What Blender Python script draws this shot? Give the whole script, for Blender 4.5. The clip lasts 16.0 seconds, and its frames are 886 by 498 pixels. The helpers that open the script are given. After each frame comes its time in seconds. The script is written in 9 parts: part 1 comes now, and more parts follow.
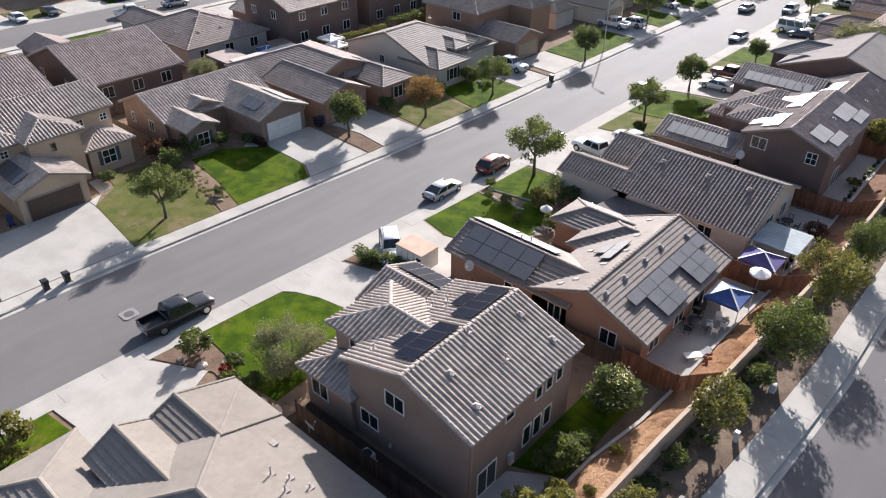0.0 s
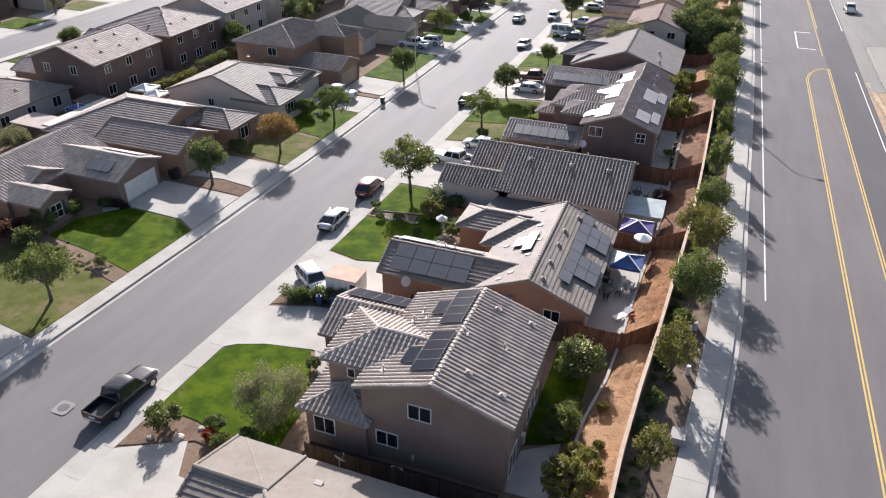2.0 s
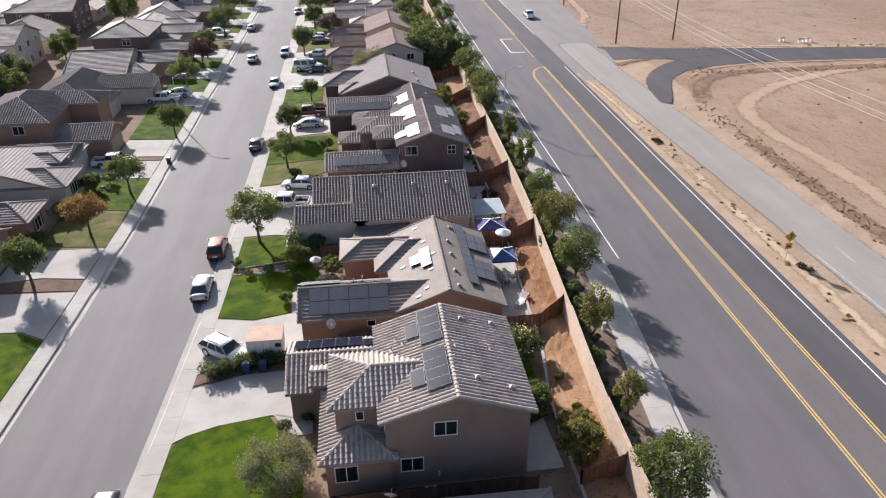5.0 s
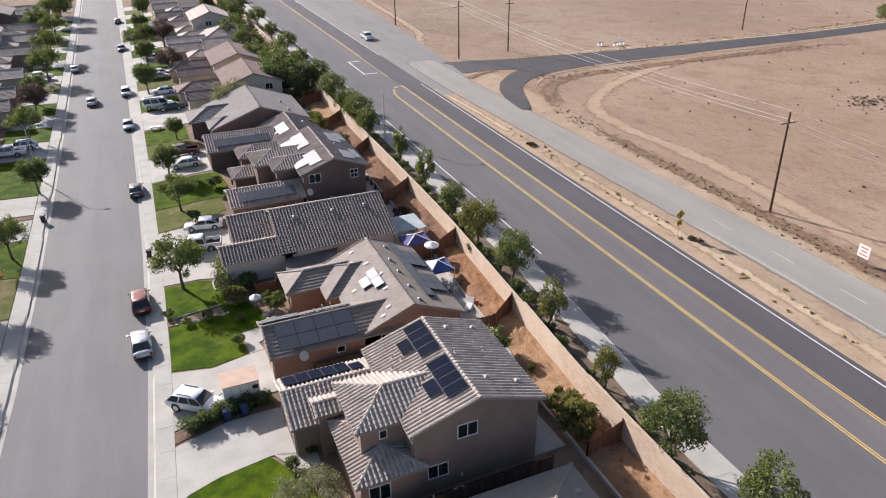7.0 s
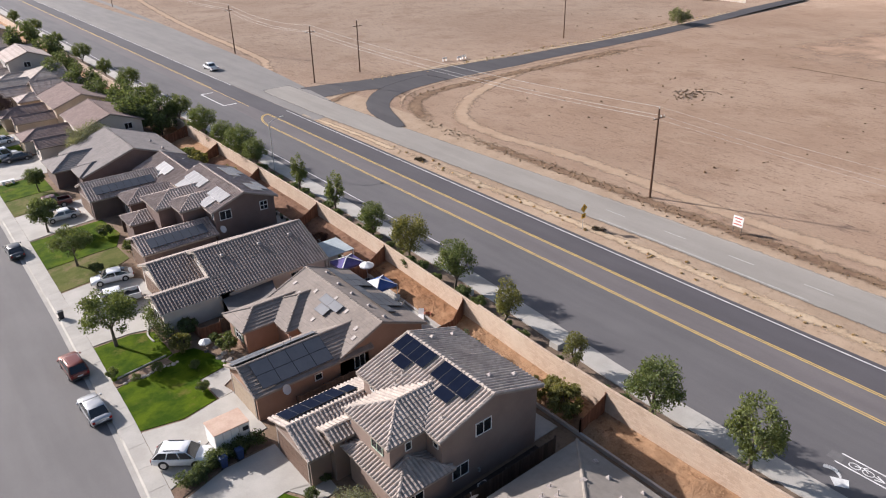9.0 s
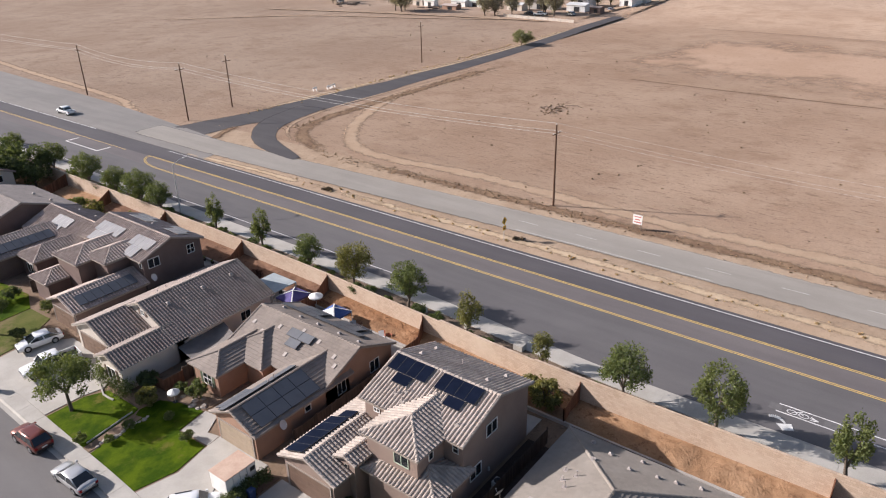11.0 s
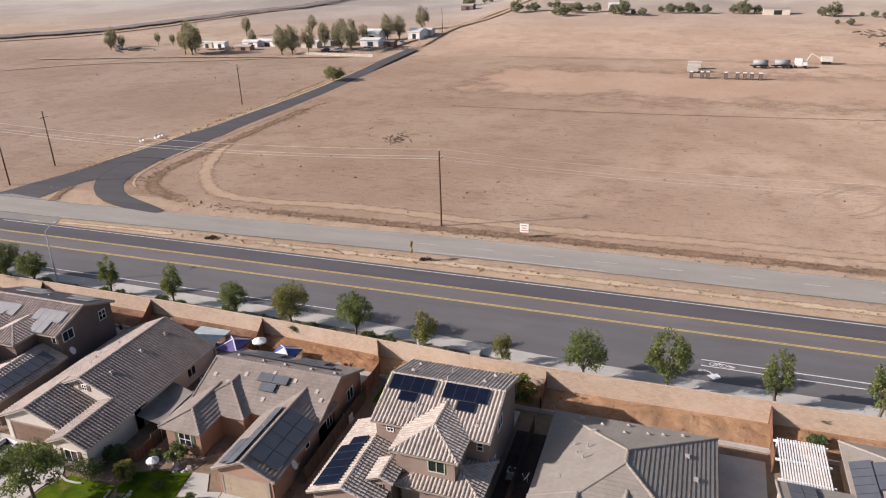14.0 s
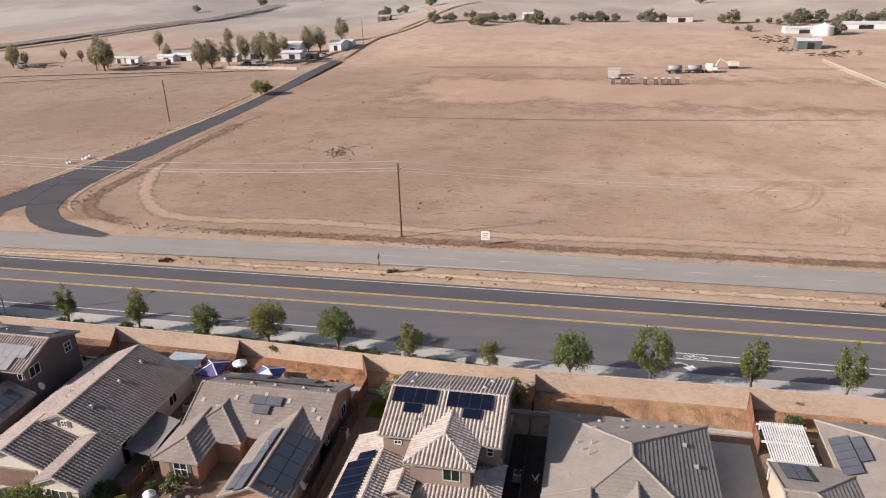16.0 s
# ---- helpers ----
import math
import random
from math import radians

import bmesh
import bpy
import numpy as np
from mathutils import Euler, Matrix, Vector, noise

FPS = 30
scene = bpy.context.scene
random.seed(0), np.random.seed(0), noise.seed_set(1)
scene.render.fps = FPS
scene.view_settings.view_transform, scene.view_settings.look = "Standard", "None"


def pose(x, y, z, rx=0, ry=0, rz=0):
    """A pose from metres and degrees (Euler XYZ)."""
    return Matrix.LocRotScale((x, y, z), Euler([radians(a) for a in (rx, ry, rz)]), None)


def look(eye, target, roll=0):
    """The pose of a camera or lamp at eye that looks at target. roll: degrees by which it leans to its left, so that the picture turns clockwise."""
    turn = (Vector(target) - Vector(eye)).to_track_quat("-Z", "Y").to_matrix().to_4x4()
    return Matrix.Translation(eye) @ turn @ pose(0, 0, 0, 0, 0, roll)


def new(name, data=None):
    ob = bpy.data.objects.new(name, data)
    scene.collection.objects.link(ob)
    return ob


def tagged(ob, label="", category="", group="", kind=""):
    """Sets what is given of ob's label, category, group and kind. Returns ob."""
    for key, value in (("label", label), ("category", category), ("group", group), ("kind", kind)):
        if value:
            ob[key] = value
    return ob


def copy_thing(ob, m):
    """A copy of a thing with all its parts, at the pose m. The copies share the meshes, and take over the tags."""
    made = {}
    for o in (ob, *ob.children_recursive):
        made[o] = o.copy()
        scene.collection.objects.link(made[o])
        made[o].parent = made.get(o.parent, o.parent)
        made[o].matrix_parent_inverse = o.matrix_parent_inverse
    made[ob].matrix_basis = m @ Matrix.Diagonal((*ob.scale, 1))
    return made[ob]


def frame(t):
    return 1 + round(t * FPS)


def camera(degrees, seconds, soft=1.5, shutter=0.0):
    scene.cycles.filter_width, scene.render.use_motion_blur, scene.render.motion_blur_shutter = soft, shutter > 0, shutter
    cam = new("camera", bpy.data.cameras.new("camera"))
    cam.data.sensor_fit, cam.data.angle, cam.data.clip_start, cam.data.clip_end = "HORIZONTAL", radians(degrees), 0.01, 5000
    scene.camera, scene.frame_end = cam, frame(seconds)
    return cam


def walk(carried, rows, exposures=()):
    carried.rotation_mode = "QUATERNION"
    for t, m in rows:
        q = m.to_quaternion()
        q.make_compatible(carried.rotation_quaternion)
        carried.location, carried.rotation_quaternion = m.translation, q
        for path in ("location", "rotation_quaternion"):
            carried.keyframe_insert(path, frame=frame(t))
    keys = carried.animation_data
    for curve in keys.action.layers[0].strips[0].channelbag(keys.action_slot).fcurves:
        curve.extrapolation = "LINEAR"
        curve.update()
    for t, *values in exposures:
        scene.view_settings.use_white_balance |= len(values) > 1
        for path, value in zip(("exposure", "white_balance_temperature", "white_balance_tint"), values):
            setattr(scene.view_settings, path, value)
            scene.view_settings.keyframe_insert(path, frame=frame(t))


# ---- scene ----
cam = camera(63.0, 16.0, soft=1.12)
PATH = [
    (0, (-1.417, 1.009, 36.337), (-2.518, 2.273, 35.246), 0.6),
    (0.5, (-3.719, -1.911, 36.664), (-4.688, -0.531, 35.589), 0.6),
    (1, (-6.051, -4.375, 36.956), (-6.894, -2.905, 35.894), 0.7),
    (1.5, (-8.424, -6.493, 37.233), (-9.142, -4.948, 36.185), 0.7),
    (2, (-10.922, -8.3, 37.493), (-11.513, -6.692, 36.461), 0.5),
    (2.5, (-13.45, -9.749, 37.81), (-13.92, -8.097, 36.785), 0.6),
    (3, (-16.428, -11.143, 38.137), (-16.753, -9.449, 37.126), 0.2),
    (3.5, (-19.289, -12.208, 38.413), (-19.481, -10.485, 37.415), 0.0),
    (4, (-22.023, -12.977, 38.63), (-22.088, -11.237, 37.646), -0.4),
    (4.2, (-23.132, -13.204, 38.683), (-23.145, -11.46, 37.705), -0.4),
    (6.3, (-35.95, -13.785, 40.27), (-35.431, -12.102, 39.323), -0.7),
    (6.5, (-37.124, -13.724, 40.339), (-36.562, -12.051, 39.397), -0.8),
    (7, (-40.136, -13.343, 40.654), (-39.458, -11.708, 39.723), -0.8),
    (7.5, (-43.377, -12.757, 41.009), (-42.58, -11.17, 40.089), -1.0),
    (8, (-46.454, -11.907, 41.406), (-45.547, -10.375, 40.496), -1.0),
    (8.5, (-49.358, -10.833, 41.773), (-48.351, -9.359, 40.871), -1.1),
    (9, (-52.21, -9.591, 42.066), (-51.107, -8.184, 41.169), -1.2),
    (9.5, (-55.012, -8.249, 42.288), (-53.816, -6.91, 41.406), -1.3),
    (9.7, (-56.093, -7.678, 42.362), (-54.864, -6.366, 41.485), -1.1),
    (11.8, (-67.402, -1.145, 44.987), (-65.873, -0.162, 44.153), -1.6),
    (12, (-68.373, -0.373, 45.062), (-66.821, 0.578, 44.234), -1.6),
    (12.5, (-70.546, 1.756, 45.186), (-68.939, 2.622, 44.371), -1.6),
    (13, (-72.593, 4.102, 45.242), (-70.936, 4.881, 44.436), -1.6),
    (13.5, (-74.351, 6.446, 45.374), (-72.654, 7.143, 44.579), -1.5),
    (14, (-75.831, 8.775, 45.593), (-74.098, 9.391, 44.809), -1.6),
    (14.5, (-76.876, 10.791, 45.843), (-75.118, 11.341, 45.064), -1.5),
    (15, (-77.641, 12.624, 46.042), (-75.863, 13.112, 45.267), -1.6),
    (15.5, (-78.155, 14.192, 46.194), (-76.363, 14.631, 45.423), -1.6),
    (16, (-78.521, 15.577, 46.296), (-76.717, 15.973, 45.529), -1.6),
]
walk(cam, [(t, look(eye, target, roll)) for t, eye, target, roll in PATH], exposures=((0, 1.08, 6150, 15), (4, 0.95, 6150, 15), (8, 0.82, 6180, 15.5), (12, 0.67, 6350, 17), (16, 0.62, 6480, 18)))

# ---- daylight ----
SUN = Vector((-0.43 * 0.903, 0.903 * 0.903, 0.43))
sun = new("sun", bpy.data.lights.new("sun", "SUN"))
sun.data.energy, sun.data.angle, sun.data.color = 4.7, radians(0.8), (1.0, 0.955, 0.90)
sun.matrix_world = look(SUN * 200, (0, 0, 0))
world = bpy.data.worlds.new("sky")
scene.world = world
world.use_nodes = True
sky = world.node_tree.nodes.new("ShaderNodeTexSky")
sky.sky_type, sky.sun_disc = "NISHITA", False
sky.sun_elevation, sky.sun_rotation, sky.dust_density, sky.air_density = radians(25.5), radians(-25.5), 2.2, 1.0
back = world.node_tree.nodes["Background"]
back.inputs["Strength"].default_value = 0.075
world.node_tree.links.new(sky.outputs[0], back.inputs[0])


# ---- materials ----
def nodes_of(name):
    m = bpy.data.materials.new(name)
    m.use_nodes = True
    t = m.node_tree
    return m, t, t.nodes["Principled BSDF"]


def add(t, kind, **kw):
    n = t.nodes.new(kind)
    for k, v in kw.items():
        n.inputs[k].default_value = v
    return n


def noise_tex(t, pos, scale, detail=4.0, rough=0.6):
    n = add(t, "ShaderNodeTexNoise", Scale=scale, Detail=detail, Roughness=rough)
    t.links.new(pos, n.inputs["Vector"])
    return n.outputs[0]


def ramp(t, fac, lo, hi):
    n = t.nodes.new("ShaderNodeMapRange")
    n.interpolation_type = "SMOOTHSTEP"
    n.inputs[1].default_value, n.inputs[2].default_value = lo, hi
    t.links.new(fac, n.inputs[0])
    return n.outputs[0]


def mix(t, fac, a, b, mode="MIX"):
    n = t.nodes.new("ShaderNodeMix")
    n.data_type, n.blend_type = "RGBA", mode
    for sock, v in ((n.inputs[0], fac), (n.inputs[6], a), (n.inputs[7], b)):
        if isinstance(v, (int, float)):
            sock.default_value = v
        elif isinstance(v, tuple):
            sock.default_value = (*v, 1)
        else:
            t.links.new(v, sock)
    return n.outputs[2]


def grey(t, fac, lo, hi):
    n = t.nodes.new("ShaderNodeMapRange")
    n.inputs[3].default_value, n.inputs[4].default_value = lo, hi
    t.links.new(fac, n.inputs[0])
    return n.outputs[0]


def bump_to(t, b, height, strength, dist):
    n = add(t, "ShaderNodeBump", Strength=strength, Distance=dist)
    t.links.new(height, n.inputs["Height"])
    t.links.new(n.outputs[0], b.inputs["Normal"])


def mat(name, a, b, scale=0.5, fine=12.0, vary=0.25, rough=0.9, bump=0.3, dist=0.02, metal=0.0, spec=0.3, island=0.0, each=0.0, coat=0.0, stretch=None):
    """A surface of two tones a and b in patches of 1/scale metres, with a fine grain; island and each vary it piece by piece."""
    m, t, p = nodes_of(name)
    pos = t.nodes.new("ShaderNodeNewGeometry").outputs["Position"]
    if stretch:
        v = t.nodes.new("ShaderNodeVectorMath")
        v.operation = "MULTIPLY"
        v.inputs[1].default_value = stretch
        t.links.new(pos, v.inputs[0])
        pos = v.outputs[0]
    col = mix(t, ramp(t, noise_tex(t, pos, scale), 0.32, 0.68), a, b)
    grain = noise_tex(t, pos, fine, 3.0)
    col = mix(t, 1.0, col, grey(t, grain, 1 - vary, 1 + vary), "MULTIPLY")
    if island:
        g = t.nodes.new("ShaderNodeNewGeometry").outputs["Random Per Island"]
        col = mix(t, 1.0, col, grey(t, g, 1 - island, 1 + island), "MULTIPLY")
    if each:
        g = t.nodes.new("ShaderNodeObjectInfo").outputs["Random"]
        col = mix(t, 1.0, col, grey(t, g, 1 - each, 1 + each), "MULTIPLY")
    t.links.new(col, p.inputs["Base Color"])
    p.inputs["Roughness"].default_value, p.inputs["Metallic"].default_value = rough, metal
    p.inputs["Specular IOR Level"].default_value = spec
    p.inputs["Coat Weight"].default_value = coat
    if bump:
        bump_to(t, p, grain, bump, dist)
    return m


def plain(name, c, rough=0.5, metal=0.0, spec=0.5, coat=0.0):
    return mat(name, c, tuple(0.88 * v for v in c), 1.5, 9.0, 0.08, rough, 0.0, 0.01, metal, spec, coat=coat)


STUCCO_TAUPE = mat("stucco_taupe", (0.235, 0.170, 0.140), (0.275, 0.203, 0.166), 0.4, 30, 0.12)
STUCCO_BROWN = mat("stucco_brown", (0.150, 0.105, 0.090), (0.180, 0.127, 0.110), 0.4, 30, 0.12)
STUCCO_RUST = mat("stucco_rust", (0.290, 0.175, 0.120), (0.330, 0.205, 0.145), 0.4, 30, 0.12)
STUCCO_SAND = mat("stucco_sand", (0.420, 0.330, 0.245), (0.470, 0.375, 0.285), 0.4, 30, 0.12)
STUCCO_CREAM = mat("stucco_cream", (0.52, 0.46, 0.39), (0.58, 0.52, 0.45), 0.4, 30, 0.10)
STUCCO_GREY = mat("stucco_grey", (0.40, 0.37, 0.34), (0.45, 0.42, 0.38), 0.4, 30, 0.10)
TILE_TAUPE = mat("tile_taupe", (0.360, 0.303, 0.258), (0.450, 0.383, 0.330), 0.7, 14, 0.18, island=0.14, each=0.07, rough=0.75, spec=0.30)
TILE_GREY = mat("tile_grey", (0.220, 0.182, 0.154), (0.264, 0.221, 0.188), 0.5, 14, 0.16, island=0.07, each=0.07, rough=0.72, spec=0.32)
TILE_BROWN = mat("tile_brown", (0.350, 0.280, 0.242), (0.418, 0.340, 0.296), 0.7, 14, 0.20, island=0.14, each=0.07, rough=0.75, spec=0.30)
TILE_SAND = mat("tile_sand", (0.255, 0.222, 0.188), (0.287, 0.252, 0.215), 0.4, 14, 0.14, island=0.05, each=0.07, rough=0.88, spec=0.14)
TILE_SLATE = mat("tile_slate", (0.222, 0.179, 0.157), (0.275, 0.225, 0.197), 0.7, 14, 0.18, island=0.12, each=0.07, rough=0.75, spec=0.30)
TILE_ROSE = mat("tile_rose", (0.232, 0.172, 0.152), (0.272, 0.206, 0.184), 0.5, 14, 0.16, island=0.10, each=0.07, rough=0.9, spec=0.10)
TILE_ASH = mat("tile_ash", (0.232, 0.207, 0.193), (0.266, 0.239, 0.223), 0.5, 14, 0.16, island=0.07, each=0.07, rough=0.88, spec=0.14)
FASCIA = plain("fascia_paint", (0.30, 0.25, 0.21), 0.7)
FASCIA_LIGHT = plain("fascia_light_paint", (0.55, 0.49, 0.42), 0.7)
WHITE = plain("white_paint", (0.78, 0.76, 0.72), 0.5)
GLASS = plain("window_glass", (0.018, 0.022, 0.026), 0.06, spec=0.8)
SOLAR = mat("solar_cell", (0.006, 0.009, 0.020), (0.009, 0.013, 0.027), 0.6, 6, 0.15, rough=0.34, bump=0, spec=0.02)
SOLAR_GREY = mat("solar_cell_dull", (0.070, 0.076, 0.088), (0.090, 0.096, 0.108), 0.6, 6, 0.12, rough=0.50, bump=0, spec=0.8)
# Pale base puts the strong sky glare on these panels into their colour.
SOLAR_GLARE = mat("solar_cell_dusty", (0.235, 0.228, 0.228), (0.275, 0.266, 0.264), 0.6, 6, 0.10, rough=0.50, bump=0, spec=0.5)
ALU = plain("aluminium", (0.55, 0.55, 0.55), 0.35, 0.9)
GALV = mat("galvanised_metal", (0.50, 0.48, 0.45), (0.62, 0.60, 0.56), 2, 20, 0.12, rough=0.5, metal=0.2)
CONCRETE = mat("concrete", (0.378, 0.352, 0.310), (0.453, 0.424, 0.377), 0.35, 9, 0.12, bump=0.1)
CONCRETE_OLD = mat("old_concrete", (0.38, 0.35, 0.315), (0.47, 0.44, 0.40), 0.5, 9, 0.16, bump=0.15)
VENT = mat("painted_vent", (0.36, 0.31, 0.28), (0.42, 0.37, 0.33), 2, 20, 0.10, rough=0.6)
PANEL_FRAME = plain("panel_frame", (0.045, 0.047, 0.053), 0.5, 0.0, 0.3)
RUBBER = plain("rubber", (0.018, 0.018, 0.018), 0.8)
BLACK = plain("black_plastic", (0.02, 0.02, 0.022), 0.45)
WOOD_FENCE = mat("fence_wood", (0.150, 0.068, 0.040), (0.230, 0.110, 0.066), 1.2, 14, 0.3, stretch=(3, 3, 0.6), island=0.2)
WOOD_GREY = mat("weathered_wood", (0.13, 0.095, 0.072), (0.19, 0.145, 0.112), 1.2, 14, 0.3, stretch=(3, 3, 0.5), island=0.2)
WOOD_DARK = mat("dark_fence_wood", (0.062, 0.046, 0.037), (0.095, 0.070, 0.056), 1.2, 14, 0.3, stretch=(3, 3, 0.5), island=0.2)
POLE_WOOD = mat("pole_wood", (0.085, 0.045, 0.028), (0.130, 0.072, 0.045), 0.8, 10, 0.3, stretch=(3, 3, 0.4))
BARK = mat("bark", (0.105, 0.080, 0.060), (0.165, 0.130, 0.100), 3, 20, 0.35, bump=0.6)
YELLOW = mat("road_yellow", (0.62, 0.43, 0.13), (0.52, 0.37, 0.14), 1.2, 10, 0.22)
ROAD_WHITE = mat("road_white", (0.74, 0.73, 0.70), (0.58, 0.57, 0.54), 1.2, 10, 0.2)
CHROME = plain("chrome", (0.6, 0.6, 0.6), 0.15, 1.0)
LAMP_RED = plain("red_lens", (0.28, 0.015, 0.012), 0.2)
LAMP_CLEAR = plain("clear_lens", (0.62, 0.63, 0.64), 0.12)


def foliage(name, a, b, light=0.48):
    m, t, p = nodes_of(name)
    g = t.nodes.new("ShaderNodeNewGeometry")
    col = mix(t, ramp(t, noise_tex(t, g.outputs["Position"], 1.6), 0.3, 0.7), a, b)
    col = mix(t, 1.0, col, grey(t, g.outputs["Random Per Island"], 0.65, 1.4), "MULTIPLY")
    t.links.new(col, p.inputs["Base Color"])
    p.inputs["Roughness"].default_value = 0.55
    p.inputs["Specular IOR Level"].default_value = 0.25
    tr = t.nodes.new("ShaderNodeBsdfTranslucent")
    t.links.new(mix(t, 1.0, col, (1.25, 1.2, 0.6), "MULTIPLY"), tr.inputs[0])
    mx = add(t, "ShaderNodeMixShader", Fac=light)
    t.links.new(p.outputs[0], mx.inputs[1])
    t.links.new(tr.outputs[0], mx.inputs[2])
    t.links.new(mx.outputs[0], t.nodes["Material Output"].inputs[0])
    return m


LEAF = foliage("leaf_green", (0.104, 0.134, 0.050), (0.156, 0.180, 0.066), 0.36)
LEAF_DARK = foliage("leaf_dark", (0.088, 0.114, 0.052), (0.132, 0.160, 0.070), 0.42)
LEAF_PARK = foliage("leaf_park", (0.112, 0.138, 0.050), (0.168, 0.188, 0.068), 0.36)
LEAF_OLIVE = foliage("leaf_olive", (0.165, 0.175, 0.095), (0.225, 0.230, 0.135))
LEAF_SAGE = foliage("leaf_sage", (0.160, 0.168, 0.112), (0.212, 0.216, 0.150), 0.4)
LEAF_GOLD = foliage("leaf_gold", (0.142, 0.145, 0.050), (0.205, 0.190, 0.066), 0.36)
LEAF_RUST = foliage("leaf_rust", (0.215, 0.120, 0.068), (0.185, 0.135, 0.075))
LEAF_RED = foliage("leaf_red", (0.270, 0.045, 0.020), (0.200, 0.030, 0.018))
# Grey gum leaves, paled further so that distance haze sits in the colour.
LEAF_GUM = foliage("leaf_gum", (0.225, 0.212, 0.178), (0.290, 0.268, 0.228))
LEAF_PURPLE = foliage("leaf_purple", (0.070, 0.035, 0.038), (0.110, 0.060, 0.055))
PETAL = foliage("petal_white", (0.60, 0.58, 0.50), (0.70, 0.66, 0.60))


def grass_mat(name, green, pale, dry, amount):
    m, t, p = nodes_of(name)
    pos = t.nodes.new("ShaderNodeNewGeometry").outputs["Position"]
    col = mix(t, ramp(t, noise_tex(t, pos, 0.6), 0.35, 0.65), green, pale)
    col = mix(t, ramp(t, noise_tex(t, pos, 0.33, 6.0, 0.7), 0.72 - amount, 0.80 - amount * 0.6), col, dry)
    fine = noise_tex(t, pos, 9.0, 5.0, 0.75)
    col = mix(t, 1.0, col, grey(t, fine, 0.55, 1.45), "MULTIPLY")
    t.links.new(col, p.inputs["Base Color"])
    p.inputs["Roughness"].default_value = 0.9
    p.inputs["Specular IOR Level"].default_value = 0.05
    bump_to(t, p, fine, 0.6, 0.05)
    return m


LAWN = grass_mat("lawn_grass", (0.032, 0.064, 0.003), (0.080, 0.118, 0.005), (0.128, 0.118, 0.024), 0.17)
LAWN_DRY = grass_mat("dry_lawn_grass", (0.088, 0.105, 0.026), (0.130, 0.130, 0.042), (0.190, 0.148, 0.080), 0.24)


def asphalt(name, a, b, lanes=()):
    """Asphalt with worn patches; lanes: (x from, x to, tone) of strips laid at other times."""
    m, t, p = nodes_of(name)
    pos = t.nodes.new("ShaderNodeNewGeometry").outputs["Position"]
    sep = t.nodes.new("ShaderNodeSeparateXYZ")
    t.links.new(pos, sep.inputs[0])
    v = t.nodes.new("ShaderNodeVectorMath")
    v.operation = "MULTIPLY"
    v.inputs[1].default_value = (1, 0.12, 1)
    t.links.new(pos, v.inputs[0])
    col = mix(t, ramp(t, noise_tex(t, v.outputs[0], 0.5, 5.0), 0.3, 0.7), a, b)
    for x0, x1, tone in lanes:
        up, down = ramp(t, sep.outputs[0], x0 - 0.08, x0 + 0.08), ramp(t, sep.outputs[0], x1 + 0.08, x1 - 0.08)
        n = t.nodes.new("ShaderNodeMath")
        n.operation = "MULTIPLY"
        t.links.new(up, n.inputs[0])
        t.links.new(down, n.inputs[1])
        col = mix(t, n.outputs[0], col, mix(t, 1.0, col, tone, "MULTIPLY"))
    blot = noise_tex(t, pos, 0.09, 5.0, 0.65)
    col = mix(t, 1.0, col, grey(t, blot, 0.82, 1.18), "MULTIPLY")
    fine = noise_tex(t, pos, 14.0, 3.0)
    col = mix(t, 1.0, col, grey(t, fine, 0.82, 1.18), "MULTIPLY")
    t.links.new(col, p.inputs["Base Color"])
    p.inputs["Roughness"].default_value = 0.78
    p.inputs["Specular IOR Level"].default_value = 0.24
    bump_to(t, p, fine, 0.2, 0.01)
    return m


ASPHALT = asphalt("street_asphalt", (0.148, 0.138, 0.131), (0.167, 0.156, 0.149))
ASPHALT_ROAD = asphalt("road_asphalt", (0.118, 0.110, 0.110), (0.137, 0.128, 0.126), ((4.1, 7.65, (1.14, 1.08, 1.07)), (7.6, 12.4, (0.74, 0.73, 0.77))))
ASPHALT_APRON = asphalt("apron_asphalt", (0.200, 0.186, 0.171), (0.232, 0.215, 0.197))


def dirt_mat(name, tones, scale=0.25, clod=1.6, bump=0.8, dist=0.08):
    m, t, p = nodes_of(name)
    pos = t.nodes.new("ShaderNodeNewGeometry").outputs["Position"]
    col = mix(t, ramp(t, noise_tex(t, pos, scale, 6.0, 0.65), 0.35, 0.65), tones[0], tones[1])
    col = mix(t, ramp(t, noise_tex(t, pos, clod, 5.0, 0.7), 0.52, 0.72), col, tones[2])
    fine = noise_tex(t, pos, clod * 3, 6.0, 0.75)
    col = mix(t, 1.0, col, grey(t, fine, 0.7, 1.3), "MULTIPLY")
    t.links.new(col, p.inputs["Base Color"])
    p.inputs["Roughness"].default_value = 0.95
    p.inputs["Specular IOR Level"].default_value = 0.1
    bump_to(t, p, fine, bump, dist)
    return m


DIRT_BANK = dirt_mat("bank_dirt", ((0.315, 0.184, 0.102), (0.395, 0.244, 0.143), (0.190, 0.104, 0.058)), bump=1.0, dist=0.16)
DIRT_RUST = dirt_mat("rust_soil", ((0.270, 0.142, 0.074), (0.360, 0.208, 0.116), (0.135, 0.070, 0.040)), 0.35, 1.2, 1.0, 0.18)
DIRT_RED = dirt_mat("dark_red_soil", ((0.165, 0.092, 0.060), (0.235, 0.140, 0.092), (0.095, 0.055, 0.038)))
DIRT_YARD = dirt_mat("yard_dirt", ((0.20, 0.140, 0.095), (0.26, 0.185, 0.130), (0.13, 0.095, 0.065)))
DIRT_VERGE = dirt_mat("verge_dirt", ((0.345, 0.250, 0.172), (0.405, 0.302, 0.213), (0.255, 0.182, 0.124)))
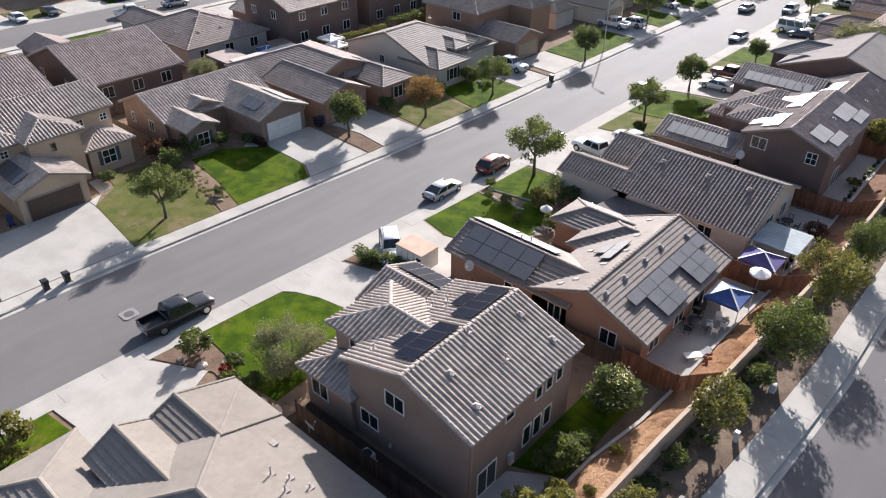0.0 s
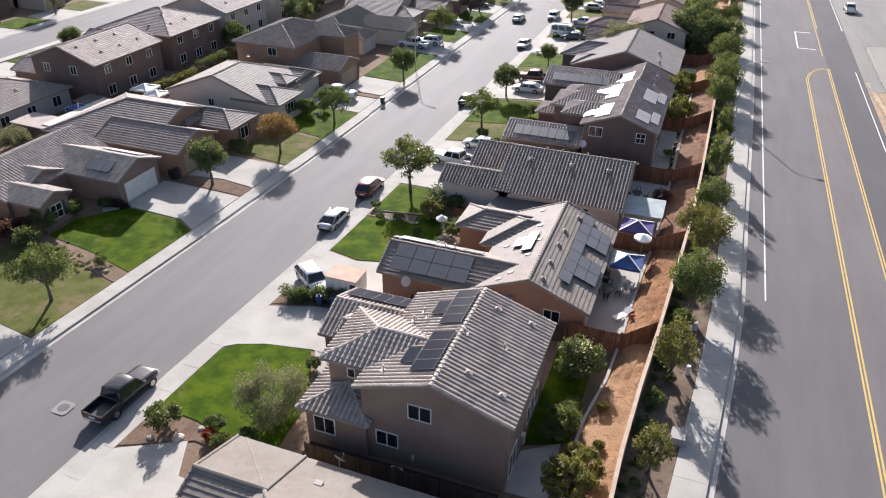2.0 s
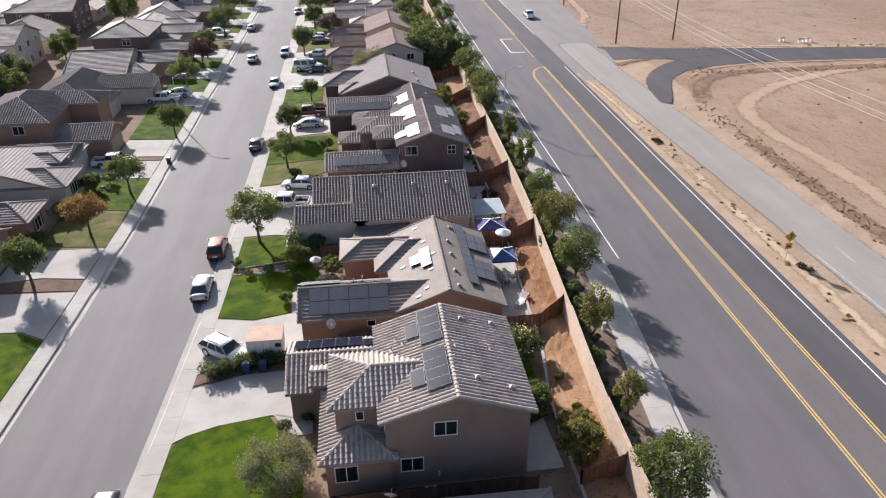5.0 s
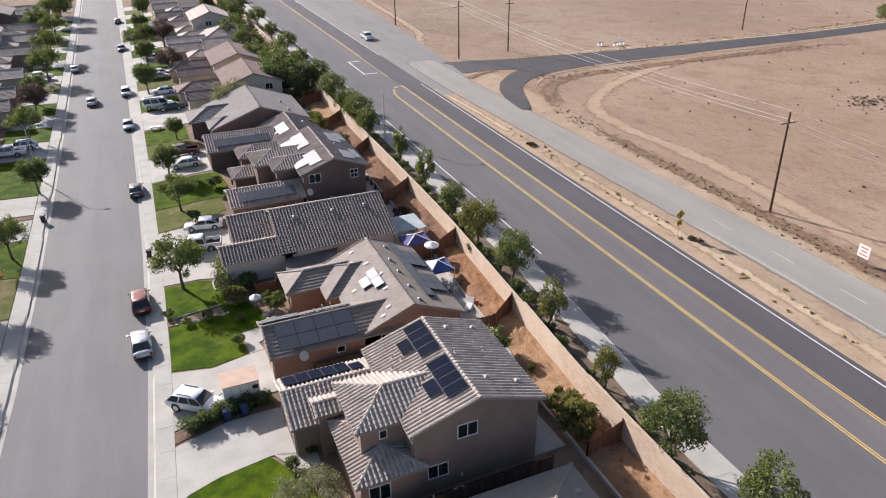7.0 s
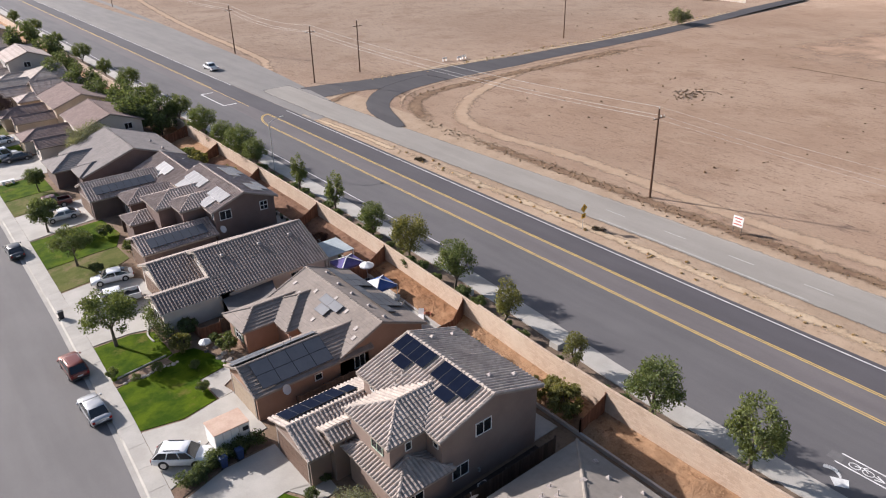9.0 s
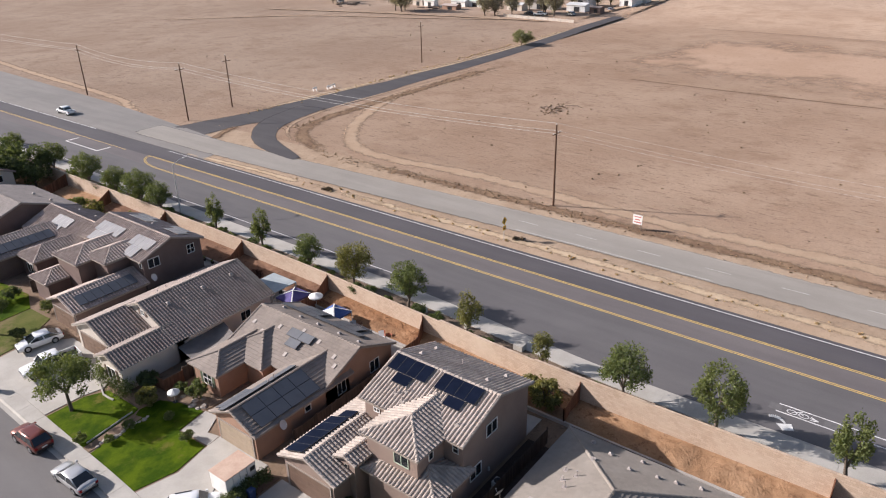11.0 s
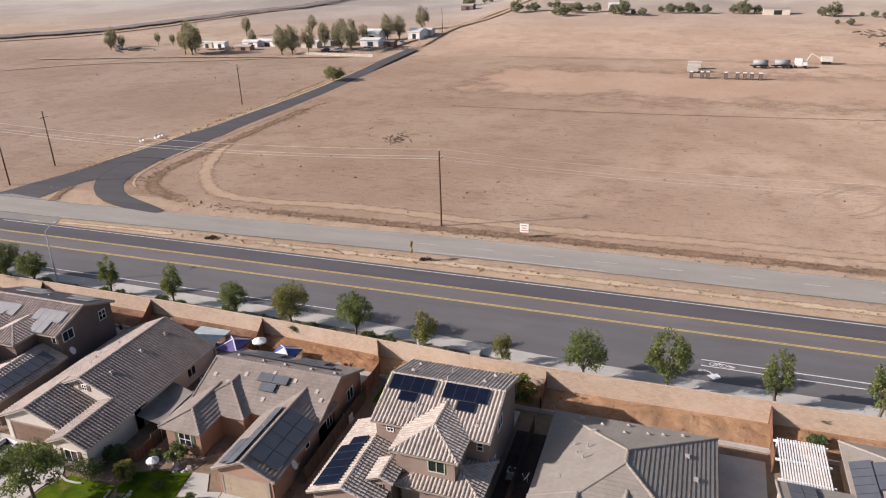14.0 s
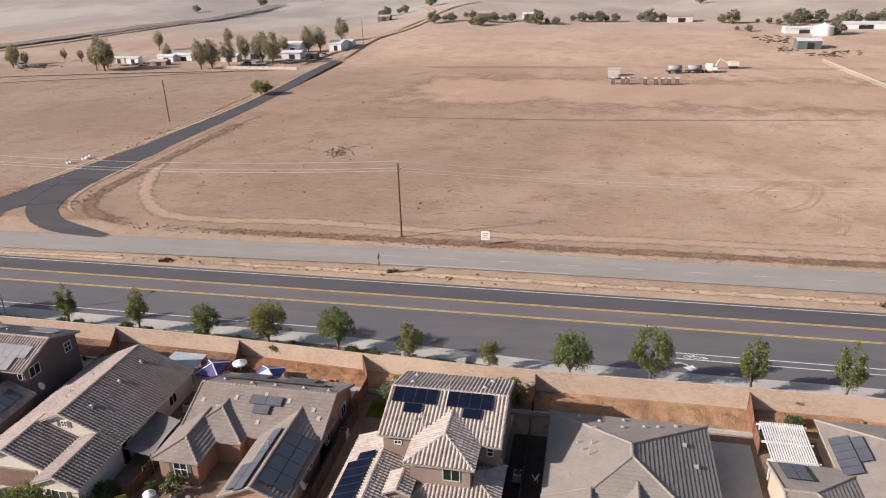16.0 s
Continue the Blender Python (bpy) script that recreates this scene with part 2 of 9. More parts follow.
MULCH = dirt_mat("bark_mulch", ((0.165, 0.110, 0.078), (0.220, 0.150, 0.108), (0.09, 0.062, 0.045)), 1.0, 5.0)


def soft_edge(m, scale, lo=0.25, hi=0.75, ragged=0.55):
    """Lets a thin sheet fade into what it lies on, by its own 'edge' attribute broken up by noise."""
    t = m.node_tree
    p, out = t.nodes["Principled BSDF"], t.nodes["Material Output"]
    at = t.nodes.new("ShaderNodeAttribute")
    at.attribute_name = "edge"
    pos = t.nodes.new("ShaderNodeNewGeometry").outputs["Position"]
    n = t.nodes.new("ShaderNodeMath")
    n.operation = "ADD"
    t.links.new(at.outputs["Fac"], n.inputs[0])
    t.links.new(grey(t, noise_tex(t, pos, scale, 5.0, 0.7), -ragged, ragged), n.inputs[1])
    mx, tr = t.nodes.new("ShaderNodeMixShader"), t.nodes.new("ShaderNodeBsdfTransparent")
    t.links.new(ramp(t, n.outputs[0], lo, hi), mx.inputs[0])
    t.links.new(tr.outputs[0], mx.inputs[1])
    t.links.new(p.outputs[0], mx.inputs[2])
    t.links.new(mx.outputs[0], out.inputs[0])
    return m


ROAD_SIDE = soft_edge(asphalt("side_road_worn_edge", (0.072, 0.066, 0.067), (0.088, 0.081, 0.081)), 0.8, 0.04, 0.16, 0.12)
ROAD_OLD = soft_edge(asphalt("old_road_worn_edge", (0.272, 0.248, 0.216), (0.312, 0.283, 0.246)), 0.8, 0.04, 0.16, 0.12)
TRACK = soft_edge(dirt_mat("track_dirt", ((0.385, 0.272, 0.185), (0.43, 0.313, 0.217), (0.335, 0.232, 0.155)), 0.3, 1.2, 0.3), 0.5)
SCRUB = soft_edge(dirt_mat("scrub_strip", ((0.190, 0.120, 0.078), (0.260, 0.175, 0.110), (0.12, 0.080, 0.052)), 0.3, 1.4), 0.6, 0.35, 0.9)
STRAW = soft_edge(dirt_mat("straw_strip", ((0.44, 0.325, 0.215), (0.50, 0.385, 0.265), (0.35, 0.250, 0.165)), 0.3, 1.4), 0.6, 0.3, 0.9)
GRADED = soft_edge(dirt_mat("graded_soil", ((0.400, 0.270, 0.185), (0.440, 0.305, 0.215), (0.350, 0.228, 0.155)), 0.06, 0.5, 0.3), 0.08)
DARK_BAND = soft_edge(dirt_mat("far_cutting", ((0.19, 0.162, 0.15), (0.225, 0.19, 0.178), (0.155, 0.132, 0.12)), 0.05, 0.3, 0.3), 0.06, ragged=0.8)


def field_mat():
    """Dry grazed field: straw and bare soil in patches, faint ruts along it."""
    m, t, p = nodes_of("dry_field")
    pos = t.nodes.new("ShaderNodeNewGeometry").outputs["Position"]
    col = mix(t, ramp(t, noise_tex(t, pos, 0.022, 6.0, 0.6), 0.35, 0.65), (0.430, 0.296, 0.206), (0.515, 0.372, 0.266))
    col = mix(t, ramp(t, noise_tex(t, pos, 0.12, 6.0, 0.65), 0.46, 0.72), col, (0.385, 0.258, 0.176))
    v = t.nodes.new("ShaderNodeVectorMath")
    v.operation = "MULTIPLY"
    v.inputs[1].default_value = (1, 0.25, 1)
    t.links.new(pos, v.inputs[0])
    col = mix(t, ramp(t, noise_tex(t, v.outputs[0], 0.5, 5.0, 0.7), 0.55, 0.75), col, (0.510, 0.378, 0.268))
    spots = noise_tex(t, v.outputs[0], 0.9, 5.0, 0.75)
    col = mix(t, ramp(t, spots, 0.53, 0.72), col, (0.285, 0.192, 0.135))
    clods = noise_tex(t, v.outputs[0], 2.6, 4.0, 0.7)
    col = mix(t, ramp(t, clods, 0.56, 0.70), col, (0.260, 0.176, 0.124))
    tuft = noise_tex(t, pos, 2.2, 3.0, 0.8)
    col = mix(t, ramp(t, tuft, 0.60, 0.72), col, (0.240, 0.162, 0.112))
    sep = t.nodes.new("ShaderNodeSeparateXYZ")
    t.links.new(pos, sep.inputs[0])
    # Past x 250 distance haze is put into the hills as greyer tones.
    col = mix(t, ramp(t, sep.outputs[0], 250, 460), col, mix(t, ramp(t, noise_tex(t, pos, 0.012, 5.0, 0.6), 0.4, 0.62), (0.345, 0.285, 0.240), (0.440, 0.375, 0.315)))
    patchy = t.nodes.new("ShaderNodeMath")
    patchy.operation = "ADD"
    t.links.new(sep.outputs[1], patchy.inputs[0])
    t.links.new(grey(t, noise_tex(t, pos, 0.03, 5.0, 0.6), -45, 45), patchy.inputs[1])
    near = t.nodes.new("ShaderNodeMath")
    near.operation = "SUBTRACT"
    t.links.new(ramp(t, patchy.outputs[0], -70, 60), near.inputs[0])
    t.links.new(ramp(t, sep.outputs[0], 165, 260), near.inputs[1])
    near.use_clamp = True
    col = mix(t, near.outputs[0], col, mix(t, 1.0, col, (0.73, 0.725, 0.72), "MULTIPLY"))
    # Cooler, greyer tint growing from y 105 to 175.
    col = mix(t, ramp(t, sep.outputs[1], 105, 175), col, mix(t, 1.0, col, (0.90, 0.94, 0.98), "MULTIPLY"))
    fine = noise_tex(t, pos, 3.0, 6.0, 0.75)
    col = mix(t, 1.0, col, grey(t, fine, 0.62, 1.40), "MULTIPLY")
    t.links.new(col, p.inputs["Base Color"])
    p.inputs["Roughness"].default_value = 0.95
    p.inputs["Specular IOR Level"].default_value = 0.1
    bump_to(t, p, fine, 0.55, 0.22)
    return m


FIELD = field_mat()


def block_mat():
    m, t, p = nodes_of("split_block")
    pos = t.nodes.new("ShaderNodeNewGeometry").outputs["Position"]
    sep, com = t.nodes.new("ShaderNodeSeparateXYZ"), t.nodes.new("ShaderNodeCombineXYZ")
    t.links.new(pos, sep.inputs[0])
    t.links.new(sep.outputs[1], com.inputs[0])
    t.links.new(sep.outputs[2], com.inputs[1])
    br = add(t, "ShaderNodeTexBrick", Scale=1.0)
    br.inputs["Brick Width"].default_value, br.inputs["Row Height"].default_value, br.inputs["Mortar Size"].default_value = 0.4, 0.2, 0.008
    br.inputs["Color1"].default_value, br.inputs["Color2"].default_value = (0.43, 0.315, 0.225, 1), (0.51, 0.385, 0.285, 1)
    br.inputs["Mortar"].default_value = (0.36, 0.27, 0.20, 1)
    t.links.new(com.outputs[0], br.inputs["Vector"])
    grain = noise_tex(t, pos, 11.0, 4.0)
    col = mix(t, 1.0, br.outputs[0], grey(t, grain, 0.8, 1.2), "MULTIPLY")
    col = mix(t, ramp(t, noise_tex(t, pos, 0.3, 5.0), 0.4, 0.75), col, (0.52, 0.41, 0.31))
    t.links.new(col, p.inputs["Base Color"])
    p.inputs["Roughness"].default_value = 0.95
    bump_to(t, p, grain, 0.4, 0.03)
    return m


BLOCK = block_mat()


# ---- mesh helpers ----
ORIGIN = {}


def thing(name, at=(0, 0, 0), label="", category="", group="", kind=""):
    ob = new(name)
    ob.location = at
    ORIGIN[ob] = Vector(at)
    return tagged(ob, label, category, group, kind)


class Geo:
    """Gathers vertices and faces in world metres and makes one mesh of them."""

    def __init__(self):
        self.v, self.f = [], []

    def poly(self, pts):
        n = len(self.v)
        self.v += [tuple(p) for p in pts]
        self.f.append(tuple(range(n, n + len(pts))))
        return self

    def box(self, x0, x1, y0, y1, z0, z1):
        n = len(self.v)
        self.v += [(x, y, z) for z in (z0, z1) for x, y in ((x0, y0), (x1, y0), (x1, y1), (x0, y1))]
        self.f += [tuple(n + i for i in q) for q in ((3, 2, 1, 0), (4, 5, 6, 7), (0, 1, 5, 4), (1, 2, 6, 5), (2, 3, 7, 6), (3, 0, 4, 7))]
        return self

    def tube(self, a, b, r0, r1=None, n=8, caps=True):
        a, b = Vector(a), Vector(b)
        r1 = r0 if r1 is None else r1
        w = (b - a).normalized()
        u = w.cross(Vector((0, 0, 1)) if abs(w.z) < 0.9 else Vector((1, 0, 0))).normalized()
        k = w.cross(u)
        s = len(self.v)
        for c, r in ((a, r0), (b, r1)):
            self.v += [tuple(c + r * (math.cos(6.28319 * i / n) * u + math.sin(6.28319 * i / n) * k)) for i in range(n)]
        self.f += [(s + i, s + (i + 1) % n, s + n + (i + 1) % n, s + n + i) for i in range(n)]
        if caps:
            self.f += [tuple(s + i for i in reversed(range(n))), tuple(s + n + i for i in range(n))]
        return self

    def prism(self, pts, depth):
        """A polygon given by its upper points, with sides going straight down by depth."""
        n, k = len(self.v), len(pts)
        self.v += [tuple(p) for p in pts] + [(p[0], p[1], p[2] - depth) for p in pts]
        self.f += [tuple(range(n, n + k)), tuple(range(n + 2 * k - 1, n + k - 1, -1))]
        self.f += [(n + (i + 1) % k, n + i, n + k + i, n + k + (i + 1) % k) for i in range(k)]
        return self

    def ob(self, name, material, parent=None, label="", smooth=False, bevel=0.0, **tags):
        o = Vector((0, 0, 0))
        q = parent
        while q is not None:
            if q in ORIGIN:
                o = ORIGIN[q]
                break
            q = q.parent
        me = bpy.data.meshes.new(name)
        me.from_pydata([(x - o.x, y - o.y, z - o.z) for x, y, z in self.v], [], self.f)
        if bevel:
            bm = bmesh.new()
            bm.from_mesh(me)
            bmesh.ops.bevel(bm, geom=bm.edges[:], offset=bevel, segments=2, affect="EDGES", profile=0.6)
            bm.to_mesh(me)
            bm.free()
        if smooth:
            me.polygons.foreach_set("use_smooth", [True] * len(me.polygons))
        me.materials.append(material)
        ob = new(name, me)
        ob.parent = parent
        return tagged(ob, label, **tags)


def cut_sheet(pts, xs, zfun):
    """A flat outline cut along the lines x = xs and lifted to zfun: vertices and faces."""
    bm = bmesh.new()
    bm.faces.new([bm.verts.new((x, y, 0)) for x, y in pts])
    for x in xs:
        bmesh.ops.bisect_plane(bm, geom=bm.verts[:] + bm.edges[:] + bm.faces[:], plane_co=(x, 0, 0), plane_no=(1, 0, 0))
    bmesh.ops.triangulate(bm, faces=bm.faces[:])
    for v in bm.verts:
        v.co.z = zfun(v.co.x, v.co.y)
    if sum(f.normal.z for f in bm.faces) < 0:
        bmesh.ops.reverse_faces(bm, faces=bm.faces[:])
    return bm


def bend(y):
    """How far the street lies off its line at y = 48."""
    return float(np.interp(y, (-200, 10, 25, 48, 70, 100, 160, 400), (-3.4, -1.7, -1.2, 0.0, 0.6, 1.0, 1.3, 1.5)))


def wall_x(y):
    """Line of the block wall behind the back yards."""
    return float(np.interp(y, (-20, 0, 15, 24, 30, 38, 48, 55, 65, 80, 105), (-11.1, -11.3, -11.5, -11.5, -11.25, -10.7, -10.15, -9.75, -9.4, -9.2, -9.0)))


def drift(y):
    """How far the main road's kerb lies off its straight line."""
    return float(np.interp(y, (-10, 5, 18, 24, 30, 38, 47, 55, 70, 85, 105), (-1.1, -1.2, -1.2, -0.9, -0.4, 0.2, 0.7, 0.75, 0.9, 1.1, 1.3)))


PROFILE = ((-4000, 0.45), (-66, 0.45), (-58.2, 0.14), (-57.65, 0.12), (-57.6, -0.12), (-42.8, -0.12), (-42.75, 0.12), (-42, 0.16), (-36, 0.45),
           (-30, 0.60), (-17, 0.80), (-14.7, 0.85), (-14.5, 1.10), (-13.0, 1.42), (-10.9, 1.66), (-10.5, 2.30), (-8.3, 2.28), (-8.1, 2.17), (-4.2, 2.13),
           (12.2, 2.13), (12.6, 2.24), (15.4, 2.44), (16.2, 2.40), (23.6, 2.40), (24.6, 2.48), (28, 2.65), (110, 2.0), (4000, 2.0))
PX, PZ = [p[0] for p in PROFILE], [p[1] for p in PROFILE]


def sway(x, y):
    w = float(np.interp(x, (-70, -63, -41, -36), (0, 1, 1, 0)))
    return bend(y) * w


def bank_x(y):
    """Foot of the earth bank behind the back yards."""
    return -14.6 + float(np.interp(y, (29, 37.5, 41, 51, 56, 73), (0, 1.35, 1.2, 1.6, 1.9, 2.2)))


BANK = (-17, -14.7, -14.4, -10.9, -10.5, -8.3)


def bank_line(y):
    """Where the profile's points between yard and parkway lie at y."""
    b, w = bank_x(y) + 14.6, wall_x(y) + 10.7
    return [p + d for p, d in zip(BANK, (0, b, b, w, w, 0))]


def ground_z(x, y):
    """Height of the bare ground."""
    if BANK[0] < x < BANK[-1]:
        x = float(np.interp(x, bank_line(y), BANK))
    return float(np.interp(x - sway(x, y), PX, PZ))


def slab(name, pts, material, over=0.03, thick=0.12, label="", parent=None, kind="structure", cuts=PX[1:-1]):
    """A thin slab of that outline lying on the ground."""
    x0, x1 = min(p[0] for p in pts), max(p[0] for p in pts)
    bm = cut_sheet(pts, [c for c in cuts if x0 + 0.02 < c < x1 - 0.02], lambda x, y: ground_z(x, y) + over)
    rim = [e for e in bm.edges if e.is_boundary]
    low = bmesh.ops.extrude_edge_only(bm, edges=rim)["geom"]
    for v in low:
        if isinstance(v, bmesh.types.BMVert):
            v.co.z -= thick
    me = bpy.data.meshes.new(name)
    bm.to_mesh(me)
    bm.free()
    me.materials.append(material)
    ob = new(name, me)
    ob.parent = parent
    return tagged(ob, label, kind=kind)


def ribbon(name, pts, width, material, over=0.02, label="", kind="structure", rows=5, edge=True, fade=9.0):
    """A strip along a line on the ground, with an 'edge' attribute that falls to 0 at its sides."""
    line = [Vector((*p[:2], 0)) for p in pts]
    fine = []
    for i in range(len(line) - 1):
        p0, p1, p2, p3 = line[max(i - 1, 0)], line[i], line[i + 1], line[min(i + 2, len(line) - 1)]
        k = max(2, int((p2 - p1).length / 3))
        for j in range(k):
            s = j / k
            fine.append(0.5 * ((2 * p1) + (p2 - p0) * s + (2 * p0 - 5 * p1 + 4 * p2 - p3) * s * s + (3 * p1 - p0 - 3 * p2 + p3) * s ** 3))
    fine.append(line[-1])
    v, f, e = [], [], []
    for i, c in enumerate(fine):
        d = (fine[min(i + 1, len(fine) - 1)] - fine[max(i - 1, 0)]).normalized()
        n = Vector((-d.y, d.x, 0))
        w = width(i / (len(fine) - 1)) if callable(width) else width
        for j in range(rows):
            q = c + n * w * (j / (rows - 1) - 0.5)
            v.append((q.x, q.y, ground_z(q.x, q.y) + (over(q.x, q.y) if callable(over) else over) + (hill(q.x, q.y) if q.x > 200 else 0)))
            ends = min(1.0, fade * min(i, len(fine) - 1 - i) / max(1, len(fine) - 1))
            e.append(min(1 - abs(2 * j / (rows - 1) - 1), ends) if edge else 1.0)
    for i in range(len(fine) - 1):
        f += [(i * rows + j + 1, i * rows + j, (i + 1) * rows + j, (i + 1) * rows + j + 1) for j in range(rows - 1)]
    me = bpy.data.meshes.new(name)
    me.from_pydata(v, [], f)
    me.attributes.new("edge", "FLOAT", "POINT").data.foreach_set("value", e)
    me.materials.append(material)
    return tagged(new(name, me), label, kind=kind)

# ---- ground, streets, road ----
def hill(x, y):
    """Rolling dry hills far to the east."""
    far = max(0.0, min(1.0, (x - 330) / 500.0))
    lift = far * far * 46
    roll = noise.noise(Vector((x * 0.0055, y * 0.0055, 3.1))) * 15 + noise.noise(Vector((x * 0.014, y * 0.014, 7.7))) * 5
    knoll = 3.5 * max(0.0, min(1.0, (x - 230) / 130)) * max(0.0, min(1.0, (170 - y) / 60))
    return lift + roll * min(1.0, far * 3.0) + knoll


def build_ground():
    xs = sorted(set([-3500, -1500, -700, -400, -250, -180, -140, -110, -90, -78, -62, -48] + [p for p in PX if abs(p) < 3000] + [35, 45, 60, 80, 110, 140, 170]
                    + list(range(200, 900, 22)) + list(range(900, 1500, 60)) + [1700, 2100, 2700, 3500]))
    ys = [-3000, -1500, -800] + list(range(-500, -60, 40)) + list(range(-60, 200, 8)) + list(range(200, 700, 22)) + [760, 840, 1000, 1400, 2200, 3200]
    v, f = [], []
    for y in ys:
        for x in xs:
            w = float(np.interp(x, (-66, -58.2, -42, -36), (0, 1, 1, 0)))
            q = x + bend(y) * w
            if BANK[0] < x < BANK[-1]:
                q = float(np.interp(x, BANK, bank_line(y)))
            v.append((q, y, float(np.interp(x, PX, PZ)) + (hill(q, y) if x > 200 else 0)))
    n = len(xs)
    for j in range(len(ys) - 1):
        f += [(j * n + i, j * n + i + 1, (j + 1) * n + i + 1, (j + 1) * n + i) for i in range(n - 1)]
    me = bpy.data.meshes.new("ground")
    me.from_pydata(v, [], f)
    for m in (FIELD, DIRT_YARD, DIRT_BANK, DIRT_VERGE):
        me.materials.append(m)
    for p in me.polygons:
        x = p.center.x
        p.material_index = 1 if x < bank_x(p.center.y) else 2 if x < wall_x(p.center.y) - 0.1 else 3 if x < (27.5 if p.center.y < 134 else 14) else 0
    me.polygons.foreach_set("use_smooth", [True] * len(me.polygons))
    return tagged(new("ground", me), "dry bare ground and grazed field rising to far brown hills", "ground", kind="structure")


build_ground()


def strip(name, lines, ys, material, label, kind="structure", close=True, parent=None):
    """A section (x, z) drawn out along y; the x may depend on y."""
    g = Geo()
    k = len(lines)
    for y in ys:
        g.v += [(x(y) if callable(x) else x, y, z(y) if callable(z) else z) for x, z in lines]
    for j in range(len(ys) - 1):
        g.f += [(j * k + i, j * k + i + 1, (j + 1) * k + i + 1, (j + 1) * k + i) for i in range(k - 1)]
    return g.ob(name, material, parent, label, kind=kind)


STEP = list(range(-160, -10, 10)) + list(range(-10, 140)) + list(range(140, 400, 10))
on = lambda x: (lambda y: x + bend(y))
strip("road", ((on(-55.75), -0.06), (on(-55.7), 0.0), (on(-53), 0.05), (on(-50.2), 0.10), (on(-47.4), 0.05), (on(-44.7), 0.0), (on(-44.65), -0.06)), STEP, ASPHALT,
      "worn grey asphalt residential street between concrete kerbs")


def pavement(name, side, edge, label, inner, walk_w=1.45, z=0.0, ys=STEP, sweep=bend, low=()):
    """Gutter pan, kerb and walk along the street, and the walk's slabs as pieces of one mesh."""
    s = side
    # the kerb drops where a drive crosses it
    face = lambda y: z + 0.15 - 0.13 * max([0.0] + [min(1.0, max(0.0, (min(y - a, b - y) + 0.5) / 1.0)) for a, b in low])
    ob = strip(name, ((inner(edge), z - 0.10), (inner(edge), z + 0.012), (inner(edge + s * 0.44), z - 0.015), (inner(edge + s * 0.46), face),
                      (inner(edge + s * 0.60), z + 0.155), (inner(edge + s * (0.62 + walk_w)), z + 0.15), (inner(edge + s * (0.64 + walk_w)), z - 0.1)), ys, CONCRETE, label)
    g = Geo()
    y = ys[0]
    while y < ys[-1]:
        a, b = inner(edge + s * 0.62), inner(edge + s * (0.62 + walk_w))
        x = [a(y) if callable(a) else a, b(y) if callable(b) else b]
        d = sweep(y + 2.97) - sweep(y)
        up = z + 0.162 + random.uniform(-0.004, 0.004)
        near = -40 < y < 170
        h = Geo() if near else g
        h.prism([(x[0], y, up), (x[0] + d, y + 2.97, up), (x[1] + d, y + 2.97, up + 0.012), (x[1], y, up + 0.012)][::-s], 0.05)
        if near:
            h.ob("paving_slab", CONCRETE, ob)
        y += 3.0
    g.ob("far_paving", CONCRETE, ob, kind="stuff")
    return ob


pavement("pavement", -1, -55.7, "pale concrete gutter, kerb and walk along the street", on, low=((0, 10.6), (12.8, 24.2), (44.1, 52.2), (54.8, 61.4), (81.4, 87.6), (89.4, 96.2), (113, 121.5)))
pavement("pavement", 1, -44.7, "pale concrete gutter, kerb and walk along the street", on, low=((10.1, 17), (29, 35.2), (37.2, 45.4), (62.2, 76.2), (94.4, 104.6), (121, 132)))

# the second street behind the western houses
strip("road", ((-136.6, -0.3), (-136.5, 0.5), (-131, 0.58), (-126.1, 0.5), (-126, -0.3)), STEP, ASPHALT, "grey asphalt street behind the back row of houses")
strip("pavement", ((-126.0, 0.3), (-126.0, 0.52), (-125.5, 0.62), (-123.9, 0.64), (-123.8, 0.3)), STEP, CONCRETE, "pale concrete walk of the back street")
strip("pavement", ((-138.8, 0.3), (-138.7, 0.64), (-137.0, 0.62), (-136.5, 0.52), (-136.5, 0.3)), STEP, CONCRETE, "pale concrete walk of the back street")
# cross streets at the far end
slab("road", [(-125, 262), (-57, 262), (-57, 272), (-125, 272)], ASPHALT, 0.12, 0.2, "grey asphalt cross street")

# the main road east of the block wall
ART = list(range(-220, -20, 20)) + list(range(-20, 80, 4)) + list(range(80, 640, 20))
off = lambda x: (lambda y: x + drift(y))
strip("road", ((off(-5.1), 2.15), (off(-4.95), 2.25), (0, 2.28), (4, 2.32), (8, 2.30), (12.3, 2.27), (12.45, 2.15)), ART, ASPHALT_ROAD,
      "dark asphalt main road with a darker outer lane")
pavement("pavement", -1, -4.9, "concrete kerb and walk along the main road", off, 1.95, 2.25, ART, drift)


def old_road(y):
    return float(np.interp(y, (-220, -22, 4, 36, 63, 92, 115, 300), (18.6, 17.5, 17.5, 17.4, 16.5, 15.4, 14.6, 14.6)))


OLD = list(range(-220, 142, 12))
ribbon("road", [(old_road(y) + 3.45, y) for y in OLD], 7.6, ROAD_OLD, 0.125, "faded pale asphalt of the old road beside the main road", rows=9, fade=60.0)
apron = lambda d: (lambda y: d + float(np.interp(y, (112, 122, 131, 152, 176, 300), (20.6, 22.0, 23.0, 25.0, 26.6, 32.0))))
strip("road", ((12.4, 2.0), (12.45, 2.275), (14.0, 2.40), (15.4, 2.485), (20.5, 2.46), (apron(0), lambda y: ground_z(apron(0)(y), y) + 0.06), (apron(0.2), 2.0)), list(range(112, 640, 12)), ASPHALT_APRON, "pale asphalt shoulder of the main road")

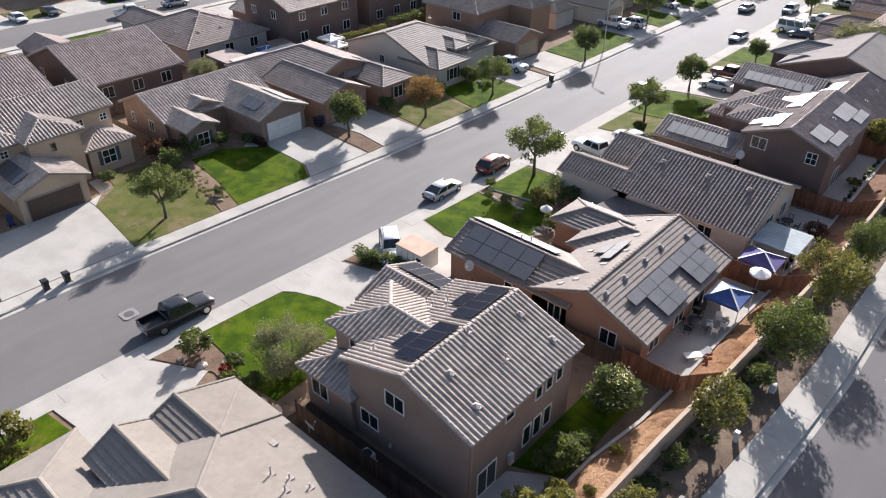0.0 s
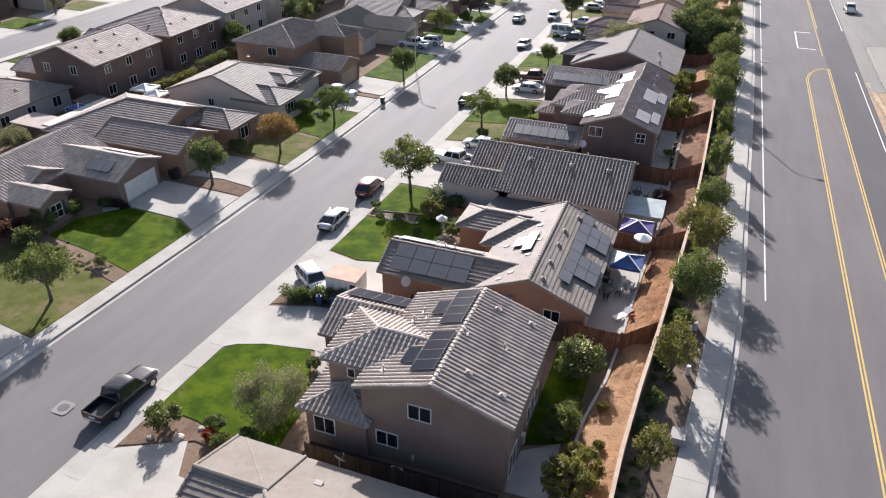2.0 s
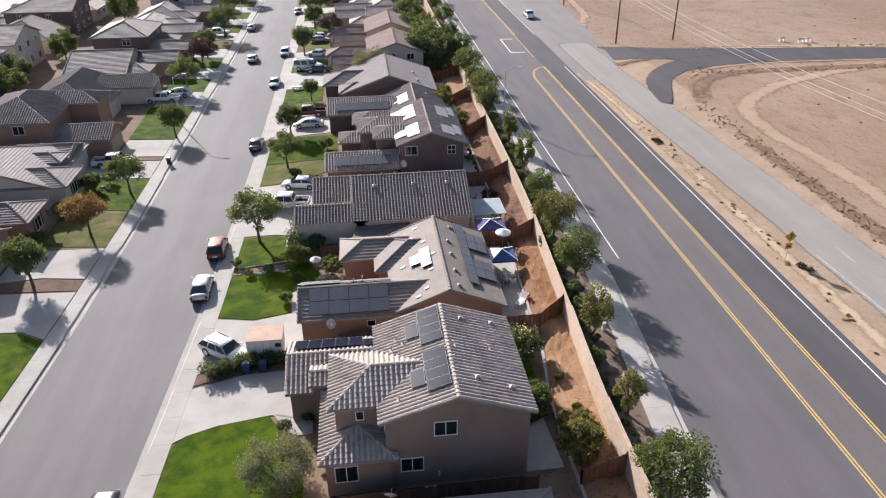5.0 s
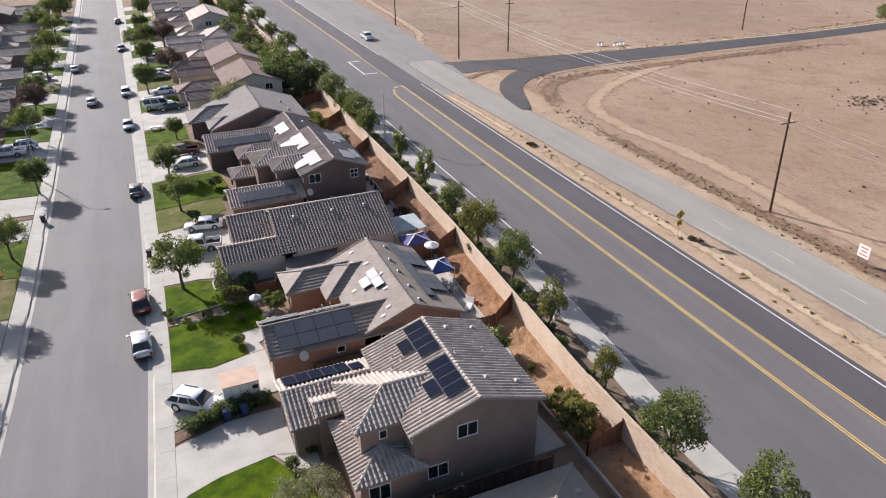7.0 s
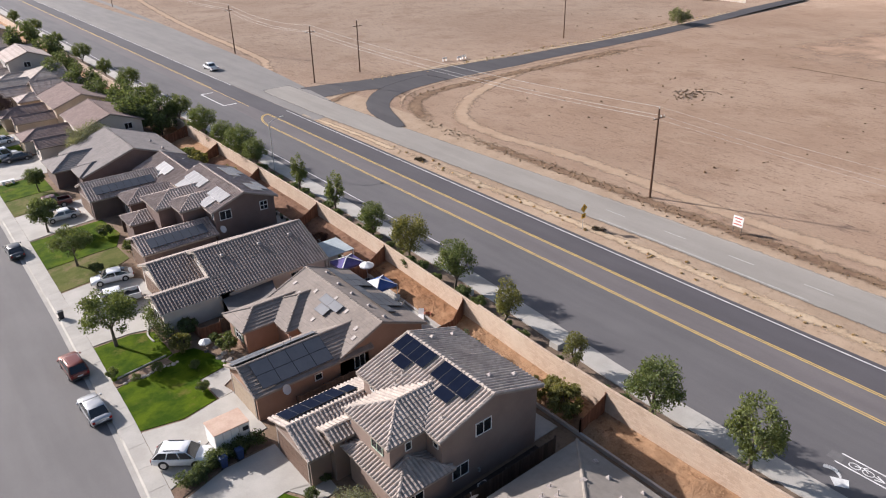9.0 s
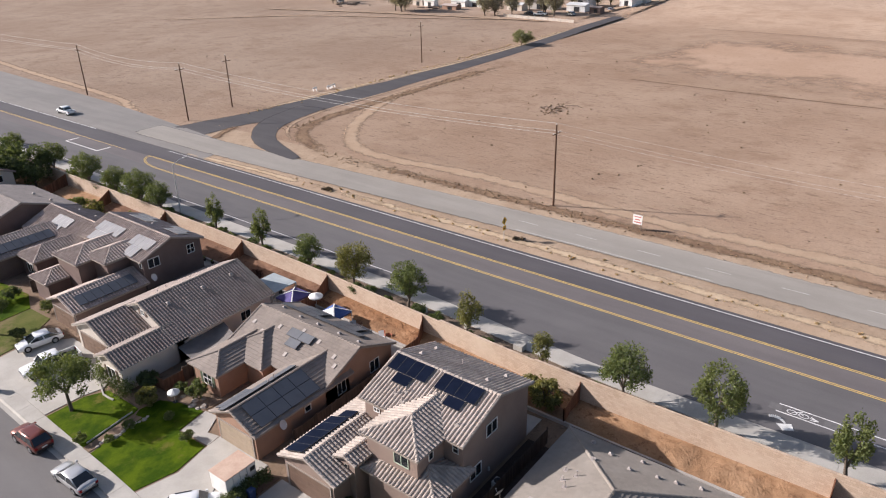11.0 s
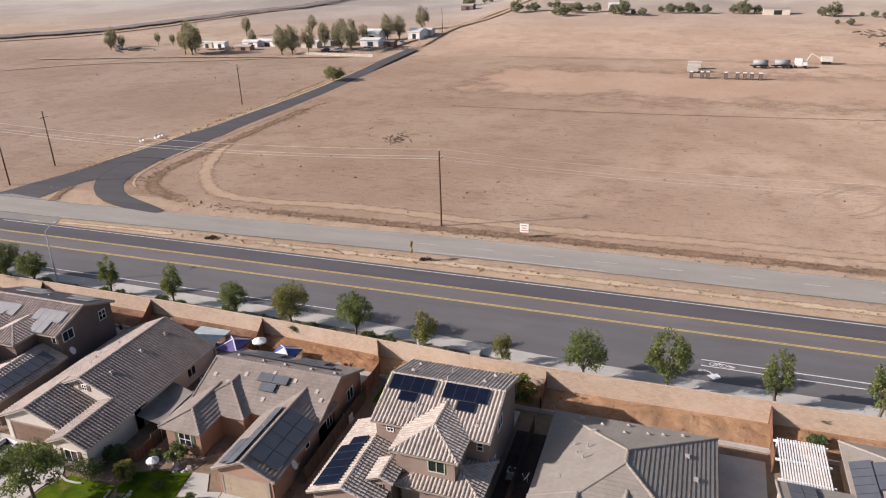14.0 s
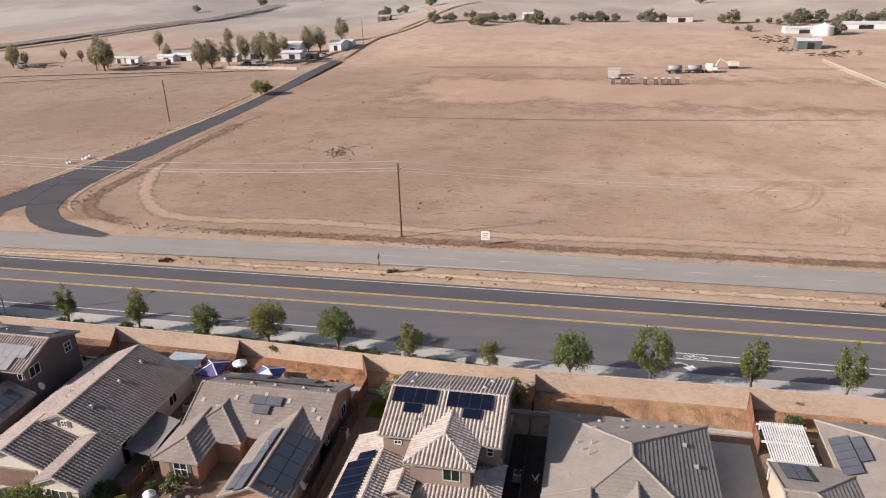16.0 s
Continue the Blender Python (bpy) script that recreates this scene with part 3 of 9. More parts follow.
SIDE = [(18, 131.5), (30, 128.6), (42, 126), (58, 124.3), (75, 124), (100, 123.9), (134, 123.5), (180, 125.4), (226, 127.2)]
ribbon("road", SIDE, lambda s: float(np.interp(s, (0, 0.066, 0.13, 0.2, 0.3, 0.55, 1), (12, 10, 11.5, 14, 8.6, 6.6, 5.6))), ROAD_SIDE, lambda x, y: 0.045 + 0.5 * max(0.0, min(1.0, (x - 165) / 30)), "dark asphalt side road curving off across the field", rows=9, fade=30.0)
ribbon("dirt_track", [(221, 127), (240, 128.4), (300, 132), (386, 122), (470, 100)], 7.5, TRACK, 0.5, "pale dirt road going on past the farm", "stuff")
ribbon("road", [(21.7, 95.5), (23.4, 103), (25.8, 110), (30.6, 116), (38.5, 120.6), (52, 123.4)], lambda s: float(np.interp(s, (0, 0.18, 0.45, 0.7, 1), (1.6, 4.4, 5.8, 7.6, 8.4))), ROAD_SIDE, lambda x, y: 0.052 + 0.12 * max(0.0, min(1.0, (27.5 - x) / 3)), "dark asphalt slip curving to the old road", rows=9, fade=3.2)
ribbon("verge_island", [(20.6, 120.4), (24.5, 122.6), (31.5, 124.2)], 4.2, SCRUB, 0.085, "dusty dirt island between slip and side road")

# painted lines
def line(x, y0, y1, w, material, label, z=1.0):
    g = Geo()
    y = y0
    while y < y1:
        e = min(y + 10, y1)
        zz = float(np.interp(x, (-4.9, 0, 4, 8, 12.3), (2.25, 2.28, 2.32, 2.30, 2.27))) + 0.016
        g.poly([(x, y, zz), (x + w, y, zz), (x + w, e, zz), (x, e, zz)])
        y = e
    return g.ob("road_line", material, None, label, kind="structure")


for x in (3.89, 4.15, 7.44, 7.70):
    line(x, -220, 113.5 if x < 6 else 122.5, 0.14, YELLOW, "double yellow painted road line")
line(11.55, -220, 122, 0.14, ROAD_WHITE, "white painted edge line")
line(-2.65, 48.4, 640, 0.13, ROAD_WHITE, "white painted edge line")
line(-1.95, -220, 5.1, 0.14, ROAD_WHITE, "white painted lane line")
line(-3.18, -220, 5.1, 0.14, ROAD_WHITE, "white painted lane line")
for x, y0, y1, w in ((3.4, 134.0, 146.0, 0.25), (3.4, 145.8, 146.2, 2.8), (3.4, 133.8, 134.2, 3.0), (12.0, 150, 640, 0.16), (7.2, 130, 640, 0.14), (7.55, 150, 640, 0.14)):
    line(x, y0, y1, w, YELLOW if 7 < x < 9 else ROAD_WHITE, "painted road line")
def band(g, pts, w, z=2.274):
    """A painted stroke through the points."""
    pts = [Vector((*p, z)) for p in pts]
    for p, q in zip(pts, pts[1:]):
        n = Vector((p.y - q.y, q.x - p.x, 0)).normalized() * w / 2
        g.poly([p - n, q - n, q + n, p + n])


g = Geo()
for i in range(10):
    s0, s1 = i / 10, (i + 1) / 10
    a, b = [(Vector((-4.25 + 0.42 * math.sin(2.2 * s) - 0.75 * s * s, 5.4 - 1.55 * s, 2.281)), 0.18 + 0.05 * s) for s in (s0, s1)]
    g.poly([a[0] - Vector((a[1], 0.05, 0)), b[0] - Vector((b[1], 0.10, 0)), b[0] + Vector((b[1], 0.10, 0)), a[0] + Vector((a[1], 0.05, 0))][::-1])
g.poly([(-5.0, 4.55, 2.283), (-5.7, 3.85, 2.283), (-5.15, 3.05, 2.283), (-4.35, 3.45, 2.283)])
g.ob("road_arrow", ROAD_WHITE, None, "white painted turn arrow on the road", kind="structure")
g = Geo()
for r in (0.0, 0.26):
    band(g, [(7.55 - (3.62 - r) * math.cos(k * 0.15708), 113.4 + (8.9 - 1.5 * r) * math.sin(k * 0.15708)) for k in range(11)], 0.14, 2.337 + 0.004 * r)
g.ob("road_line", YELLOW, None, "rounded end of the double yellow lines", kind="structure")
# bicycle marks between the two lane lines, and worn patches beside them
worn = mat("worn_paint", (0.155, 0.146, 0.143), (0.135, 0.127, 0.125), 2.5, 10, 0.3)
for y in (3.4, -18.4):
    g = Geo()
    for c in (-0.55, 0.45):
        band(g, [(-2.55 + 0.30 * math.cos(k * 0.5712), y + c + 0.42 * math.sin(k * 0.5712)) for k in range(12)], 0.09)
    band(g, [(-2.55, y - 0.55), (-2.25, y - 0.1), (-2.55, y + 0.45)], 0.08, 2.275)
    band(g, [(-2.25, y - 0.1), (-2.05, y - 0.35)], 0.10, 2.276)
    band(g, [(-2.55, y - 1.05), (-2.6, y - 1.75)], 0.10)
    band(g, [(-2.85, y - 1.1), (-2.65, y - 1.8), (-2.32, y - 1.1)], 0.10, 2.275)
    g.ob("bicycle_mark", ROAD_WHITE, None, "white painted bicycle mark in the road", kind="structure")
    for d in (1.3, -3.3):
        Geo().poly([(-3.0, y + d, 2.273), (-2.0, y + d, 2.273), (-2.0, y + d + 1.1, 2.273), (-3.0, y + d + 1.1, 2.273)]).ob("worn_patch", worn, None, "faint scrubbed-out road marking", kind="structure")
for i in range(12):
    y = 46 - i * 9.1
    x = old_road(y) + 3.5
    Geo().box(x - 0.06, x + 0.06, y - 1.9, y + 1.3, 2.48, 2.538).ob("road_line", mat("faded_paint", (0.50, 0.48, 0.44), (0.36, 0.34, 0.31), 2, 10, 0.3) if i == 0 else bpy.data.materials["faded_paint"],
                                                                  None, "faded white centre dash of the old road", kind="structure")
g = Geo()
for i in range(7):
    y = 46 - i * 4
    g.poly([(old_road(y) + 0.4, y, 2.530), (old_road(y) + 0.55, y, 2.530), (old_road(y - 4) + 0.55, y - 4, 2.530), (old_road(y - 4) + 0.4, y - 4, 2.530)])
g.ob("road_line", bpy.data.materials["faded_paint"], None, "faded white edge line of the old road", kind="structure")
# square patch with a round cover in the street
g = Geo()
for i in range(20):
    a0, a1 = i * 0.31416, (i + 1) * 0.31416
    sq = lambda a: (-50.35 + 0.66 * math.cos(a) / max(abs(math.cos(a)), abs(math.sin(a))), 18.9 + 0.66 * math.sin(a) / max(abs(math.cos(a)), abs(math.sin(a))), 0.116)
    ci = lambda a: (-50.35 + 0.42 * math.cos(a), 18.9 + 0.42 * math.sin(a), 0.116)
    g.poly([ci(a0), sq(a0), sq(a1), ci(a1)])
cover = g.ob("manhole_surround", plain("worn_collar", (0.26, 0.243, 0.225), 0.9), None, "square concrete collar round a street manhole", category="manhole")
Geo().tube((-50.35, 18.9, 0.05), (-50.35, 18.9, 0.114), 0.40, n=20).ob("lid", plain("cast_iron", (0.09, 0.085, 0.08), 0.6), cover, "round cast iron lid")

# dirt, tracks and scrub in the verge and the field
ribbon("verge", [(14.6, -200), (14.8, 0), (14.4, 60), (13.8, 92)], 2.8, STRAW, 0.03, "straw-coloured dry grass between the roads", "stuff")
ribbon("verge", [(13.8, 86), (13.7, 98), (13.2, 110), (12.4, 119)], 2.3, STRAW, 0.05, "golden dry grass at the tip of the verge", "stuff")
ribbon("dirt_track", [(33, -160), (32.3, -5), (31.3, 30), (33, 64), (31.6, 81), (33.7, 93), (42.4, 102), (55, 109), (73, 114.5), (100, 113.5), (119, 110)], 5.5, TRACK, 0.03,
       "pale wheel-worn dirt track curving round the field")
ribbon("dirt_track", [(20.3, 133.6), (21, 141), (24, 152.7), (27, 163), (30.1, 176), (37, 260), (60, 420)], 4.2, TRACK, 0.03, "pale dirt track along the far verge")
ribbon("scrub", [(27.4, -150), (27.2, 0), (27.0, 40), (26.9, 70), (26.4, 96)], 4.6, SCRUB, 0.028, "dry brown scrub along the old road", "stuff")
ribbon("straw", [(33, 133.6), (44, 132.0), (58, 130.2), (75, 129.6), (100, 129.4), (134, 129.0), (190, 130.6)], 1.5, STRAW, 0.06, "golden dry grass along the side road", "stuff")
ribbon("straw", [(28.2, 103.5), (31.6, 110.2), (36.8, 114.9), (44, 117.4), (56, 118.8), (80, 118.7), (120, 118.4)], 1.3, TRACK, 0.07, "pale dusty edge of the side road", "stuff")
ribbon("scrub", [(27.6, 92), (29.6, 101), (34.5, 108.8), (43, 112.6), (56, 113.6), (80, 114.2), (112, 114.6)], 6.4, SCRUB, 0.034, "dark dry scrub beside the side road", "stuff")
ribbon("straw", [(40, 131.5), (60, 131.8), (90, 129), (134, 127.2), (200, 130)], 2.6, STRAW, 0.03, "golden dry grass along the side road", "stuff")
ribbon("graded_field", [(166, 92), (164, 10), (160, -90), (150, -260)], 94, GRADED, 0.05, "smooth graded reddish soil in the field", "stuff", rows=13)
ribbon("dirt_track", [(205, 140), (250, 139), (300, 132), (384, 120), (480, 150)], 7, TRACK, 0.5, "pale dirt road up to the farm", "stuff")
ribbon("dirt_track", [(120, 79), (121, 20), (128, -60)], 1.3, SCRUB, 0.07, "thin dark furrow across the field", "stuff")
ribbon("dirt_track", [(212, 95), (214, 14), (212, -90)], 1.6, SCRUB, 0.40, "thin dark furrow across the field", "stuff")
ribbon("dirt_track", [(172, 290), (190, 220), (203, 142)], 4.6, TRACK, 0.35, "pale dirt path beside the farm", "stuff")
ribbon("dirt_track", [(150, 470), (214, 381), (250, 337), (300, 318), (341, 312), (420, 280)], 9, TRACK, 0.6, "pale bank road beside the far canal", "stuff")
ribbon("dirt_track", [(120, 300), (164, 252), (183, 203), (205, 150)], 3.0, TRACK, 0.3, "pale dirt path beside the farm", "stuff")
for k, path in enumerate(([(58, -12.8), (63, -16.5), (69, -22.4), (65, -26.5), (53.5, -22), (48.6, -16)], [(50, -23), (46.5, -26), (39.7, -23.3), (38.8, -18.3)])):
    for side in (-0.8, 0.8):
        ribbon("wheel_rut", [(x + side * 0.7, y + side * 0.7) for x, y in path], 0.7, TRACK, 0.05, "faint wheel rut in the dusty field", "stuff")
ribbon("cutting", [(150, 500), (226, 397), (252, 362), (288, 338), (341, 326), (417, 290), (520, 270)], 30, DARK_BAND, 1.0, "dark cutting of a far canal bank", "stuff")


# ---- walls along the lots ----
def block_wall():
    w = thing("block_wall", (-10.7, 40, 1.5), "tan split-face block wall behind the back yards", "wall", kind="structure")
    y = -17.2
    while y < 640:
        e = min(y + 6.1, 640) if y < 240 else min(y + 60, 640)
        top = 3.86 if y > 36 else 4.1 if y > 24 else 4.25
        a, b = wall_x(y), wall_x(e)
        for half, low, high, name in ((0.10, 1.2, top, "wall_panel"), (0.13, top, top + 0.06, "coping")):
            Geo().prism([(a - half, y, high), (a + half, y, high), (b + half, e - 0.001, high), (b - half, e - 0.001, high)], high - low).ob(name, BLOCK, w)
        y = e
    Geo().box(wall_x(-17) - 0.2, wall_x(-17) + 0.2, -17.6, -17.2, 1.2, 4.4).ob("pilaster", BLOCK, w)
    return w


block_wall()


def dirt_bank():
    """Lumpy loose earth between the retaining kerb and the block wall."""
    steps = [i / 14 for i in range(15)]
    ys = [-12 + 0.33 * j for j in range(360)]
    g = Geo()
    for y in ys:
        for i, q in enumerate(steps):
            x = bank_x(y) + 0.15 + (wall_x(y) - bank_x(y) - 0.23) * q
            side = min(1.0, i / 2, (14 - i) / 2)
            n = noise.noise(Vector((x * 0.55, y * 0.42, 1.0))) * 0.26 + noise.noise(Vector((x * 1.9, y * 1.1, 4.0))) * 0.12 + noise.noise(Vector((x * 5.3, y * 4.1, 9.0))) * 0.14
            g.v.append((x, y, ground_z(x, y) + 0.02 + max(-0.01, (n + 0.14) * side)))
    k = len(steps)
    g.f += [(j * k + i, j * k + i + 1, (j + 1) * k + i + 1, (j + 1) * k + i) for j in range(len(ys) - 1) for i in range(k - 1)]
    ob = g.ob("dirt_bank", DIRT_BANK, None, "lumpy earth bank behind the houses, tan and dark red soil", smooth=True, kind="stuff")
    ob.data.materials.append(DIRT_RED)
    ob.data.materials.append(DIRT_RUST)
    ob.data.polygons.foreach_set("material_index", [1 if p.center.y > 55.4 else 2 if p.center.y > 39.6 else 0 for p in ob.data.polygons])


dirt_bank()
# Soil toned darker to take in the wall's shade and the low planting.
strip("planting_strip", (((lambda y: wall_x(y) + 0.12), 2.36), ((lambda y: (wall_x(y) + off(-7.5)(y)) / 2), 2.38), (off(-7.5), 2.36), (off(-7.45), 2.1)), ART, dirt_mat("strip_soil", ((0.15, 0.108, 0.078), (0.21, 0.155, 0.113), (0.09, 0.066, 0.048)), 0.4, 2.0),
      "dark brown soil strip between the block wall and the walk")


def retaining_wall():
    w = thing("retaining_wall", (-14.6, 30, 0.8), "low concrete retaining kerb at the foot of the bank", "wall", kind="structure")
    for y in range(-10, 105, 5):
        a, b = bank_x(y), bank_x(y + 4.98)
        Geo().prism([(a - 0.12, y, 1.22), (a + 0.10, y, 1.22), (b + 0.10, y + 4.98, 1.22), (b - 0.12, y + 4.98, 1.22)], 0.72).ob("kerb_block", CONCRETE_OLD, w)


retaining_wall()


def fence(x0, y0, x1, y1, z0, z1, top0, top1, material=WOOD_FENCE, label="reddish brown board fence with posts"):
    """A board fence from one end to the other; the tops may rise."""
    f = thing("board_fence", (x0, y0, z0), label, "fence", "board fences between the lots")
    a, b = Vector((x0, y0, 0)), Vector((x1, y1, 0))
    n = max(2, int((b - a).length / 0.15))
    d = (b - a).normalized()
    k = Vector((-d.y, d.x, 0)) * 0.012
    g = Geo()
    for i in range(n):
        s0, s1 = i / n, (i + 0.94) / n
        p, q = a.lerp(b, s0), a.lerp(b, s1)
        zb = z0 + (z1 - z0) * s0
        zt = top0 + (top1 - top0) * s0 + random.uniform(-0.02, 0.02)
        g.prism([(*(p - k)[:2], zt), (*(q - k)[:2], zt), (*(q + k)[:2], zt), (*(p + k)[:2], zt)], zt - zb)
    g.ob("boarding", material, f, kind="stuff")
    m = max(1, int((b - a).length / 2.4))
    for i in range(m + 1):
        s = i / m
        p = a.lerp(b, s)
        zt = top0 + (top1 - top0) * s + 0.06
        Geo().box(p.x - 0.05, p.x + 0.05, p.y + 0.02, p.y + 0.12, z0 + (z1 - z0) * s - 0.1, zt).ob("post", material, f)
    return f


for y, dy, t0 in ((20.4, 0, 2.6), (38.9, 1.2, 2.7), (55.2, 0.6, 2.7), (71.9, 0.8, 2.7), (89.4, 1.6, 2.7), (-1.3, 0, 2.6), (105.8, 1.2, 2.7), (121, 0, 2.7)):
    fence(-17.5 if y not in (20.4,) else -14.6, y, bank_x(y), y, 0.7, 0.8, t0 - 0.05, t0)
    fence(bank_x(y) + 0.1, y, wall_x(y + dy) - 0.13, y + dy, 1.0, 1.5, t0, 3.8)
# The darker wood stands in for the shade in these narrow side yards.
for y0 in (20.4, 38.6, 55.3, 71.9, 88, 104):
    fence(-31, y0, -17.6, y0, 0.5, 0.7, 2.25, 2.45, WOOD_DARK, "dark weathered side-yard fence between two houses")
fence(-33.2, 55.45, -31.05, 55.3, 0.5, 0.55, 1.9, 1.95)
fence(-33.2, 55.6, -33.35, 58.3, 0.5, 0.5, 1.9, 1.9)


# ---- roofs and houses ----
def tile_field(pts, kind, course=0.40, width=0.30, loose=None, most=0):
    """Roof tiles laid on a sloping convex outline: pieces with a raised lower edge; 'wave' tiles are barrelled. Returns vertices and faces."""
    pts = [Vector(p) for p in pts]
    n = (pts[1] - pts[0]).cross(pts[2] - pts[0]).normalized()
    if n.z < 0:
        n = -n
    e = Vector((0, 0, 1)).cross(n).normalized()
    up = n.cross(e).normalized()
    o = min(pts, key=lambda p: p.z)
    width = 0.36 if kind == "wave" else width
    uv = np.array([((p - o).dot(e), (p - o).dot(up)) for p in pts])
    if sum(uv[i][0] * uv[(i + 1) % len(uv)][1] - uv[(i + 1) % len(uv)][0] * uv[i][1] for i in range(len(uv))) < 0:
        uv = uv[::-1]
    u0, u1, v1 = uv[:, 0].min(), uv[:, 0].max(), uv[:, 1].max()
    prof = ((0.0, 0.0), (0.045, 0.07), (0.13, 0.105), (0.215, 0.07), (0.265, 0.0), (0.36, 0.0)) if kind == "wave" else ((0.003, 0.0), (width - 0.003, 0.0))
    if kind == "wide":
        prof = ((0.0, 0.0), (u1 - u0, 0.0))
    step = width if kind != "wide" else (u1 - u0)
    butt = 0.055 if kind != "wave" else 0.045
    edges = [(uv[i], uv[(i + 1) % len(uv)]) for i in range(len(uv))]

    def inside(u, v):
        return min(((b[0] - a[0]) * (v - a[1]) - (b[1] - a[1]) * (u - a[0])) / (math.hypot(b[0] - a[0], b[1] - a[1]) + 1e-9) for a, b in edges)

    whole, cut = Geo(), Geo()
    rng = random.Random(len(pts) * 7 + int(abs(o.x * 10)))
    for r in range(int(v1 / course) + 2):
        va, vb = r * course - 0.02, (r + 1) * course + 0.02
        shift = 0 if kind != "flat" else (r % 2) * width * 0.5
        for c in range(-1, int((u1 - u0) / step) + 2):
            ua = u0 + c * step - shift
            d = [inside(u, v) for u in (ua, ua + prof[-1][0]) for v in (va, vb)]
            if max(d) < -0.25 and kind != "wide":
                continue
            if loose is not None and len(loose) < most and min(d) > 0:
                q = o + e * ua + up * va
                loose.append(Matrix(((e.x, up.x, n.x, q.x), (e.y, up.y, n.y, q.y), (e.z, up.z, n.z, q.z), (0, 0, 0, 1))))
                continue
            g = whole if min(d) > 0 else cut
            s, k = len(g.v), len(prof)
            lift = rng.uniform(-0.006, 0.008)
            for v, h in ((va, butt + lift), (vb, 0.006), (va, 0.0)):
                for pu, ph in prof:
                    q = o + e * (ua + pu) + up * v + n * (h + (ph if v != va or h > 0 else ph * 0.3))
                    g.v.append(tuple(q))
            for i in range(k - 1):
                g.f.append((s + i, s + i + 1, s + k + i + 1, s + k + i))
                g.f.append((s + 2 * k + i, s + 2 * k + i + 1, s + i + 1, s + i))
    if cut.f:
        bm = bmesh.new()
        vs = [bm.verts.new(p) for p in cut.v]
        for f in cut.f:
            bm.faces.new([vs[i] for i in f])
        for a, b in edges:
            pa, pb = o + e * a[0] + up * a[1], o + e * b[0] + up * b[1]
            side = (pb - pa).cross(n)
            bmesh.ops.bisect_plane(bm, geom=bm.verts[:] + bm.edges[:] + bm.faces[:], plane_co=pa, plane_no=side, clear_outer=True)
        bm.verts.index_update()
        s = len(whole.v)
        whole.v += [tuple(v.co) for v in bm.verts]
        whole.f += [tuple(s + v.index for v in f.verts) for f in bm.faces]
        bm.free()
    return whole


def tile_mesh(kind, material, course=0.40, width=0.30):
    """One roof tile on its own, its lower corner at the origin."""
    name = "roof_tile_" + kind + material.name
    if name in bpy.data.meshes:
        return bpy.data.meshes[name]
    prof = ((0.0, 0.0), (0.045, 0.07), (0.13, 0.105), (0.215, 0.07), (0.265, 0.0), (0.36, 0.0)) if kind == "wave" else ((0.003, 0.0), (width - 0.003, 0.0))
    butt = 0.055 if kind != "wave" else 0.045
    k = len(prof)
    v = [(pu, vv, h + ph * q) for vv, h, q in ((0.0, butt, 1.0), (course + 0.04, 0.006, 1.0), (0.0, 0.0, 0.3)) for pu, ph in prof]
    f = [(i, i + 1, k + i + 1, k + i) for i in range(k - 1)] + [(2 * k + i, 2 * k + i + 1, i + 1, i) for i in range(k - 1)]
    me = bpy.data.meshes.new(name)
    me.from_pydata(v, [], f)
    me.materials.append(material)
    return me


def caps(g, a, b, r=0.12, lap=0.42, lift=0.03):
    """Ridge tiles in a row from a to b."""
    a, b = Vector(a), Vector(b)
    d = (b - a).normalized()
    side = d.cross(Vector((0, 0, 1))).normalized()
    top = side.cross(d).normalized()
    k = max(1, int((b - a).length / lap))
    for i in range(k):
        p, q = a + (b - a) * (i / k), a + (b - a) * ((i + 1.06) / k)
        s = len(g.v)
        for c, rr, h in ((p, r * 1.12, lift + 0.035), (q, r, lift)):
            for j in range(5):
                w = math.pi * (j / 4)
                g.v.append(tuple(c + side * rr * 1.25 * math.cos(w) + top * (rr * math.sin(w) + h - 0.05)))
        g.f += [(s + j, s + j + 1, s + 5 + j + 1, s + 5 + j) for j in range(4)]
        g.f.append((s, s + 1, s + 2, s + 3, s + 4))


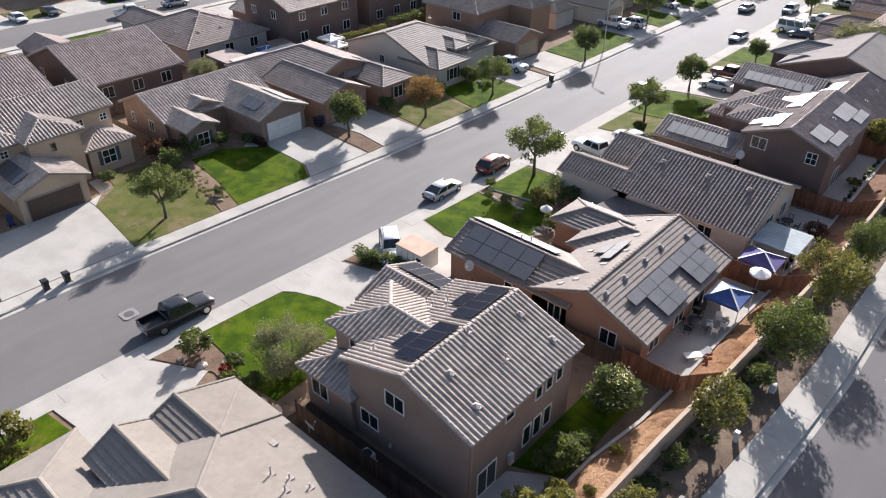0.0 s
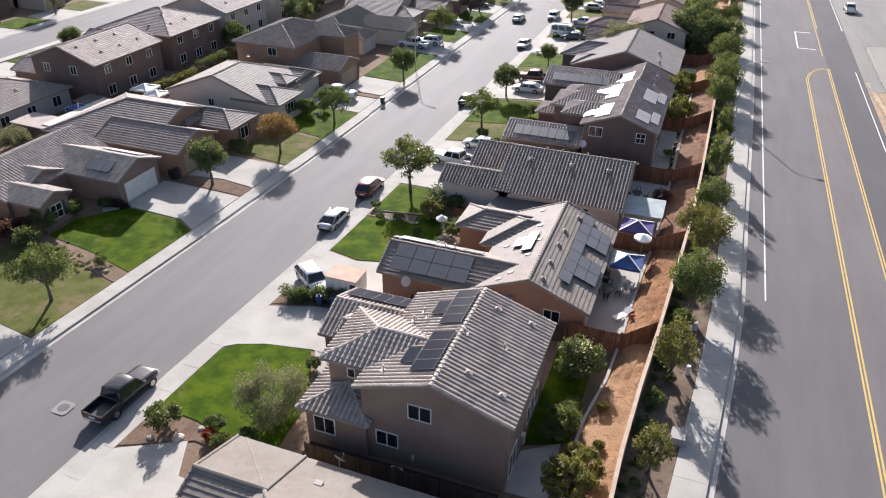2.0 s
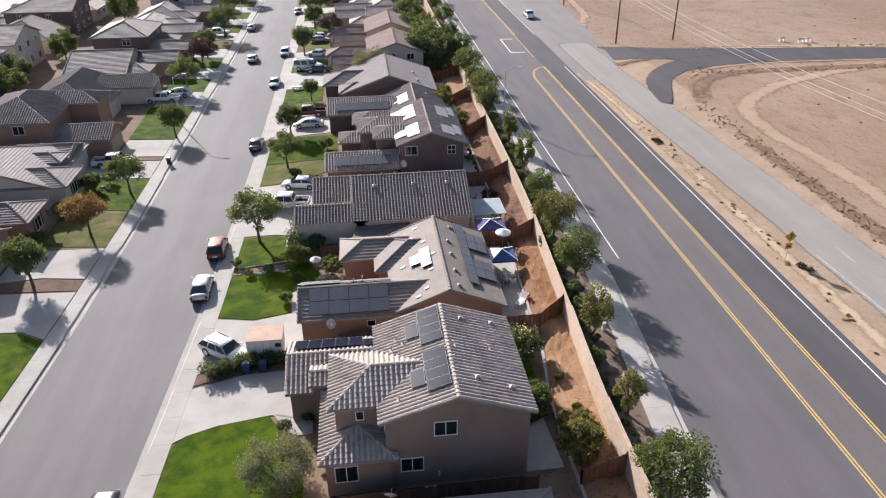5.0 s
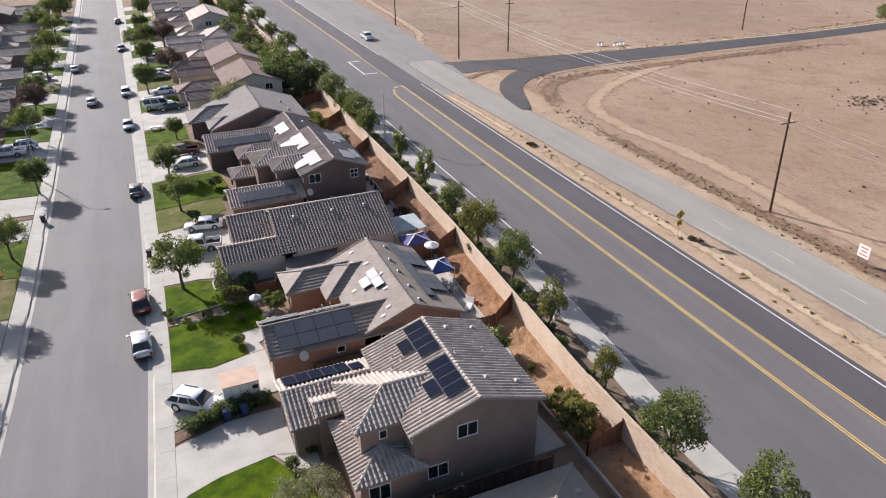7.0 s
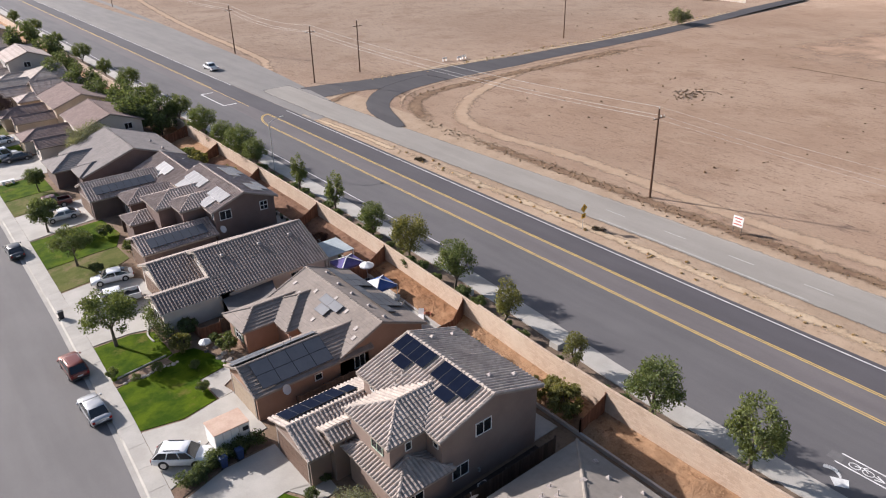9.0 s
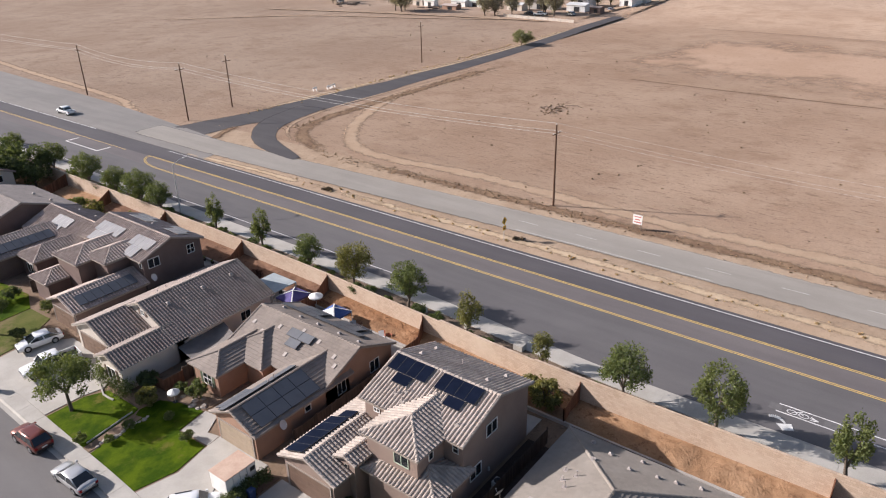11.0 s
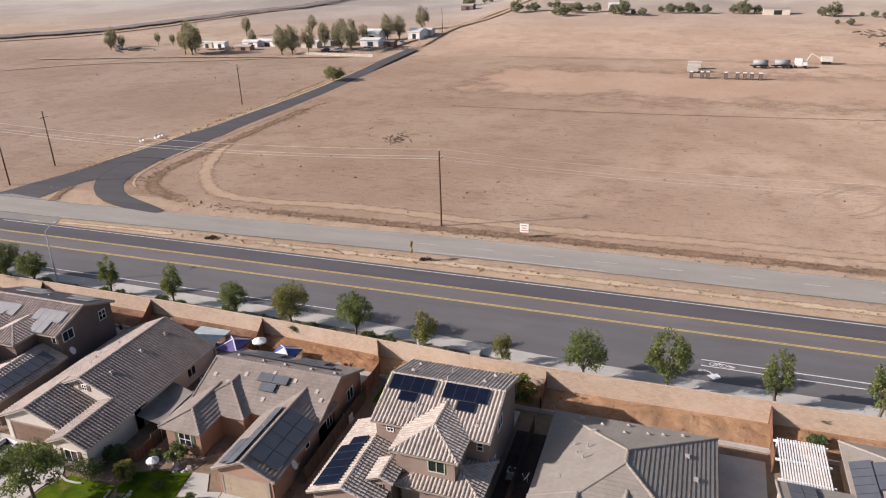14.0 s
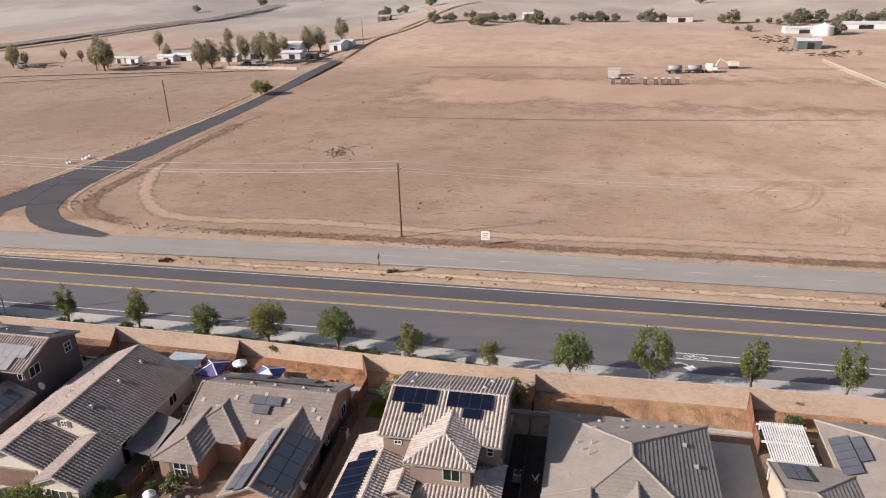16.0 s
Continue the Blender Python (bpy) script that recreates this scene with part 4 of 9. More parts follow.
def roof_block(house, x0, x1, y0, y1, ze, pitch, axis, ends=("gable", "gable"), tile=TILE_TAUPE, kind="wave", stucco=STUCCO_TAUPE, zb=0.4, walls=True, over=0.45, rake=0.35, trim=FASCIA, cap=None, lip=0.17, pieces=0):
    """One rectangular block of a house under a gable or hip roof; x0..y1 are the eaves. Returns the height above the wall plate at any point."""
    if axis == "x":
        P = lambda s, w, z: (s, w, z)
        s0, s1, w0, w1 = x0, x1, y0, y1
    else:
        P = lambda s, w, z: (w, s, z)
        s0, s1, w0, w1 = y0, y1, x0, x1
    half, mid = (w1 - w0) / 2, (w0 + w1) / 2
    zr = ze + half * pitch
    r0 = s0 + (half if ends[0] == "hip" else 0)
    r1 = s1 - (half if ends[1] == "hip" else 0)
    if r0 > r1:
        r0 = r1 = (r0 + r1) / 2
    planes = [[P(s0, w0, ze), P(s1, w0, ze), P(r1, mid, zr), P(r0, mid, zr)], [P(s1, w1, ze), P(s0, w1, ze), P(r0, mid, zr), P(r1, mid, zr)]]
    if ends[0] == "hip":
        planes.append([P(s0, w1, ze), P(s0, w0, ze), P(r0, mid, zr)])
    if ends[1] == "hip":
        planes.append([P(s1, w0, ze), P(s1, w1, ze), P(r1, mid, zr)])
    deck = Geo()
    tiles = Geo()
    loose = []
    for p in planes:
        q = [p[0]]
        for c in p[1:]:
            if (Vector(c) - Vector(q[-1])).length > 0.01 and (Vector(c) - Vector(q[0])).length > 0.01:
                q.append(c)
        if (Vector(q[1]) - Vector(q[0])).cross(Vector(q[2]) - Vector(q[0])).z < 0:
            q.reverse()
        deck.prism(q, lip)
        t = tile_field(q, kind, loose=loose, most=pieces)
        s = len(tiles.v)
        tiles.v += t.v
        tiles.f += [tuple(s + i for i in f) for f in t.f]
    roof = deck.ob("roof", trim, house)
    tiles.ob("roof_tiling", tile, roof, kind="stuff")
    for m in loose:
        ob = new("roof_tile", tile_mesh(kind, tile))
        ob.parent = roof
        ob.matrix_basis = Matrix.Translation(-ORIGIN[house]) @ m
    rc = Geo()
    if r1 - r0 > 0.3:
        caps(rc, P(r0, mid, zr), P(r1, mid, zr))
    for e, s, r in ((ends[0], s0, r0), (ends[1], s1, r1)):
        for w in (w0, w1):
            if e == "hip":
                caps(rc, P(s, w, ze), P(r, mid, zr), 0.11)
            else:
                caps(rc, P(s + (0.07 if s == s0 else -0.07), w, ze), P(s + (0.07 if s == s0 else -0.07), mid, zr), 0.09, lift=0.05)
    rc.ob("ridge_tiles", cap or tile, roof, kind="stuff")
    if walls:
        a0 = s0 + (over if ends[0] == "hip" else rake)
        a1 = s1 - (over if ends[1] == "hip" else rake)
        b0, b1 = w0 + over, w1 - over
        zw = ze + over * pitch - lip + 0.01
        g = Geo()
        ring = [(a0, b0), (a1, b0), (a1, b1), (a0, b1)]
        for i in range(4):
            (sa, wa), (sb, wb) = ring[i], ring[(i + 1) % 4]
            up = [P(sb, wb, zw), P(sa, wa, zw)]
            if i in (1, 3) and ends[1 if i == 1 else 0] == "gable":
                up.insert(1, P(sa, mid, zr - lip + 0.01))
            g.poly([P(sa, wa, zb), P(sb, wb, zb)] + up)
        g.ob("wall", stucco, house)
    return lambda x, y: ze + pitch * min(x - x0 if axis == "y" else y - y0, x1 - x if axis == "y" else y1 - y)


def window(house, side, at, a, b, z0, z1, bars=1, material=WHITE, sash=0, glass=GLASS):
    """A framed window in a wall; side: the way that it faces; at: the wall's plane; a..b along it."""
    out = {"S": -1, "N": 1, "W": -1, "E": 1}[side]
    Q = (lambda u, d, z: (u, at + out * d, z)) if side in "SN" else (lambda u, d, z: (at + out * d, u, z))

    def bx(g, u0, u1, d0, d1, z0, z1):
        p, q = Q(u0, d0, z0), Q(u1, d1, z1)
        g.box(min(p[0], q[0]), max(p[0], q[0]), min(p[1], q[1]), max(p[1], q[1]), z0, z1)

    g = Geo()
    w = 0.07
    for d in (-0.02, 0.06):
        g.v += [Q(u, d, z) for u, z in ((a, z0), (b, z0), (b, z1), (a, z1), (a + w, z0 + w), (b - w, z0 + w), (b - w, z1 - w), (a + w, z1 - w))]
    for i in range(4):
        j = (i + 1) % 4
        g.f += [(8 + i, 8 + j, 12 + j, 12 + i), (j, i, 4 + i, 4 + j), (i, j, 8 + j, 8 + i), (4 + j, 4 + i, 12 + i, 12 + j)]
    fr = g.ob("window", material, house)
    for i in range(bars):
        c = a + (b - a) * (i + 1) / (bars + 1)
        bg = Geo()
        bx(bg, c - 0.03, c + 0.03, -0.02, 0.055, z0 + w, z1 - w)
        bg.ob("mullion", material, fr)
    if sash:
        c = (z0 + z1) / 2
        bg = Geo()
        bx(bg, a + w, b - w, -0.02, 0.052, c - 0.03, c + 0.03)
        bg.ob("transom", material, fr)
    for i in range(bars + 1):
        u0, u1 = a + (b - a) * i / (bars + 1), a + (b - a) * (i + 1) / (bars + 1)
        pg = Geo()
        bx(pg, u0 + 0.035, u1 - 0.035, -0.01, 0.02, z0 + 0.04, z1 - 0.04)
        pg.ob("pane", glass, fr)
    return fr


def shutters(house, side, at, a, b, z0, z1, material):
    out = {"S": -1, "N": 1, "W": -1, "E": 1}[side]
    for u0, u1 in ((a - 0.42, a - 0.04), (b + 0.04, b + 0.42)):
        # louvred board: a toothed section drawn across its width
        sec = [(0.0, z0)]
        for k in range(6):
            zz = z0 + (z1 - z0) * k / 6
            sec += [(0.065, zz + 0.01), (0.03, zz + (z1 - z0) / 6 - 0.01)]
        sec.append((0.0, z1))
        g = Geo()
        for u in (u0, u1):
            g.v += [(u, at + out * d, z) if side in "SN" else (at + out * d, u, z) for d, z in sec]
        m = len(sec)
        g.f += [(i, (i + 1) % m, m + (i + 1) % m, m + i) for i in range(m)] + [tuple(reversed(range(m))), tuple(range(m, 2 * m))]
        g.ob("shutter", material, house)


def garage_door(house, side, at, a, b, z0, z1, material, label=""):
    out = -1 if side == "W" else 1
    g = Geo()
    n = 4
    for k in range(n):
        za, zb_ = z0 + (z1 - z0) * k / n, z0 + (z1 - z0) * (k + 1) / n - 0.02
        g.box(min(at, at + out * 0.05), max(at, at + out * 0.05), a, b, za, zb_)
        for j in range(6):
            u0 = a + (b - a) * j / 6 + 0.1
            g.box(min(at, at + out * 0.065), max(at, at + out * 0.065), u0, u0 + (b - a) / 6 - 0.2, za + 0.1, zb_ - 0.1)
    d = g.ob("garage_door", material, house, label)
    f = Geo()
    f.box(min(at, at + out * 0.08), max(at, at + out * 0.08), a - 0.14, a, z0, z1 + 0.14).box(min(at, at + out * 0.08), max(at, at + out * 0.08), b, b + 0.14, z0, z1 + 0.14)
    f.box(min(at, at + out * 0.08), max(at, at + out * 0.08), a, b, z1, z1 + 0.14).ob("door_frame", FASCIA, d)
    return d


def solar(house, corner, e, up, rows, w=1.02, h=1.68, glass=SOLAR, skip=(), stand=0.25):
    """Panels in rows on a roof plane; rows: (first u, v, count) in metres from the corner along the eave and up the slope."""
    corner, e, up = Vector(corner), Vector(e).normalized(), Vector(up).normalized()
    n = e.cross(up)
    if n.z < 0:
        n = -n
    for u, v, count, turned in rows:
        pw, ph = (h, w) if turned else (w, h)
        for i in range(count):
            c = corner + e * (u + i * (pw + 0.02)) + up * v
            ring = [(0, 0), (pw, 0), (pw, ph), (0, ph)]
            g = Geo()
            top = [tuple(c + e * a + up * b + n * stand) for a, b in ring]
            low = [tuple(c + e * a + up * b + n * (stand - 0.045)) for a, b in ring]
            s = len(g.v)
            g.v += top + low
            g.f += [(0, 1, 2, 3), (7, 6, 5, 4)] + [((k + 1) % 4, k, 4 + k, 4 + (k + 1) % 4) for k in range(4)]
            for a, b in ((0.12, 0.15), (pw - 0.2, 0.15), (0.12, ph - 0.25), (pw - 0.2, ph - 0.25)):
                q = c + e * a + up * b
                g.tube(q, q + n * (stand - 0.04), 0.02, n=4)
            fr = g.ob("solar_panel", ALU if glass == SOLAR_GLARE else PANEL_FRAME, house)
            m = 0.022
            Geo().poly([tuple(c + e * a + up * b + n * (stand + 0.004)) for a, b in ((m, m), (pw - m, m), (pw - m, ph - m), (m, ph - m))]).ob("cell_sheet", glass, fr)


def roof_vent(house, x, y, z, s=0.36):
    """A squat metal roof vent with a hood."""
    g = Geo()
    g.box(x - s * 0.7, x + s * 0.7, y - s * 0.7, y + s * 0.7, z - 0.12, z + 0.03)
    g.box(x - s * 0.42, x + s * 0.42, y - s * 0.42, y + s * 0.42, z, z + s * 0.5)
    n = len(g.v)
    v = [(x - s * 0.6, y - s * 0.6, z + s * 0.45), (x + s * 0.6, y - s * 0.6, z + s * 0.45), (x + s * 0.6, y + s * 0.6, z + s * 0.45), (x - s * 0.6, y + s * 0.6, z + s * 0.45), (x, y, z + s * 0.8)]
    g.v += v
    g.f += [(n, n + 1, n + 4), (n + 1, n + 2, n + 4), (n + 2, n + 3, n + 4), (n + 3, n, n + 4), (n + 3, n + 2, n + 1, n)]
    return g.ob("roof_vent", VENT, house)


def vent_pipe(house, x, y, z, h=0.5):
    g = Geo().tube((x, y, z - 0.1), (x, y, z + h), 0.045, n=8).tube((x, y, z + h), (x, y, z + h + 0.05), 0.075, n=8).box(x - 0.2, x + 0.2, y - 0.2, y + 0.2, z - 0.1, z + 0.05)
    return g.ob("vent_pipe", VENT, house)


def satellite_dish(x, y, z, toward=(0.3, -0.8, 0.5), group="satellite dishes"):
    d = thing("satellite_dish", (x, y, z), "grey satellite dish on a bent steel arm", "dish", group)
    w = Vector(toward).normalized()
    u = w.cross(Vector((0, 0, 1))).normalized()
    k = u.cross(w)
    c = Vector((x, y, z + 0.5))
    g = Geo()
    rings = 4
    for r in range(rings + 1):
        rad = 0.42 * r / rings
        g.v += [tuple(c + (u * math.cos(6.28319 * i / 14) + k * 1.1 * math.sin(6.28319 * i / 14)) * rad + w * (0.5 * rad * rad)) for i in range(14)]
    for r in range(rings):
        g.f += [(r * 14 + i, r * 14 + (i + 1) % 14, (r + 1) * 14 + (i + 1) % 14, (r + 1) * 14 + i) for i in range(14)]
    g.ob("reflector", plain("dish_grey", (0.52, 0.51, 0.50), 0.5) if "dish_grey" not in bpy.data.materials else bpy.data.materials["dish_grey"], d, smooth=True)
    Geo().tube((x, y, z - 0.05), (x, y, z + 0.3), 0.025).tube((x, y, z + 0.3), c, 0.025).ob("mast", GALV, d)
    Geo().tube(c - k * 0.4, c + w * 0.45 - k * 0.1, 0.012).box(*sum(((q - 0.04, q + 0.04) for q in (c + w * 0.45 - k * 0.1)), ())).ob("feed_arm", GALV, d)
    return d


# ---- the eastern row ----
def slope(p):
    return Vector((1, 0, p)).normalized()


def dressed(house, side, at, spots, z0, z1, **kw):
    for a, b in spots:
        window(house, side, at, a, b, z0, z1, **kw)


def house_a():
    h = thing("house", (-24, 28, 0.5), "two-storey taupe stucco house with barrel-tile roof and solar panels", "house", "houses along the street")
    k = dict(tile=TILE_TAUPE, kind="wave", stucco=STUCCO_TAUPE)
    top = roof_block(h, -28.1, -17.53, 22.0, 33.06, 6.6, 0.335, "y", pieces=300, **k)
    roof_block(h, -31.4, -24.85, 23.8, 29.88, 6.6, 0.375, "x", ("hip", "gable"), **k)
    roof_block(h, -34.9, -24.6, 29.45, 36.05, 3.55, 0.38, "x", **k)
    roof_block(h, -33.0, -30.2, 28.95, 31.35, 4.55, 0.40, "x", over=0.3, rake=0.25, **k)
    roof_block(h, -32.2, -26.9, 21.65, 29.2, 3.85, 0.36, "y", ("hip", "hip"), **k)
    s = 22.35
    window(h, "S", s, -24.45, -22.85, 4.95, 6.2)
    window(h, "S", s, -26.75, -25.15, 1.95, 3.2)
    window(h, "S", 22.1, -31.2, -29.6, 1.75, 3.2)
    for a in (28.6, 29.7, 30.8):
        window(h, "E", -17.98, a, a + 0.75, 4.75, 6.1, 0)
    for a in (27.6, 28.7, 29.8):
        window(h, "E", -17.98, a, a + 0.85, 1.5, 3.2, 0)
    window(h, "E", -17.98, 25.6, 26.5, 5.2, 5.9, 0)
    window(h, "E", -17.98, 23.2, 25.0, 0.85, 2.95, 1)
    window(h, "W", -27.65, 31.0, 31.7, 5.5, 6.3, 1, sash=1)
    window(h, "W", -27.65, 22.75, 23.35, 5.3, 6.2, 0, sash=1)
    window(h, "W", -30.95, 25.1, 26.6, 4.95, 6.25, 1, material=plain("pale_green_trim", (0.50, 0.58, 0.44), 0.6))
    window(h, "W", -32.75, 29.95, 30.35, 3.3, 4.2, 0, material=FASCIA)
    window(h, "S", 24.25, -29.6, -29.0, 5.2, 6.0, 0)
    garage_door(h, "W", -34.55, 30.3, 35.2, 0.55, 2.85, plain("brown_garage_door", (0.16, 0.10, 0.07), 0.6), "brown sectional garage door in deep shade")
    up = Vector((1, 0, 0.335)).normalized()
    solar(h, (-28.1, 33.06, 6.6), (0, -1, 0), up, ((0.42, 3.66, 4, False), (1.7, 2.58, 1, True), (5.55, 3.66, 4, False), (7.2, 2.58, 1, True)))
    solar(h, (-29.0, 36.05, 3.55), (-1, 0, 0), (0, -1, 0.38), ((0.0, 0.5, 5, False),), w=1.06, h=2.35)
    solar(h, (-29.0, 36.05, 3.55), (-1, 0, 0), (0, -1, 0.38), ((-1.1, 1.3, 1, False),))
    for x, y in ((-21.4, 31.4), (-19.0, 31.6), (-21.2, 24.4), (-18.9, 24.0)):
        roof_vent(h, x, y, top(x, y) + 0.05)
    for x, y in ((-26.4, 30.2), (-25.9, 29.5), (-26.8, 29.2), (-22.5, 27.6), (-19.9, 28.0), (-26.6, 23.6)):
        vent_pipe(h, x, y, top(x, y) + 0.03, 0.45)
    # patio door step, meter and downpipe
    Geo().box(-18.02, -17.9, 22.5, 22.6, 0.7, 6.3).ob("downpipe", FASCIA, h)
    Geo().box(-17.95, -17.7, 26.1, 26.5, 1.4, 2.2).ob("meter_box", GALV, h)
    Geo().box(-24.2, -24.05, 22.2, 22.35, 1.4, 1.75).ob("outlet_box", GALV, h)
    return h


def house_b():
    h = thing("house", (-24, 47, 0.5), "single-storey rust stucco house with flat-tile roof and many solar panels", "house", "houses along the street")
    k = dict(tile=TILE_GREY, kind="flat", stucco=STUCCO_RUST)
    top = roof_block(h, -26.35, -16.0, 39.4, 54.1, 3.35, 0.42, "y", pieces=300, **k)
    roof_block(h, -34.6, -22.4, 39.3, 45.7, 3.35, 0.45, "x", **k)
    roof_block(h, -31.0, -22.0, 49.5, 54.3, 3.35, 0.42, "x", ("hip", "gable"), **k)
    roof_block(h, -27.6, -21.6, 46.9, 53.9, 3.35, 0.42, "x", ("hip", "gable"), **k)
    garage_door(h, "W", -34.25, 40.2, 44.8, 0.5, 2.75, plain("tan_garage_door", (0.36, 0.28, 0.20), 0.6), "tan sectional garage door")
    dressed(h, "S", 39.75, ((-24.4, -23.2), (-19.8, -18.4)), 1.5, 2.9)
    window(h, "S", 39.75, -28.6, -27.8, 2.1, 2.8, 0)
    dressed(h, "E", -16.45, ((41.0, 42.6), (45.0, 46.6)), 1.3, 2.9)
    window(h, "E", -16.45, 48.2, 50.4, 0.85, 2.95, 1)
    window(h, "W", -30.55, 51.0, 52.4, 1.4, 2.9, 1, sash=1)
    shutters(h, "W", -30.55, 51.0, 52.4, 1.4, 2.9, plain("olive_shutter", (0.08, 0.10, 0.06), 0.6))
    e = Vector((-1, 0, 0.42)).normalized()
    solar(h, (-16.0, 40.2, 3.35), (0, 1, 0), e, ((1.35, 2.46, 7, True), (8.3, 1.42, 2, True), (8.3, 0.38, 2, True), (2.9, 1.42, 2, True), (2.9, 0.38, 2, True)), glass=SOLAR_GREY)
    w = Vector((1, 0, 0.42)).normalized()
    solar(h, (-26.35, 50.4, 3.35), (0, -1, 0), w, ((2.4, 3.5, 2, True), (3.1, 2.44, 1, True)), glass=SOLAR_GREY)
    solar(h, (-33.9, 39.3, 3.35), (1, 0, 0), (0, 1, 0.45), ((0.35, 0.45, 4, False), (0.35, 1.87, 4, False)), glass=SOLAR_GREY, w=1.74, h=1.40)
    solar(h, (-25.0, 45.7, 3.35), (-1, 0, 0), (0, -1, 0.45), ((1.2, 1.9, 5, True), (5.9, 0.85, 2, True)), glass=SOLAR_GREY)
    for y in (40.6, 43.3, 46.4, 49.0, 52.4):
        roof_vent(h, -20.2 if y < 52 else -19.6, y, top(-20.2 if y < 52 else -19.6, y) + 0.06, 0.3)
    for x, y in ((-23.2, 53.0), (-23.8, 51.2), (-22.6, 49.6), (-24.9, 46.4), (-23.1, 41.2), (-23.9, 40.4), (-22.4, 44.0), (-22.0, 46.6)):
        g = Geo()
        a, b = 0.22, 0.18
        g.prism([(x - a, y - b, top(x - a, y) + 0.09), (x + a, y - b, top(x + a, y) + 0.11), (x + a, y + b, top(x + a, y) + 0.11), (x - a, y + b, top(x - a, y) + 0.09)], 0.09)
        g.ob("eave_vent", VENT, h)
    vent_pipe(h, -28.8, 43.4, 4.5, 0.6)
    vent_pipe(h, -29.6, 43.2, 4.6, 0.4)
    return h


def house_c():
    h = thing("house", (-26, 64, 0.5), "single-storey cream stucco house with dark barrel-tile gable roof", "house", "houses along the street")
    k = dict(tile=TILE_SLATE, kind="wave", stucco=STUCCO_CREAM, trim=FASCIA_LIGHT, cap=TILE_SAND)
    top = roof_block(h, -29.6, -16.2, 58.2, 70.9, 3.3, 0.43, "x", pieces=300, **k)
    roof_block(h, -36.0, -28.0, 58.2, 63.1, 3.3, 0.43, "x", **k)
    roof_block(h, -34.2, -28.4, 63.3, 71.0, 3.3, 0.43, "x", **k)
    garage_door(h, "W", -33.85, 64.5, 69.8, 0.5, 2.75, plain("brown_door_paint", (0.20, 0.13, 0.09), 0.6), "brown sectional garage door")
    window(h, "W", -35.65, 59.8, 61.4, 1.2, 2.7, 1)
    shutters(h, "W", -35.65, 59.8, 61.4, 1.2, 2.7, plain("brown_shutter", (0.10, 0.06, 0.04), 0.6))
    window(h, "W", -29.25, 64.1, 64.8, 4.4, 5.1, 1, sash=1)
    shutters(h, "W", -29.25, 64.1, 64.8, 4.4, 5.1, bpy.data.materials["brown_shutter"])
    dressed(h, "E", -16.55, ((60.0, 61.2), (67.0, 68.6)), 1.4, 2.8)
    window(h, "E", -16.55, 63.2, 65.2, 0.85, 2.9, 1)
    dressed(h, "S", 58.65, ((-21, -19.6),), 1.6, 2.8)
    for x in (-27.0, -22.5, -18.6):
        roof_vent(h, x, 62.9, top(x, 62.9) + 0.06, 0.34)
    for x, y in ((-26, 66.5), (-24.4, 67.4), (-21.5, 66.8)):
        vent_pipe(h, x, y, top(x, y), 0.3)
    return h


def house_d():
    h = thing("house", (-24, 80, 0.5), "two-storey dark brown stucco house with brown tile roof and solar panels", "house", "houses along the street")
    k = dict(tile=TILE_BROWN, kind="wave", stucco=STUCCO_BROWN)
    top = roof_block(h, -23.8, -14.65, 73.3, 87.6, 6.1, 0.37, "y", pieces=150, **k)
    roof_block(h, -33.0, -23.4, 72.7, 79.1, 3.4, 0.40, "x", **k)
    roof_block(h, -26.7, -20.2, 76.3, 81.3, 6.1, 0.37, "x", ("hip", "gable"), **k)
    roof_block(h, -28.7, -21.0, 79.4, 85.4, 5.9, 0.37, "x", ("hip", "gable"), **k)
    roof_block(h, -31.4, -26.0, 82.6, 87.0, 3.4, 0.40, "x", ("hip", "gable"), **k)
    garage_door(h, "W", -32.65, 73.6, 78.3, 0.5, 2.75, bpy.data.materials["brown_door_paint"], "brown sectional garage door")
    up = Vector((1, 0, 0.37)).normalized()
    dn = Vector((-1, 0, 0.37)).normalized()
    window(h, "S", 73.65, -22.7, -21.1, 4.7, 5.95)
    window(h, "S", 73.65, -17.2, -16.1, 4.6, 5.85, 1, sash=1)
    window(h, "E", -15.1, 76.0, 77.4, 4.6, 5.85)
    window(h, "E", -15.1, 81.0, 82.4, 4.6, 5.85)
    window(h, "E", -15.1, 77.5, 79.7, 0.85, 2.95, 1)
    solar(h, (-32.6, 72.7, 3.4), (1, 0, 0), (0, 1, 0.4), ((0.8, 0.7, 7, False),), glass=SOLAR_GREY)
    window(h, "W", -23.35, 73.9, 74.5, 4.9, 5.7, 0)
    solar(h, (-14.65, 73.3, 6.1), (0, 1, 0), dn, ((1.0, 1.6, 3, False), (2.0, 0.5, 2, True), (8.0, 1.6, 4, False), (9.5, 0.5, 2, True)), glass=SOLAR_GLARE)
    solar(h, (-23.8, 87.6, 6.1), (0, -1, 0), up, ((9.3, 1.75, 4, False), (10.3, 0.05, 2, False), (1.4, 1.75, 5, False), (2.0, 0.05, 3, False)), glass=SOLAR_GLARE)
    for y in (76.0, 80.6, 84.4):
        roof_vent(h, -17.2, y, top(-17.2, y) + 0.05, 0.3)
    return h


